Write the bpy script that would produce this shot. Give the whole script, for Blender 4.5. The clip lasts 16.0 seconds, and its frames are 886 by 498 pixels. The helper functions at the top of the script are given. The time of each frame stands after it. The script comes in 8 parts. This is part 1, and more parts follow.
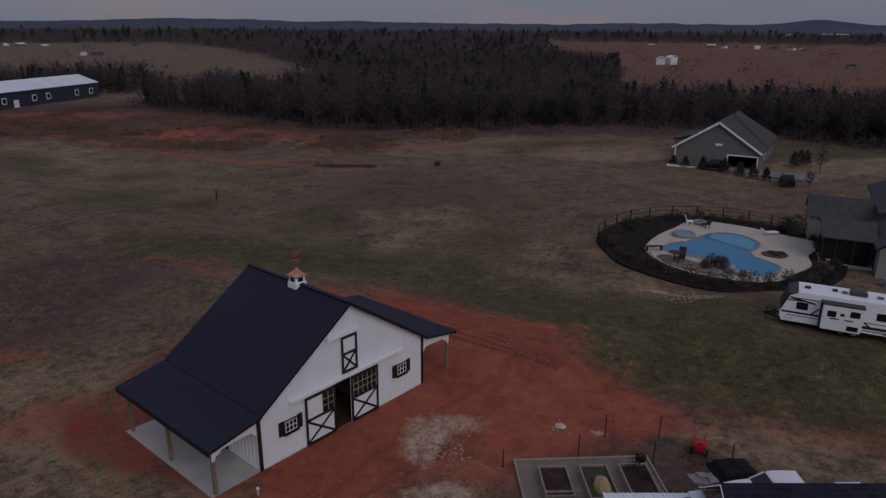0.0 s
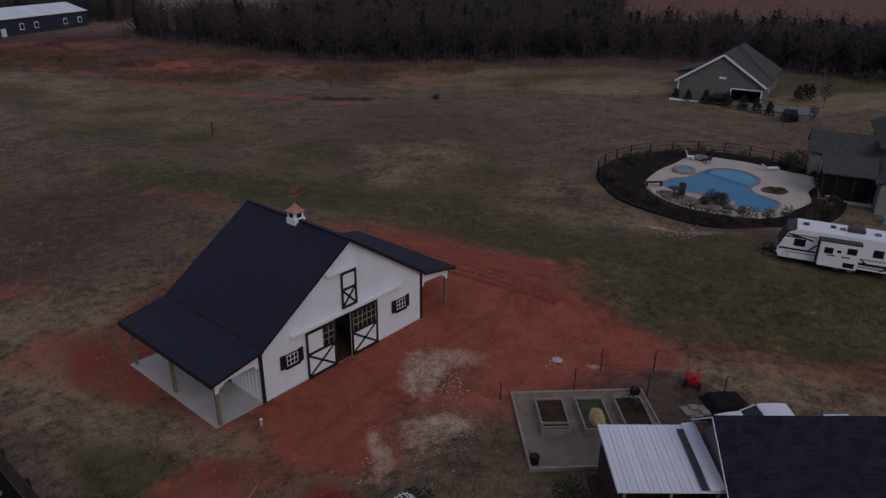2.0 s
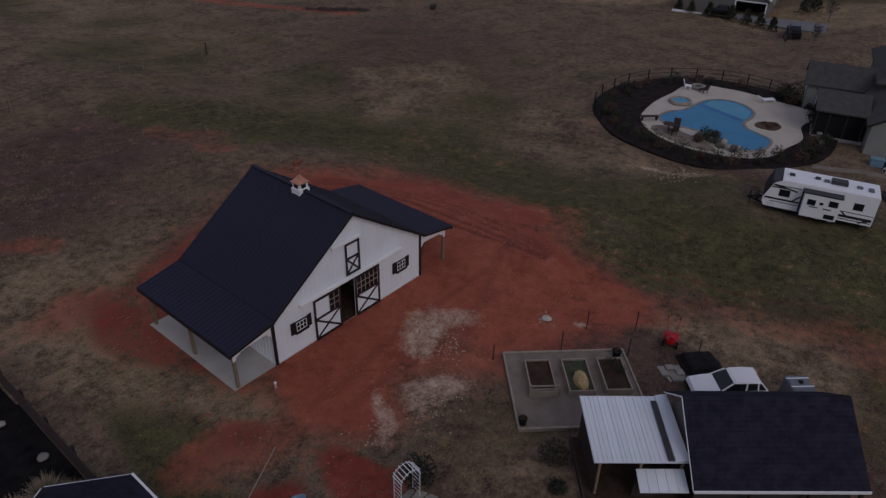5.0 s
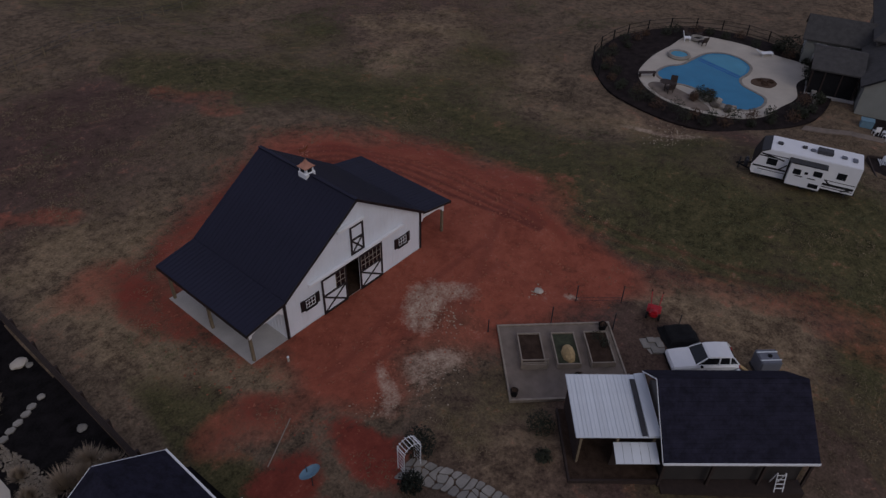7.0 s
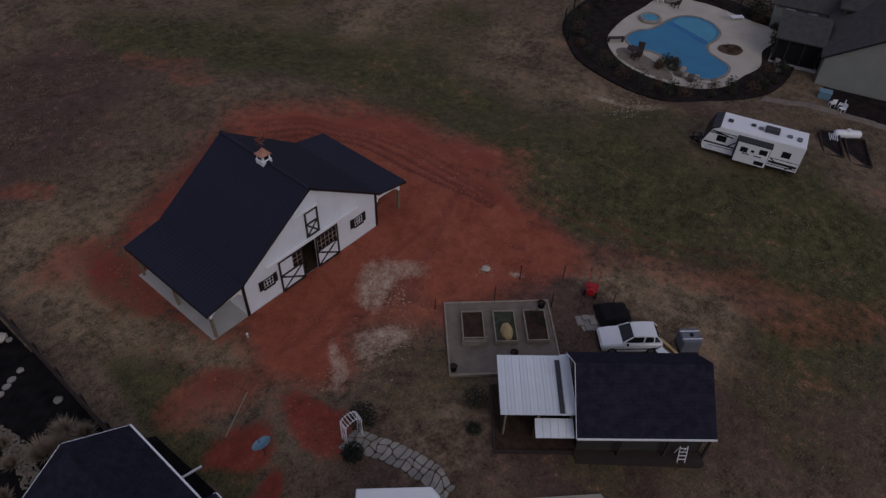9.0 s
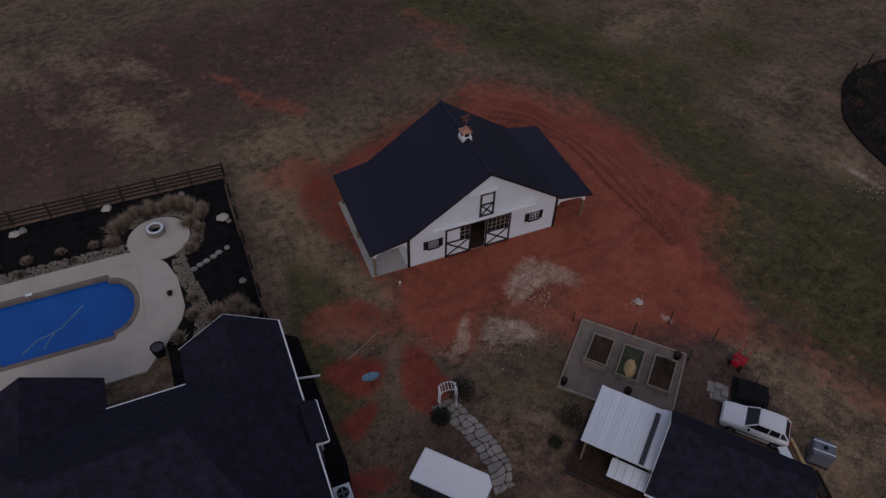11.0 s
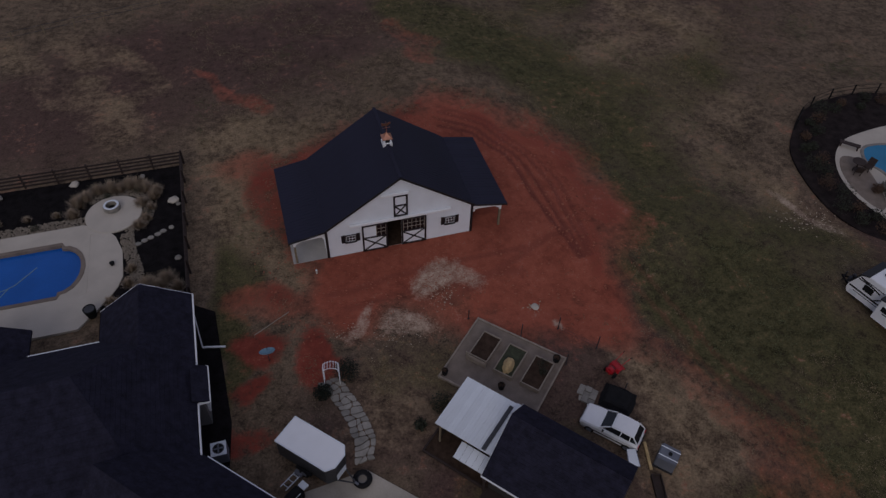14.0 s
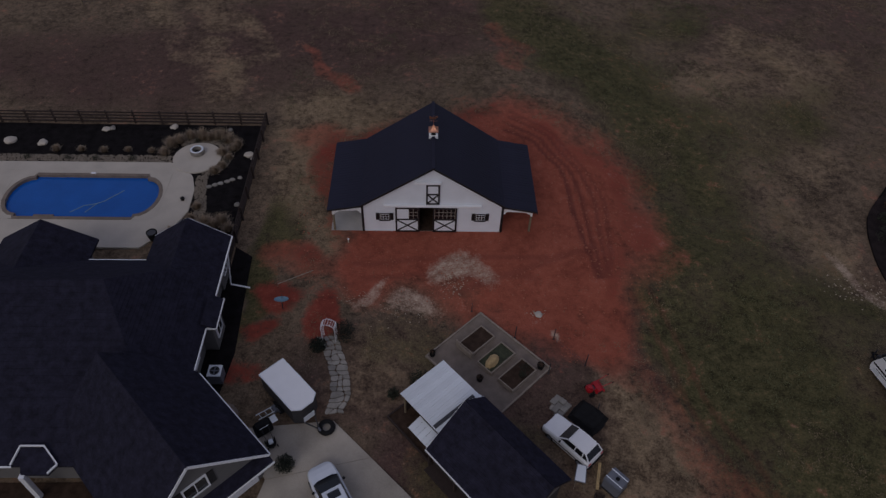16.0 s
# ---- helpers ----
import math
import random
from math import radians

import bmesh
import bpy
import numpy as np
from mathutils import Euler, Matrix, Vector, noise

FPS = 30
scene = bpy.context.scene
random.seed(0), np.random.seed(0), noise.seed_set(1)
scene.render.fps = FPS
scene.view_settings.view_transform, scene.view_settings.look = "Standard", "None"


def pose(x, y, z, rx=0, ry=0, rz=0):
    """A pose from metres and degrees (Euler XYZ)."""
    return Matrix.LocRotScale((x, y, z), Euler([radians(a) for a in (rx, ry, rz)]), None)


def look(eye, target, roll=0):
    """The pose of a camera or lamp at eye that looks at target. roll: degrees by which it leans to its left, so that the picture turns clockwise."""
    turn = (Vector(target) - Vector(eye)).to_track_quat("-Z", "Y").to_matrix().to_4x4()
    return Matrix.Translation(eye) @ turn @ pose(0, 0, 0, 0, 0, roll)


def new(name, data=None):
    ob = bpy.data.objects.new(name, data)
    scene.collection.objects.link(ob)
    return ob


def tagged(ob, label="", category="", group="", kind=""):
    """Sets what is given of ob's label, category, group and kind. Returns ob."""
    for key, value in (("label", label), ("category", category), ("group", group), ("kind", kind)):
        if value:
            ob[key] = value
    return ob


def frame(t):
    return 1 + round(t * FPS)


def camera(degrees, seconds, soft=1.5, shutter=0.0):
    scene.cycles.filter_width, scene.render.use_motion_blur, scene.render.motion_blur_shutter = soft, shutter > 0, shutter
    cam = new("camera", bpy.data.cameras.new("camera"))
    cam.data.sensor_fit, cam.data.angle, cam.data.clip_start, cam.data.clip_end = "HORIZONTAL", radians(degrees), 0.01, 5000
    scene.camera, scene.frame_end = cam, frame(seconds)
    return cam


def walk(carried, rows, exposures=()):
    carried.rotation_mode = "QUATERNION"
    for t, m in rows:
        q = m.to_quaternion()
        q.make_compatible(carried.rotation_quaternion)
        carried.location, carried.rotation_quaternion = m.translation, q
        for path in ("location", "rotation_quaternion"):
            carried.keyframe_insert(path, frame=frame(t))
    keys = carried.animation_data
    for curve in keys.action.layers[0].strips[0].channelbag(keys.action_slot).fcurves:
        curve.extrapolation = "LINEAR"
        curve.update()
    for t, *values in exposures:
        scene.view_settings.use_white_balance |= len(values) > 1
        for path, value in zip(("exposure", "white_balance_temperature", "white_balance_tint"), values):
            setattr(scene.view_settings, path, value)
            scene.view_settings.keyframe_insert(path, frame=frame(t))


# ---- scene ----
import functools

cam = camera(65.1, 16.0, soft=1.4)
# seconds, eye, target, roll
PATH = [
    (0, (-20.899, -24.143, 19.851), (-19.455, -22.907, 19.23), 0.4),
    (0.5, (-20.894, -24.141, 19.8), (-19.457, -22.915, 19.143), 0.4),
    (1, (-20.876, -24.148, 19.865), (-19.452, -22.933, 19.16), 0.5),
    (1.5, (-20.859, -24.126, 19.898), (-19.448, -22.923, 19.146), 0.5),
    (2, (-20.849, -24.044, 19.901), (-19.451, -22.856, 19.104), 0.6),
    (2.5, (-20.857, -23.988, 19.931), (-19.472, -22.816, 19.091), 0.6),
    (3, (-20.832, -23.905, 20.506), (-19.456, -22.743, 19.637), 0.7),
    (5.5, (-20.929, -23.853, 25.465), (-19.656, -22.793, 24.344), 1.1),
    (6, (-20.965, -23.928, 26.452), (-19.716, -22.888, 25.287), 1.1),
    (6.5, (-21.015, -23.901, 27.483), (-19.789, -22.884, 26.274), 1.3),
    (7, (-21.019, -23.946, 28.492), (-19.817, -22.95, 27.243), 1.3),
    (7.5, (-20.824, -24.14, 29.543), (-19.645, -23.168, 28.252), 1.5),
    (8, (-20.445, -24.636, 30.544), (-19.29, -23.687, 29.216), 1.6),
    (8.5, (-19.849, -25.349, 31.61), (-18.715, -24.425, 30.246), 1.8),
    (9, (-19.184, -26.21, 32.66), (-18.074, -25.303, 31.265), 2.0),
    (9.5, (-18.64, -26.832, 33.645), (-17.733, -25.768, 32.214), 2.5),
    (9.7, (-18.337, -27.284, 33.922), (-17.605, -26.108, 32.48), 2.4),
    (10, (-17.79, -27.85, 34.15), (-17.187, -26.603, 32.705), 2.2),
    (10.5, (-16.88, -28.80, 34.54), (-16.323, -27.537, 33.093), 1.9),
    (11.8, (-14.503, -31.263, 35.538), (-13.951, -30.001, 34.088), 1.6),
    (12, (-14.044, -31.671, 35.717), (-13.492, -30.407, 34.268), 1.7),
    (12.5, (-12.869, -32.612, 36.359), (-12.318, -31.35, 34.909), 1.9),
    (13, (-11.398, -33.61, 36.823), (-10.888, -32.328, 35.374), 1.9),
    (13.5, (-9.87, -34.615, 37.371), (-9.403, -33.318, 35.922), 2.0),
    (14, (-8.219, -35.679, 37.895), (-7.794, -34.367, 36.447), 2.1),
    (14.5, (-6.34, -36.673, 38.466), (-5.963, -35.348, 37.016), 2.0),
    (15, (-4.534, -37.659, 39.05), (-4.219, -36.32, 37.598), 2.0),
    (15.5, (-2.674, -38.652, 39.422), (-2.496, -37.288, 37.97), 2.2),
    (16, (-0.686, -39.538, 39.729), (-0.63, -38.164, 38.276), 2.2),
]
walk(cam, [(t, look(eye, target, roll)) for t, eye, target, roll in PATH],
     exposures=((0, -0.30), (5.5, -0.38), (9.5, -0.42), (16, -0.50)))

# ---- world, sun, exposure ----
world = bpy.data.worlds.new("dusk_sky")
scene.world = world
world.use_nodes = True
wn, wl = world.node_tree.nodes, world.node_tree.links
wn.clear()
w_out = wn.new("ShaderNodeOutputWorld")
w_bg = wn.new("ShaderNodeBackground")
w_sky = wn.new("ShaderNodeTexSky")
w_sky.sky_type = "NISHITA"
w_sky.sun_disc = False
w_sky.sun_elevation = radians(24)
w_sky.sun_rotation = radians(200)
w_sky.dust_density = 0.5
w_co = wn.new("ShaderNodeTexCoord")
w_map = wn.new("ShaderNodeMapping")
w_map.inputs["Scale"].default_value = (1.6, 1.6, 11.0)
w_noise = wn.new("ShaderNodeTexNoise")
w_noise.inputs["Scale"].default_value = 1.7
w_noise.inputs["Detail"].default_value = 5.0
w_ramp = wn.new("ShaderNodeValToRGB")
w_ramp.color_ramp.elements[0].position, w_ramp.color_ramp.elements[0].color = 0.50, (0.74, 0.80, 1.13, 1)
w_ramp.color_ramp.elements[1].position, w_ramp.color_ramp.elements[1].color = 0.72, (1.02, 0.86, 1.04, 1)
w_mix = wn.new("ShaderNodeMixRGB")
w_mix.inputs[0].default_value = 0.97
wl.new(w_co.outputs["Generated"], w_map.inputs["Vector"])
wl.new(w_map.outputs[0], w_noise.inputs["Vector"])
wl.new(w_noise.outputs["Fac"], w_ramp.inputs[0])
wl.new(w_sky.outputs[0], w_mix.inputs[1])
wl.new(w_ramp.outputs[0], w_mix.inputs[2])
# an overcast sky grows brighter towards the zenith
w_sep = wn.new("ShaderNodeSeparateXYZ")
w_rise = wn.new("ShaderNodeMapRange")
w_rise.inputs["From Min"].default_value, w_rise.inputs["From Max"].default_value = 0.0, 0.7
w_rise.inputs["To Min"].default_value, w_rise.inputs["To Max"].default_value = 0.80, 1.40
w_gain = wn.new("ShaderNodeVectorMath")
w_gain.operation = "SCALE"
wl.new(w_co.outputs["Generated"], w_sep.inputs[0])
wl.new(w_sep.outputs["Z"], w_rise.inputs["Value"])
wl.new(w_mix.outputs[0], w_gain.inputs[0])
wl.new(w_rise.outputs[0], w_gain.inputs["Scale"])
wl.new(w_gain.outputs[0], w_bg.inputs["Color"])
w_bg.inputs["Strength"].default_value = 0.25
wl.new(w_bg.outputs[0], w_out.inputs[0])
sun = new("sun", bpy.data.lights.new("sun", "SUN"))
sun.data.energy, sun.data.angle, sun.data.color = 0.78, radians(40), (1.0, 0.92, 0.87)
sun.matrix_world = look((0, 0, 20), (12, 26, 0))

# ---- materials ----
def material(name, colour, rough=0.8, metal=0.0, vary=0.25, scale=3.0, bump=0.2, fine=40.0, spec=0.5, per_object=0.0):
    """A procedural surface: base colour varied at two scales, with fine relief."""
    m = bpy.data.materials.new(name)
    m.use_nodes = True
    n, l = m.node_tree.nodes, m.node_tree.links
    b = n["Principled BSDF"]
    b.inputs["Roughness"].default_value, b.inputs["Metallic"].default_value = rough, metal
    b.inputs["Specular IOR Level"].default_value = spec
    co = n.new("ShaderNodeTexCoord")
    big, small = n.new("ShaderNodeTexNoise"), n.new("ShaderNodeTexNoise")
    big.inputs["Scale"].default_value, small.inputs["Scale"].default_value = scale, fine
    big.inputs["Detail"].default_value, small.inputs["Detail"].default_value = 4.0, 3.0
    mix = n.new("ShaderNodeMath")
    mix.operation = "MULTIPLY_ADD"
    mix.inputs[1].default_value = 0.5
    ramp = n.new("ShaderNodeValToRGB")
    lo, hi = 1 - vary, 1 + vary
    ramp.color_ramp.elements[0].position, ramp.color_ramp.elements[1].position = 0.45, 1.05
    ramp.color_ramp.elements[0].color = (*[c * lo for c in colour], 1)
    ramp.color_ramp.elements[1].color = (*[min(1, c * hi) for c in colour], 1)
    l.new(co.outputs["Object"], big.inputs["Vector"])
    l.new(co.outputs["Object"], small.inputs["Vector"])
    l.new(small.outputs["Fac"], mix.inputs[0])
    l.new(big.outputs["Fac"], mix.inputs[2])
    l.new(mix.outputs[0], ramp.inputs[0])
    last = ramp.outputs[0]
    if per_object:
        info, ma = n.new("ShaderNodeObjectInfo"), n.new("ShaderNodeMapRange")
        ma.inputs["To Min"].default_value, ma.inputs["To Max"].default_value = 1 - per_object, 1 + per_object
        hsv = n.new("ShaderNodeHueSaturation")
        l.new(info.outputs["Random"], ma.inputs["Value"])
        l.new(ma.outputs[0], hsv.inputs["Value"])
        l.new(last, hsv.inputs["Color"])
        last = hsv.outputs[0]
    l.new(last, b.inputs["Base Color"])
    if bump:
        bp = n.new("ShaderNodeBump")
        bp.inputs["Strength"].default_value, bp.inputs["Distance"].default_value = bump, 0.02
        l.new(small.outputs["Fac"], bp.inputs["Height"])
        l.new(bp.outputs[0], b.inputs["Normal"])
    return m


WHITE_WALL = material("white_painted_siding", (0.80, 0.83, 0.88), 0.6, vary=0.06, scale=0.8, bump=0.1)
WHITE = material("white_gloss", (0.86, 0.87, 0.89), 0.35, vary=0.04, scale=1.0, bump=0.0)
BLACK_TRIM = material("black_trim", (0.012, 0.012, 0.014), 0.45, vary=0.3)
BLACK = material("black_rubber", (0.010, 0.010, 0.011), 0.8, vary=0.3, spec=0.2)
ROOF_METAL = material("navy_black_metal", (0.0165, 0.0165, 0.033), 0.55, vary=0.22, scale=0.35, bump=0.05, spec=0.25, per_object=0.03)
SHINGLE = material("dark_shingle", (0.0178, 0.017, 0.030), 0.9, vary=0.5, scale=2.2, bump=0.6, fine=9.0, spec=0.2)
SHINGLE_GREY = material("grey_shingle", (0.055, 0.052, 0.05), 0.9, vary=0.3, scale=2.0, bump=0.5, fine=12.0)
TAN_CONCRETE = material("tan_concrete", (0.37, 0.33, 0.275), 0.9, vary=0.32, scale=0.35, bump=0.2, fine=20.0)
CONCRETE = material("pale_concrete", (0.42, 0.40, 0.38), 0.85, vary=0.18, scale=0.7, bump=0.15, fine=25.0)
DECK = material("tan_pool_deck", (0.50, 0.45, 0.38), 0.85, vary=0.12, scale=0.6, bump=0.15, fine=25.0)
POST = material("treated_timber", (0.20, 0.155, 0.10), 0.85, vary=0.25, scale=4.0)
DARK_WOOD = material("dark_stained_timber", (0.035, 0.022, 0.018), 0.8, vary=0.3, scale=4.0)
BED_WOOD = material("weathered_board", (0.30, 0.25, 0.20), 0.85, vary=0.25, scale=3.0)
SOIL = material("dark_soil", (0.05, 0.032, 0.023), 0.95, spec=0.1, vary=0.5, scale=2.5, bump=0.8, fine=18.0)
MULCH = material("black_mulch", (0.010, 0.0085, 0.009), 0.95, vary=0.7, scale=1.5, bump=1.0, fine=9.0, spec=0.1)
GRAVEL = material("grey_brown_gravel", (0.20, 0.16, 0.13), 0.95, vary=0.25, scale=1.5, bump=0.6, fine=22.0)
STONE = material("flagstone", (0.27, 0.25, 0.22), 0.85, vary=0.25, scale=2.0, bump=0.4, fine=12.0, per_object=0.22)
STRAW = material("straw_bale", (0.50, 0.36, 0.18), 0.95, vary=0.3, scale=5.0, bump=0.8, fine=30.0)
COPPER = material("new_copper", (0.74, 0.35, 0.22), 0.3, 0.9, vary=0.15)
GALV = material("white_metal_sheet", (0.74, 0.78, 0.82), 0.45, vary=0.08, scale=0.5, bump=0.05, per_object=0.05)
DARK_METAL = material("dark_grey_metal", (0.06, 0.06, 0.065), 0.5, 0.4, vary=0.2)
RED = material("red_paint", (0.42, 0.012, 0.02), 0.4, vary=0.2, scale=2.0, bump=0.05)
GREY_BOX = material("grey_plastic", (0.14, 0.15, 0.18), 0.6, vary=0.15, scale=1.5)
SIDING_GREY = material("grey_siding", (0.15, 0.145, 0.14), 0.8, vary=0.1, scale=0.8)
SIDING_SAGE = material("sage_siding", (0.25, 0.26, 0.24), 0.8, vary=0.1, scale=0.8)
SIDING_TAUPE = material("taupe_siding", (0.16, 0.15, 0.135), 0.8, vary=0.1, scale=0.8)
INTERIOR = material("dim_boarding", (0.16, 0.13, 0.10), 0.9, vary=0.3, scale=2.0)
BLUE_DISH = material("blue_grey_dish", (0.16, 0.28, 0.36), 0.5, vary=0.15)
CAR_WHITE = material("white_car_paint", (0.82, 0.83, 0.85), 0.22, vary=0.03, bump=0.0)
CAR_SILVER = material("silver_car_paint", (0.70, 0.74, 0.80), 0.25, 0.1, vary=0.03, bump=0.0)
GLASS_DARK = material("dark_window_glass", (0.012, 0.014, 0.018), 0.08, vary=0.1, bump=0.0)
BARK = material("grey_bark", (0.075, 0.06, 0.052), 0.95, vary=0.3)
TWIG = material("winter_twigs", (0.062, 0.048, 0.052), 0.95, vary=0.3, scale=0.06, bump=0.0)
PINE = material("dark_evergreen", (0.014, 0.019, 0.012), 0.95, vary=0.35, scale=0.3, bump=0.0)
SHRUB = material("dark_shrub_leaf", (0.030, 0.034, 0.020), 0.9, vary=0.4, scale=3.0, bump=0.0)
BROWN_SHRUB = material("brown_winter_shrub", (0.085, 0.05, 0.032), 0.95, vary=0.4, scale=3.0, bump=0.0)
TAN_GRASS = material("tan_ornamental_grass", (0.36, 0.285, 0.21), 0.95, vary=0.25, scale=5.0, bump=0.0)
SCRUB = material("russet_scrub", (0.20, 0.118, 0.072), 0.95, vary=0.4, scale=0.05, bump=0.0)
# distance haze is put into this blue-grey base colour
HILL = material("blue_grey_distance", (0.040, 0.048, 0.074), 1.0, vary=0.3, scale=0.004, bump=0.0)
RIVER = material("river_pebbles", (0.23, 0.195, 0.155), 0.9, vary=0.4, scale=6.0, bump=0.0)
DARK_ROCK = material("mossy_rock", (0.10, 0.085, 0.07), 0.9, vary=0.5, scale=3.0, bump=0.6, fine=9.0)
FAR_MULCH = material("brown_mulch", (0.022, 0.0165, 0.016), 0.95, vary=0.6, scale=1.5, bump=1.0, fine=8.0, spec=0.1)
DRIVE = material("blue_grey_drive", (0.17, 0.17, 0.175), 0.9, vary=0.15, scale=0.3)
WHITE_FAR = material("far_white_building", (0.7, 0.72, 0.76), 0.7, vary=0.05, bump=0.0)


def water(name, colour):
    m = material(name, colour, 0.08, vary=0.12, scale=0.5, bump=0.08, fine=6.0, spec=0.25)
    return m


WATER_BLUE = water("deep_blue_pool_water", (0.010, 0.105, 0.42))
WATER_PALE = water("blue_pool_water", (0.024, 0.20, 0.37))
WATER_LEDGE = water("shallow_pool_water", (0.06, 0.29, 0.44))


def ground_material():
    m = bpy.data.materials.new("ground")
    m.use_nodes = True
    n, l = m.node_tree.nodes, m.node_tree.links
    b = n["Principled BSDF"]
    b.inputs["Roughness"].default_value = 0.95
    b.inputs["Specular IOR Level"].default_value = 0.15
    co = n.new("ShaderNodeTexCoord")

    def tex(scale, detail=5.0, rough=0.6):
        t = n.new("ShaderNodeTexNoise")
        t.inputs["Scale"].default_value, t.inputs["Detail"].default_value, t.inputs["Roughness"].default_value = scale, detail, rough
        l.new(co.outputs["Object"], t.inputs["Vector"])
        return t.outputs["Fac"]

    def ramp(source, a, ca, z, cz):
        r = n.new("ShaderNodeValToRGB")
        r.color_ramp.elements[0].position, r.color_ramp.elements[0].color = a, (*ca, 1)
        r.color_ramp.elements[1].position, r.color_ramp.elements[1].color = z, (*cz, 1)
        l.new(source, r.inputs[0])
        return r.outputs[0]

    def maths(op, a, c):
        q = n.new("ShaderNodeMath")
        q.operation = op
        for i, v in enumerate((a, c)):
            if isinstance(v, (int, float)):
                q.inputs[i].default_value = v
            else:
                l.new(v, q.inputs[i])
        return q.outputs[0]

    def blend(f, a, c):
        q = n.new("ShaderNodeMixRGB")
        l.new(f, q.inputs[0])
        l.new(a, q.inputs[1])
        l.new(c, q.inputs[2])
        return q.outputs[0]

    mid, fine, vfine = tex(0.30, 7.0, 0.68), tex(1.5, 6.0, 0.75), tex(7.0, 4.0, 0.7)
    mf = maths("ADD", maths("MULTIPLY", mid, 0.5), maths("MULTIPLY", fine, 0.5))
    mv = maths("ADD", maths("ADD", maths("MULTIPLY", fine, 0.42), maths("MULTIPLY", vfine, 0.30)), maths("MULTIPLY", mid, 0.28))
    at = n.new("ShaderNodeAttribute")
    at.attribute_name = "soil"
    sp = n.new("ShaderNodeSeparateColor")
    l.new(at.outputs["Color"], sp.inputs[0])

    def mask(chan, soft=0.22, source=mf, k=1.0):
        """The painted share, with edges broken by noise."""
        v = maths("ADD", chan, maths("MULTIPLY", maths("SUBTRACT", source, 0.5), k))
        r = n.new("ShaderNodeMapRange")
        r.inputs["From Min"].default_value, r.inputs["From Max"].default_value = 0.5 - soft, 0.5 + soft
        l.new(v, r.inputs["Value"])
        return r.outputs[0]

    at2 = n.new("ShaderNodeAttribute")
    at2.attribute_name = "wear"
    sp2 = n.new("ShaderNodeSeparateColor")
    l.new(at2.outputs["Color"], sp2.inputs[0])
    dry = ramp(mv, 0.41, (0.060, 0.042, 0.029), 0.60, (0.275, 0.200, 0.132))
    straw = ramp(mv, 0.40, (0.090, 0.060, 0.035), 0.60, (0.410, 0.300, 0.185))
    brown = ramp(mv, 0.40, (0.056, 0.032, 0.027), 0.62, (0.168, 0.104, 0.084))
    green = ramp(mv, 0.41, (0.030, 0.029, 0.012), 0.61, (0.165, 0.143, 0.066))
    clay = ramp(mf, 0.34, (0.200, 0.050, 0.031), 0.67, (0.475, 0.140, 0.086))
    deep = ramp(mf, 0.36, (0.140, 0.030, 0.022), 0.66, (0.340, 0.080, 0.052))
    rut = ramp(mv, 0.36, (0.090, 0.024, 0.020), 0.64, (0.215, 0.064, 0.048))
    pale = ramp(mv, 0.36, (0.28, 0.15, 0.100), 0.60, (0.64, 0.51, 0.39))
    c = blend(mask(at.outputs["Alpha"], 0.40, mf, 2.2), dry, brown)
    c = blend(mask(sp2.outputs[1], 0.35, mf, 2.2), c, straw)
    c = blend(mask(sp.outputs[1], 0.35, mf, 2.6), c, green)
    c = blend(mask(sp.outputs[0], 0.30, mf, 1.6), c, clay)
    c = blend(mask(sp2.outputs[2], 0.30, mf, 3.4), c, deep)
    c = blend(mask(sp2.outputs[0], 0.40, mv, 1.6), c, rut)
    c = blend(mask(sp.outputs[2], 0.34, mv, 2.4), c, pale)
    l.new(c, b.inputs["Base Color"])
    bp = n.new("ShaderNodeBump")
    bp.inputs["Strength"].default_value, bp.inputs["Distance"].default_value = 1.0, 0.25
    l.new(mv, bp.inputs["Height"])
    l.new(bp.outputs[0], b.inputs["Normal"])
    return m


GROUND = ground_material()


# ---- building helpers ----
def thing(name, x, y, z, turn, label, category, group="", kind=""):
    e = new(name)
    e.matrix_world = pose(x, y, z, 0, 0, turn)
    return tagged(e, label, category, group, kind)


def part(name, bm, mat, parent=None, label=""):
    """Links a bmesh as one mesh object under a thing or a part."""
    me = bpy.data.meshes.new(name)
    bmesh.ops.recalc_face_normals(bm, faces=bm.faces)
    bm.to_mesh(me)
    bm.free()
    me.materials.append(mat)
    ob = new(name, me)
    ob.parent = parent
    return tagged(ob, label)


def again(ob, parent, m=None, name=None):
    """Another object on the same mesh."""
    o = new(name or ob.name.split(".")[0], ob.data)
    o.parent = parent
    if m is not None:
        o.matrix_basis = m
    return o


def box(bm, x0, x1, y0, y1, z0, z1, bevel=0.0):
    vs = [bm.verts.new((x, y, z)) for z in (z0, z1) for x, y in ((x0, y0), (x1, y0), (x1, y1), (x0, y1))]
    fs = [bm.faces.new([vs[i] for i in f]) for f in ((3, 2, 1, 0), (4, 5, 6, 7), (0, 1, 5, 4), (1, 2, 6, 5), (2, 3, 7, 6), (3, 0, 4, 7))]
    if bevel:
        es = {e for f in fs for e in f.edges}
        bmesh.ops.bevel(bm, geom=list(es), offset=bevel, segments=2, affect="EDGES")
    return bm


def B(*a, **k):
    return box(bmesh.new(), *a, **k)


def prism(bm, pts, z0, z1):
    """An upright prism on a flat outline."""
    lo, hi = [bm.verts.new((x, y, z0)) for x, y in pts], [bm.verts.new((x, y, z1)) for x, y in pts]
    bm.faces.new(hi)
    bm.faces.new(lo[::-1])
    for i in range(len(pts)):
        j = (i + 1) % len(pts)
        bm.faces.new((lo[i], lo[j], hi[j], hi[i]))
    return bm


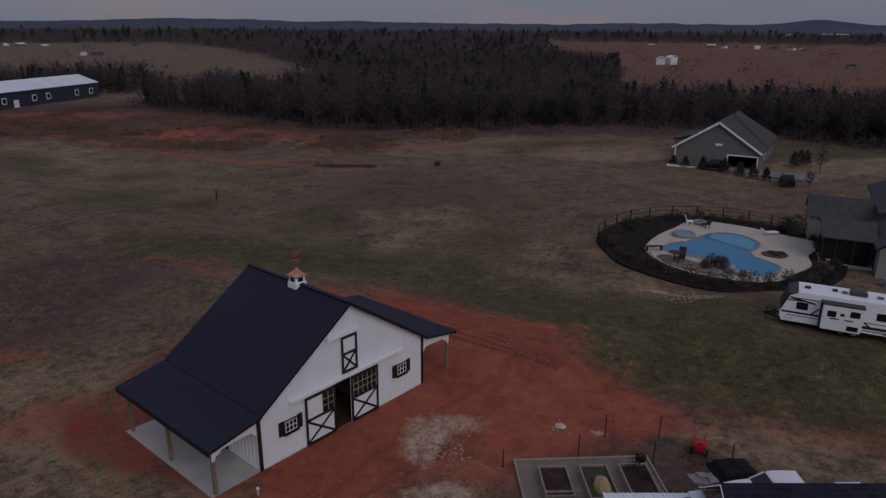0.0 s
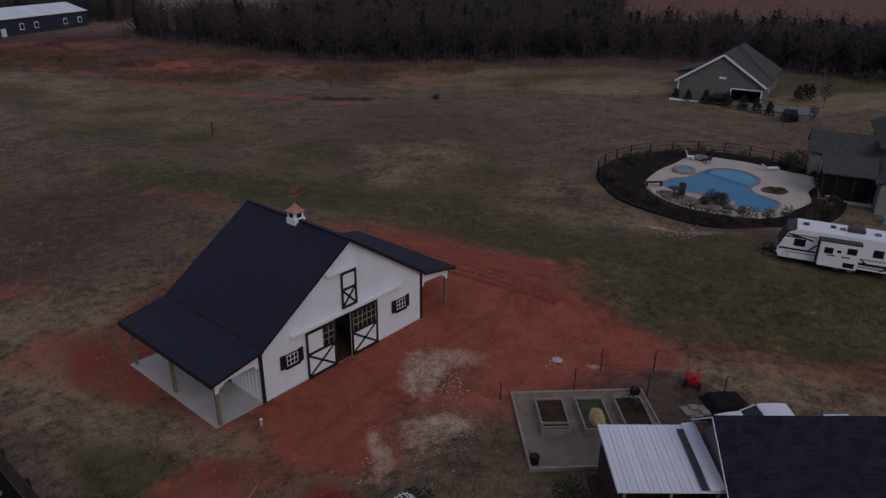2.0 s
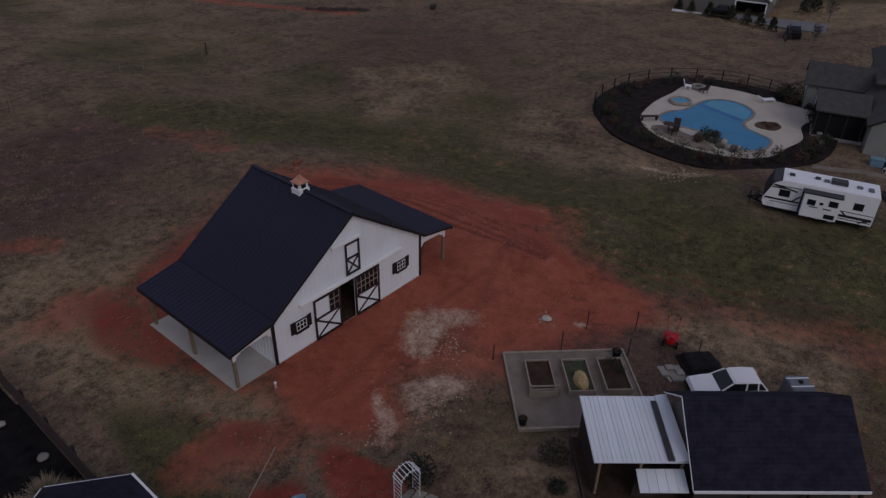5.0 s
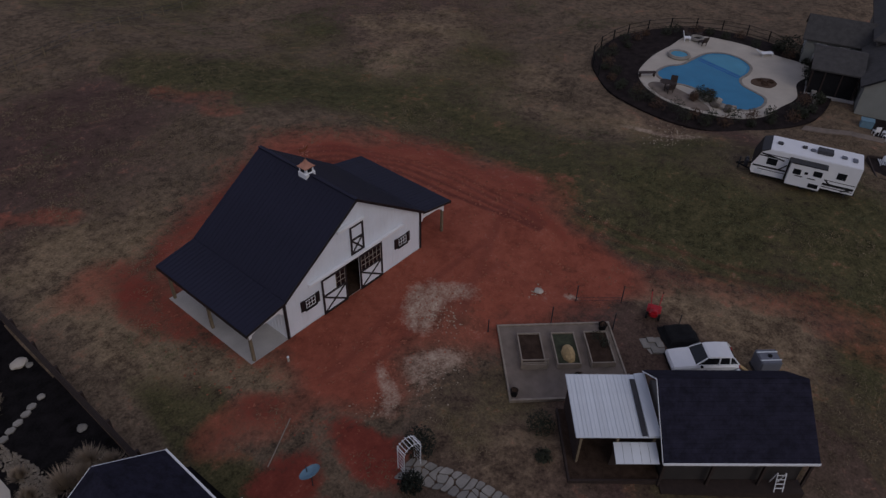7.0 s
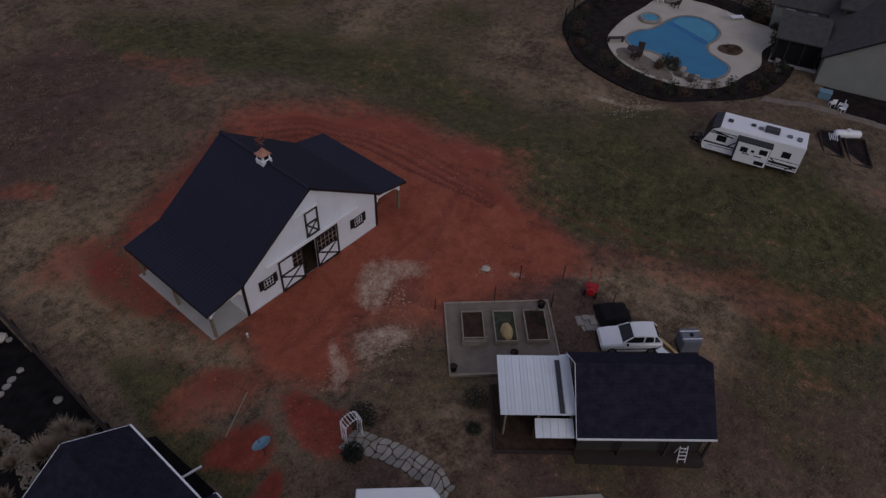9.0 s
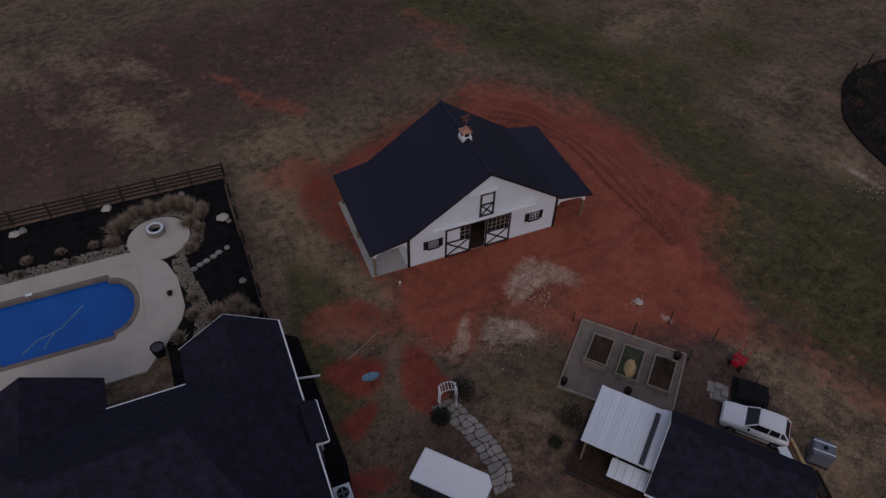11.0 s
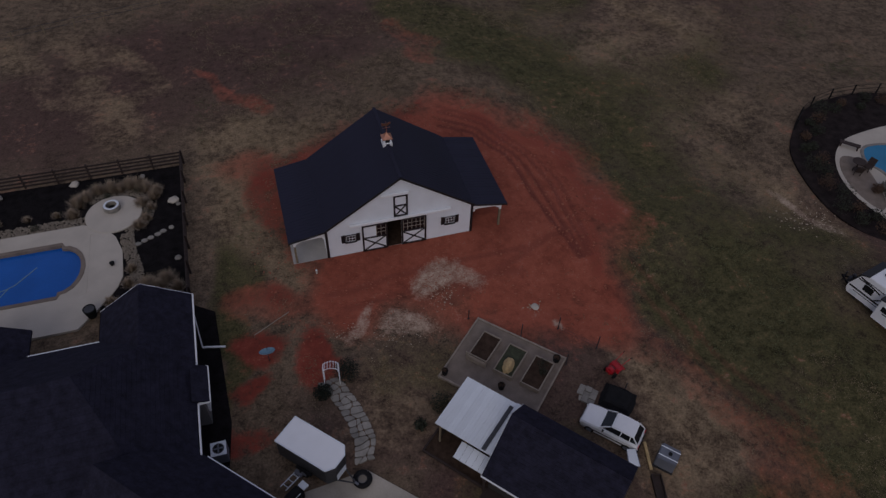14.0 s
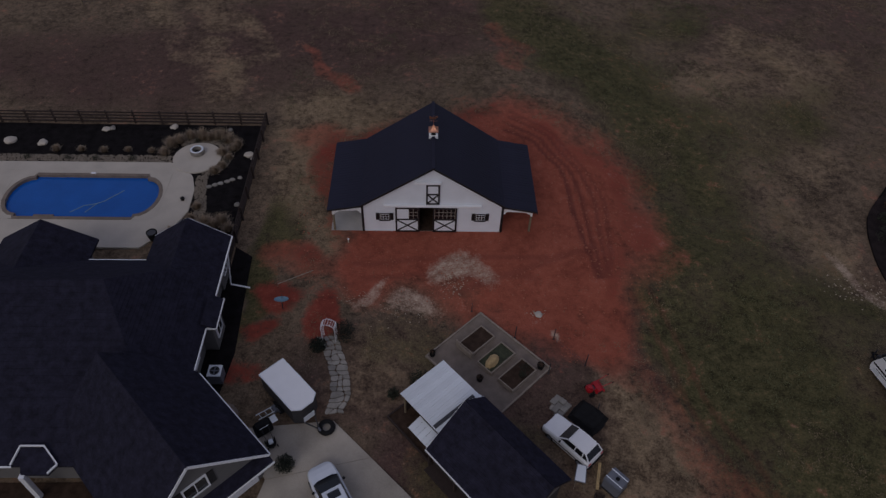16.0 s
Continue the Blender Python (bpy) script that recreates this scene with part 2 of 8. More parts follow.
def side_prism(bm, pts, y0, y1):
    """A prism whose outline stands in the xz plane."""
    a, b = [bm.verts.new((x, y0, z)) for x, z in pts], [bm.verts.new((x, y1, z)) for x, z in pts]
    bm.faces.new(a)
    bm.faces.new(b[::-1])
    for i in range(len(pts)):
        j = (i + 1) % len(pts)
        bm.faces.new((a[i], b[i], b[j], a[j]))
    return bm


def beam(bm, p, q, w, h=None):
    """A bar of rectangular section from p to q."""
    p, q = Vector(p), Vector(q)
    h = h or w
    d = (q - p).normalized()
    up = Vector((0, 0, 1)) if abs(d.z) < 0.95 else Vector((0, 1, 0))
    s = d.cross(up).normalized()
    u = s.cross(d).normalized()
    vs = [bm.verts.new(o + s * a * w / 2 + u * b * h / 2) for o in (p, q) for a, b in ((-1, -1), (1, -1), (1, 1), (-1, 1))]
    for f in ((3, 2, 1, 0), (4, 5, 6, 7), (0, 1, 5, 4), (1, 2, 6, 5), (2, 3, 7, 6), (3, 0, 4, 7)):
        bm.faces.new([vs[i] for i in f])
    return bm


def tube(bm, p, q, r0, r1=None, n=8):
    p, q = Vector(p), Vector(q)
    r1 = r0 if r1 is None else r1
    d = (q - p).normalized()
    s = d.orthogonal().normalized()
    u = d.cross(s)
    a = [bm.verts.new(p + (s * math.cos(6.2832 * i / n) + u * math.sin(6.2832 * i / n)) * r0) for i in range(n)]
    b = [bm.verts.new(q + (s * math.cos(6.2832 * i / n) + u * math.sin(6.2832 * i / n)) * r1) for i in range(n)]
    bm.faces.new(a[::-1])
    bm.faces.new(b)
    for i in range(n):
        bm.faces.new((a[i], a[(i + 1) % n], b[(i + 1) % n], b[i]))
    return bm


def slab(bm, pts, t):
    """A thick sheet over a flat outline in space, t thick below it."""
    hi = [bm.verts.new(p) for p in pts]
    lo = [bm.verts.new(Vector(p) - Vector((0, 0, t))) for p in pts]
    bm.faces.new(hi)
    bm.faces.new(lo[::-1])
    for i in range(len(pts)):
        j = (i + 1) % len(pts)
        bm.faces.new((lo[i], lo[j], hi[j], hi[i]))
    return bm


def torus(bm, c, r, s, n=20, k=8, flat=1.0):
    rings = []
    for i in range(n):
        a = 6.2832 * i / n
        rings.append([bm.verts.new((c[0] + (r + s * math.cos(6.2832 * j / k)) * math.cos(a), c[1] + (r + s * math.cos(6.2832 * j / k)) * math.sin(a),
                                    c[2] + flat * s * math.sin(6.2832 * j / k))) for j in range(k)])
    for i in range(n):
        for j in range(k):
            bm.faces.new((rings[i][j], rings[(i + 1) % n][j], rings[(i + 1) % n][(j + 1) % k], rings[i][(j + 1) % k]))
    return bm


def spin(bm, prof, n=16, c=(0, 0, 0)):
    """A turned form from (radius, height) pairs."""
    rings = [[bm.verts.new((c[0] + r * math.cos(6.2832 * i / n), c[1] + r * math.sin(6.2832 * i / n), c[2] + z)) for i in range(n)] for r, z in prof]
    for a, b in zip(rings, rings[1:]):
        for i in range(n):
            bm.faces.new((a[i], a[(i + 1) % n], b[(i + 1) % n], b[i]))
    bm.faces.new(rings[0][::-1])
    bm.faces.new(rings[-1])
    return bm


def clump(rng, centre, size, count, leaf, bm=None):
    """Loose leaf triangles filling a rough ellipsoid."""
    bm = bmesh.new() if bm is None else bm
    for _ in range(count):
        d = Vector(rng.normal(size=3))
        d = d.normalized() * (rng.random() ** 0.4)
        p = Vector(centre) + Vector((d.x * size[0], d.y * size[1], d.z * size[2]))
        a, b = Vector(rng.normal(size=3)).normalized() * leaf, Vector(rng.normal(size=3)).normalized() * leaf * 0.7
        bm.faces.new([bm.verts.new(p), bm.verts.new(p + a), bm.verts.new(p + b)])
    return bm


def leaf_part(name, bm, mat, parent, label=""):
    me = bpy.data.meshes.new(name)
    bm.to_mesh(me)
    bm.free()
    me.materials.append(mat)
    ob = new(name, me)
    ob.parent = parent
    return tagged(ob, label)


def smooth(v, a, b):
    t = np.clip((v - a) / (b - a), 0, 1)
    return t * t * (3 - 2 * t)


def ground_z(x, y):
    """Height of the land: level round the barn, falling to the east and into the woods."""
    x, y = np.asarray(x, float), np.asarray(y, float)
    south = -1.1 * smooth(x, -5, 14) * smooth(-y, 1, 10) - 0.045 * np.clip(x - 14, 0, 60)
    north = -2.5 * smooth(x, 8, 27) - 0.035 * np.clip(x - 27, 0, 70) - 0.02 * np.clip(y - 20, 0, 100) * smooth(x, -60, 10)
    w = smooth(y, -9, 8)
    z = south * (1 - w) + north * w
    pad = 1 - smooth(np.hypot(x - 49, y + 1), 13, 22)
    z = z * (1 - pad) - 2.4 * pad
    plot = 1 - smooth(np.hypot(x - 3.7, y + 12), 4.3, 6.5)
    z = z * (1 - plot) - 0.68 * plot
    z = z + 0.70 * (1 - smooth(np.hypot(x - 32.3, y + 16.0), 5.5, 13))
    d = np.hypot(x + 20.8, y + 24.9)
    far = smooth(d, 120, 230)
    pit = smooth(x, -37.5, -36.5) * (1 - smooth(x, -22.5, -21.5)) * smooth(y, -0.5, 0.5) * (1 - smooth(y, 7.2, 8.0))
    return z * (1 - far) - 7.0 * far - 0.9 * pit


def lattice(x, y, size, seed):
    """Smooth value noise, 0 to 1, with cells of the given size."""
    t = np.random.default_rng(seed).random((128, 128))
    u, v = np.asarray(x, float) / size, np.asarray(y, float) / size
    i, j = np.floor(u).astype(int), np.floor(v).astype(int)
    a, b = u - i, v - j
    a, b = a * a * (3 - 2 * a), b * b * (3 - 2 * b)
    g = lambda p, q: t[p % 128, q % 128]
    return (g(i, j) * (1 - a) + g(i + 1, j) * a) * (1 - b) + (g(i, j + 1) * (1 - a) + g(i + 1, j + 1) * a) * b


def gz(x, y):
    return float(ground_z(x, y))


def far_at(bearing, dist):
    """A far place by its bearing (degrees from east, anticlockwise) and distance from the drone's start."""
    return -20.9 + dist * math.cos(radians(bearing)), -24.1 + dist * math.sin(radians(bearing))


# ---- ground ----
def blob(x, y, cx, cy, rx, ry, turn=0.0):
    """1 inside a soft-edged ellipse, 0 outside."""
    a = radians(turn)
    u, v = (x - cx) * math.cos(a) + (y - cy) * math.sin(a), -(x - cx) * math.sin(a) + (y - cy) * math.cos(a)
    return 1 - smooth(np.hypot(u / rx, v / ry), 0.45, 1.3)


def band(x, y, x0, y0, x1, y1, w):
    """1 along a line, fading over w."""
    dx, dy = x1 - x0, y1 - y0
    t = np.clip(((x - x0) * dx + (y - y0) * dy) / (dx * dx + dy * dy), 0, 1)
    return 1 - smooth(np.hypot(x - x0 - t * dx, y - y0 - t * dy), w * 0.3, w)


def trail(x, y, pts, w):
    """1 along a chain of short lines."""
    return functools.reduce(np.maximum, [band(x, y, *a, *b, w) for a, b in zip(pts, pts[1:])])


def axis_steps(lo, hi, step, out, grow):
    v = list(np.arange(lo, hi + step / 2, step))
    s = step
    while v[-1] < out:
        s *= grow
        v.append(v[-1] + s)
    s = step
    while v[0] > -out:
        s *= grow
        v.insert(0, v[0] - s)
    return np.array(v)


def build_ground():
    xs, ys = axis_steps(-42, 66, 0.27, 4600, 1.08), axis_steps(-42, 62, 0.27, 4600, 1.08)
    X, Y = np.meshgrid(xs, ys)
    Z = ground_z(X, Y)
    wob = np.sin(X * 0.35 + 1.3 * np.sin(Y * 0.21)) * np.sin(Y * 0.29 + X * 0.08)
    near = 1 - smooth(np.hypot(X - 5, Y), 40, 90)
    Z = Z + 0.05 * wob * smooth(np.hypot(X, Y - 3.5), 10, 16)
    # bed dug out under the drive
    Z = Z - 0.16 * smooth(-X - 0.72 * (Y + 20), 3.6, 4.4) * smooth(-Y, 18.2, 18.8) * smooth(X, -12.6, -11.8)
    # the outlines of all patches wander
    X0, Y0 = X, Y
    X = X0 + 5.0 * (lattice(X0, Y0, 9, 1) - 0.5) + 2.4 * (lattice(X0, Y0, 2.6, 2) - 0.5)
    Y = Y0 + 5.0 * (lattice(X0, Y0, 9, 3) - 0.5) + 2.4 * (lattice(X0, Y0, 2.6, 4) - 0.5)
    fleck = lattice(X0, Y0, 1.6, 5) * 0.6 + lattice(X0, Y0, 4.5, 6) * 0.4
    # bare red clay round the barn, out to the wheel-worn rim and along the drive
    red = blob(X, Y, 4.0, 4.0, 14.2, 15.0)
    red = np.maximum(red, blob(X, Y, 6.5, -2.0, 11.5, 8.5, -12))
    red = np.maximum(red, blob(X, Y, -2.5, -3.0, 9.0, 5.0) * 0.95)
    red = np.maximum(red, blob(X, Y, 12.0, -6.5, 6.0, 4.5, -40) * 0.85)
    red = np.maximum(red, trail(X, Y, ((14, -8), (17, -14), (19, -19), (21, -30)), 3.4) * 0.36)
    red = np.maximum(red, trail(X, Y, ((-12.5, -1.5), (-9, -4), (-5, -3.5)), 2.6) * 0.62)
    red = np.maximum(red, blob(X, Y, -10.5, 9.5, 3.0, 6.5) * 0.55)
    red = np.maximum(red, trail(X, Y, ((-12.5, 28), (-10.6, 25), (-9.5, 22)), 1.9) * 0.48)
    red = np.maximum(red, trail(X, Y, ((8, 33), (9.5, 30), (9.5, 26)), 2.6) * 0.40)
    red = np.maximum(red, trail(X0, Y0, ((42, 182), (45, 154), (46, 127), (48, 106), (49.5, 89), (54, 78), (60, 65)), 2.6) * 0.58)
    red = np.maximum(red, blob(X, Y, 72, 128, 42, 15, -62) * 0.52)
    red = np.maximum(red, blob(X, Y, 58, 195, 40, 14, -40) * 0.55)
    red = np.maximum(red, blob(X, Y, 84, 84, 22, 9, -40) * 0.46)
    red = red * (1 - 0.55 * blob(X, Y, 1, -14.5, 8, 4.5, -47)) + 0.12 * (fleck - 0.5) * (red > 0.02)
    red = red * (1 - 0.7 * blob(X, Y, -12, 4, 2.0, 6) * (fleck > 0.42))
    # damp, deep red soil thrown up at the back and in the west yard
    deep = blob(X, Y, -9.2, 6.5, 1.6, 6.0) * 0.56
    deep = np.maximum(deep, trail(X, Y, ((-8.5, 10.5), (-3, 14.5), (4, 16.5)), 2.0) * 0.42)
    deep = np.maximum(deep, blob(X, Y, -11.8, -1.7, 1.5, 1.4) * 0.72)
    deep = np.maximum(deep, blob(X, Y, -12.6, -6.5, 1.7, 2.3) * 0.95)
    deep = np.maximum(deep, blob(X, Y, -9.0, -8.5, 1.5, 2.2, 20) * 0.92)
    deep = np.maximum(deep, blob(X, Y, -12.5, -10.2, 1.3, 1.0) * 0.85)
    deep = np.maximum(deep, blob(X, Y, -12.3, -13.0, 1.6, 1.4) * 0.75)
    deep = np.maximum(deep, trail(X, Y, ((9, 13), (13.5, 9), (14.5, 2), (14, -4)), 1.6) * 0.40)
    deep = deep + 0.6 * (fleck - 0.5) * (deep > 0.05)
    # straw-coloured turf west of the barn and in the pasture
    straw = blob(X, Y, -11.8, 7, 2.6, 10) * 0.85
    straw = np.maximum(straw, blob(X, Y, -9, 17, 6, 4.5, -30) * 0.8)
    straw = np.maximum(straw, blob(X, Y, -11, 0.5, 2.6, 2.4) * 0.75)
    straw = np.maximum(straw, trail(X, Y, ((-31, 37), (-25, 27), (-18, 19.5)), 3.0) * 0.40)
    straw = np.maximum(straw, trail(X, Y, ((-25, 37), (-18.5, 25)), 2.4) * 0.36)
    straw = np.maximum(straw, blob(X, Y, -5, -13, 3.5, 4.5) * 0.42)
    straw = np.maximum(straw, blob(X, Y, 30, 25, 11, 7, 40) * 0.54)
    straw = np.maximum(straw, blob(X, Y, 40, 28, 9, 12, -30) * 0.55)
    straw = np.maximum(straw, blob(X, Y, 34, 12, 8, 6, 20) * 0.48)
    straw = np.maximum(straw, blob(X, Y, 33, -2, 5, 8) * 0.55)
    straw = np.maximum(straw, blob(X, Y, 28, 78, 26, 18, 75) * 0.55)
    straw = np.maximum(straw, blob(X, Y, 32, 120, 40, 10, 80) * 0.62)
    straw = np.maximum(straw, blob(X, Y, 108, 62, 34, 16, -35) * 0.82)
    straw = np.maximum(straw, blob(X, Y, 14, -18, 6, 9, 15) * 0.62)
    straw = np.maximum(straw, blob(X, Y, 26, -26, 8, 6) * 0.5)
    straw = np.maximum(straw, blob(X, Y, 112, 37, 17, 9, -35) * 1.4)
    straw = np.maximum(straw, blob(X, Y, 118, 3, 22, 10, -35) * 1.4)
    straw = straw + (0.5 * (fleck - 0.5) + 0.4 * (lattice(X0, Y0, 3.4, 15) - 0.5)) * (straw > 0.05)
    # greener turf
    green = trail(X, Y, ((14, 36), (20, 24), (22, 9), (22.5, -4), (25, -14), (28, -32)), 9.5) * 0.78
    green = np.maximum(green, blob(X, Y, 32, 18, 13, 8, 30) * 0.60)
    green = np.maximum(green, blob(X, Y, 31, -8, 7, 12, 12) * 0.58)
    green = np.maximum(green, blob(X, Y, 24, 34, 13, 6, 40) * 0.58)
    green = np.maximum(green, blob(X, Y, -13.7, 0.6, 1.5, 3.4) * 1.0)
    green = np.maximum(green, blob(X, Y, -14.0, -7, 1.0, 8) * 0.75)
    green = np.maximum(green, blob(X, Y, 28, 70, 20, 14, 60) * 0.40)
    green = np.maximum(green, blob(X, Y, 22, 110, 22, 8, 80) * 0.44)
    green = np.maximum(green, blob(X, Y, 2, -22, 6, 5) * 0.40)
    green = np.maximum(green, blob(X, Y, 112, 58, 26, 12, -30) * 0.50)
    green = np.maximum(green, blob(X, Y, 150, 6, 40, 14, -45) * 0.60)
    green = np.maximum(green, blob(X, Y, -3, -11.5, 5, 3) * 0.5)
    green = np.maximum(green, blob(X, Y, 22, -30, 12, 7) * 0.45)
    green = green + (0.5 * (fleck - 0.5) + 0.7 * (lattice(X0, Y0, 6.5, 11) - 0.45)) * (green > 0.05)
    d = np.hypot(X0 + 20.9, Y0 + 24.1)
    az = np.degrees(np.arctan2(Y0 + 24.1, X0 + 20.9))
    # pale chalky scrapes and straw
    pale = blob(X, Y, 1.2, -5.5, 2.0, 1.3, 25) * 0.72
    pale = np.maximum(pale, blob(X, Y, -2.3, -8.0, 2.2, 0.9, -10) * 0.72)
    pale = np.maximum(pale, blob(X, Y, -5.3, -6.4, 1.8, 0.6, 20) * 0.56)
    pale = np.maximum(pale, blob(X, Y, 7.8, -8.1, 0.5, 0.4) * 0.75)
    pale = np.maximum(pale, blob(X, Y, 34.6, -1.5, 0.9, 3.6, 15) * 0.52)
    pale = np.maximum(pale, band(X, Y, 79, 108, 70, 84, 1.6) * 0.5)
    # wheel ruts curving round the east side of the barn
    ruts = np.zeros_like(X)
    for off in (0.0, 1.0, 2.1, 3.0):
        line_pts = ((7 + off * 0.2, 13.6 + off), (9.6 + off * 0.6, 11.8 + off * 0.5), (11.3 + off * 0.8, 8.6), (11.9 + off, 4.4), (12.1 + off * 0.8, -0.4), (12.6 + off * 0.3, -4.4))
        ruts = np.maximum(ruts, trail(X0 + 0.5 * (lattice(X0, Y0, 3.5, 30) - 0.5), Y0, line_pts, 0.36) * (0.74 - 0.10 * off))
    for a, b in (((15.0, -6.0), (19.5, -22.0)), ((16.6, -5.6), (21.2, -22.0)), ((-6, -3.4), (9, -3.0)), ((-5, -4.8), (8, -5.0)), ((2, -6.5), (13, -1.5))):
        ruts = np.maximum(ruts, band(X0 + 1.1 * (lattice(X0, Y0, 5.0, 31) - 0.5), Y0 + 1.1 * (lattice(X0, Y0, 5.0, 32) - 0.5), *a, *b, 0.5) * 0.34)
    # worn brown ground
    dark = blob(X, Y, -8, 32, 24, 10, 10) * 0.85
    dark = np.maximum(dark, blob(X, Y, -30, 24, 25, 9) * 0.8)
    dark = np.maximum(dark, blob(X, Y, 48, 40, 16, 26, -40) * 0.55)
    dark = np.maximum(dark, blob(X, Y, 37, -6, 3.5, 10, 10) * 0.8)
    dark = np.maximum(dark, band(X, Y, 18, -8, 26, -30, 8) * 0.72)
    dark = np.maximum(dark, blob(X, Y, 8, -13, 9, 8) * 0.75)
    dark = np.maximum(dark, blob(X, Y, 16, -25, 13, 10) * 0.66)
    dark = np.maximum(dark, blob(X, Y, -5, -14, 7, 6) * 0.62)
    dark = np.maximum(dark, blob(X, Y, -1.5, -21.5, 5, 7, -40) * 1.0)
    woods = smooth(d, 150, 190)
    dark = np.maximum(dark, woods)
    # far fields among the woods
    edge = 9 * (lattice(X0, Y0, 60, 21) - 0.5)
    hay = smooth(az + edge * 0.4 - np.clip(d - 280, 0, 900) * 0.019, 47.5, 50) * smooth(d, 255, 275) * (1 - smooth(d, 900, 1200))
    heath = (1 - smooth(az + edge * 0.4 - np.clip(d - 240, 0, 500) * 0.011, 26.5, 29.5)) * smooth(d, 225, 245) * (1 - smooth(d, 1100, 1500))
    dark = dark * (1 - 0.75 * hay) * (1 - 0.55 * heath)
    red = np.maximum(red, heath * 0.30)
    pale = np.maximum(pale, hay * 0.16)
    dark = dark + 0.3 * (fleck - 0.5)
    Z = Z - 0.06 * ruts - 0.12 * (X0 < -15.6) * (Y0 > -5) * (Y0 < 13.5)
    X, Y = X0, Y0
    nv = X.size
    me = bpy.data.meshes.new("ground")
    co = np.stack([X.ravel(), Y.ravel(), Z.ravel()], 1)
    i = np.arange(nv).reshape(X.shape)
    quads = np.stack([i[:-1, :-1], i[:-1, 1:], i[1:, 1:], i[1:, :-1]], -1).reshape(-1, 4)
    me.vertices.add(nv)
    me.vertices.foreach_set("co", co.ravel())
    me.loops.add(quads.size)
    me.loops.foreach_set("vertex_index", quads.ravel().astype(np.int32))
    me.polygons.add(len(quads))
    me.polygons.foreach_set("loop_start", np.arange(0, quads.size, 4, dtype=np.int32))
    me.polygons.foreach_set("use_smooth", np.ones(len(quads), bool))
    me.update(calc_edges=True)
    at = me.attributes.new("soil", "FLOAT_COLOR", "POINT")
    at.data.foreach_set("color", np.stack([red, green, pale, dark], -1).astype(np.float32).ravel())
    at = me.attributes.new("wear", "FLOAT_COLOR", "POINT")
    at.data.foreach_set("color", np.stack([ruts, straw, deep, np.ones_like(ruts)], -1).astype(np.float32).ravel())
    me.materials.append(GROUND)
    return tagged(new("ground", me), "dry winter grass and bare red clay", "ground", kind="structure")


build_ground()


# ---- the barn ----
HALF, LEAN, DEEP = 5.5, 8.05, 7.8      # half width of the core, reach of the lean-to roofs, depth
RIDGE, EAVE, LOW = 6.82, 3.05, 2.76     # heights of ridge, core eave and lean-to eave


def roof_strip(parent, x0, z0, x1, z1, y0, y1, count, mat, name="roof_panel"):
    """A slope of ribbed sheets running from the high edge to the low edge."""
    w = (y1 - y0) / count
    bm = bmesh.new()
    slab(bm, [(x0, 0, z0), (x1, 0, z1), (x1, w, z1), (x0, w, z0)], 0.07)
    dz = 0.012
    for k in range(3):
        y = w * (k + 0.5) / 3
        slab(bm, [(x0, y - 0.02, z0 + dz), (x1, y - 0.02, z1 + dz), (x1, y + 0.02, z1 + dz), (x0, y + 0.02, z0 + dz)], dz)
    first = part(name, bm, mat, parent)
    first.location.y = y0
    for i in range(1, count):
        again(first, parent, pose(0, y0 + i * w, 0))


def xdoor(parent, name, x, y, w, h, z, glazed, mat_panel=WHITE_WALL):
    """A stable door: black frame, white panel below with a black cross, panes or boarding above."""
    d = part(name, B(x - w / 2, x + w / 2, y - 0.05, y, z, z + h), mat_panel, parent)
    f, mid = 0.13, z + h * 0.52
    bm = bmesh.new()
    for a in (x - w / 2 + f / 2, x + w / 2 - f / 2):
        box(bm, a - f / 2, a + f / 2, y - 0.09, y - 0.05, z, z + h)
    for c in (z + f / 2, mid, z + h - f / 2):
        box(bm, x - w / 2 + f, x + w / 2 - f, y - 0.09, y - 0.05, c - f / 2, c + f / 2)
    part("door_frame", bm, BLACK_TRIM, d, "black painted door frame")
    lo, hi, x0, x1 = z + f, mid - f / 2, x - w / 2 + f, x + w / 2 - f
    bm = bmesh.new()
    beam(bm, (x0, y - 0.065, lo), (x1, y - 0.065, hi), 0.03, 0.11)
    part("cross_brace", bm, BLACK_TRIM, d)
    bm = bmesh.new()
    beam(bm, (x0, y - 0.070, hi), (x1, y - 0.070, lo), 0.03, 0.11)
    part("cross_brace", bm, BLACK_TRIM, d)
    for a, b in glazed:
        part("pane", B(x + a, x + b, y - 0.062, y - 0.052, mid + f / 2, z + h - f), GLASS_DARK, d, "dark glass")
        n = max(2, round((b - a) / 0.3))
        bm = bmesh.new()
        for i in range(n + 1):
            c = x + a + (b - a) * i / n
            box(bm, c - 0.018, c + 0.018, y - 0.085, y - 0.066, mid + f / 2, z + h - f)
        for i in (1, 2):
            c = mid + f / 2 + (h * 0.48 - 1.5 * f) * i / 3
            box(bm, x + a, x + b, y - 0.083, y - 0.068, c - 0.018, c + 0.018)
        part("glazing_bars", bm, BED_WOOD, d)
    return d


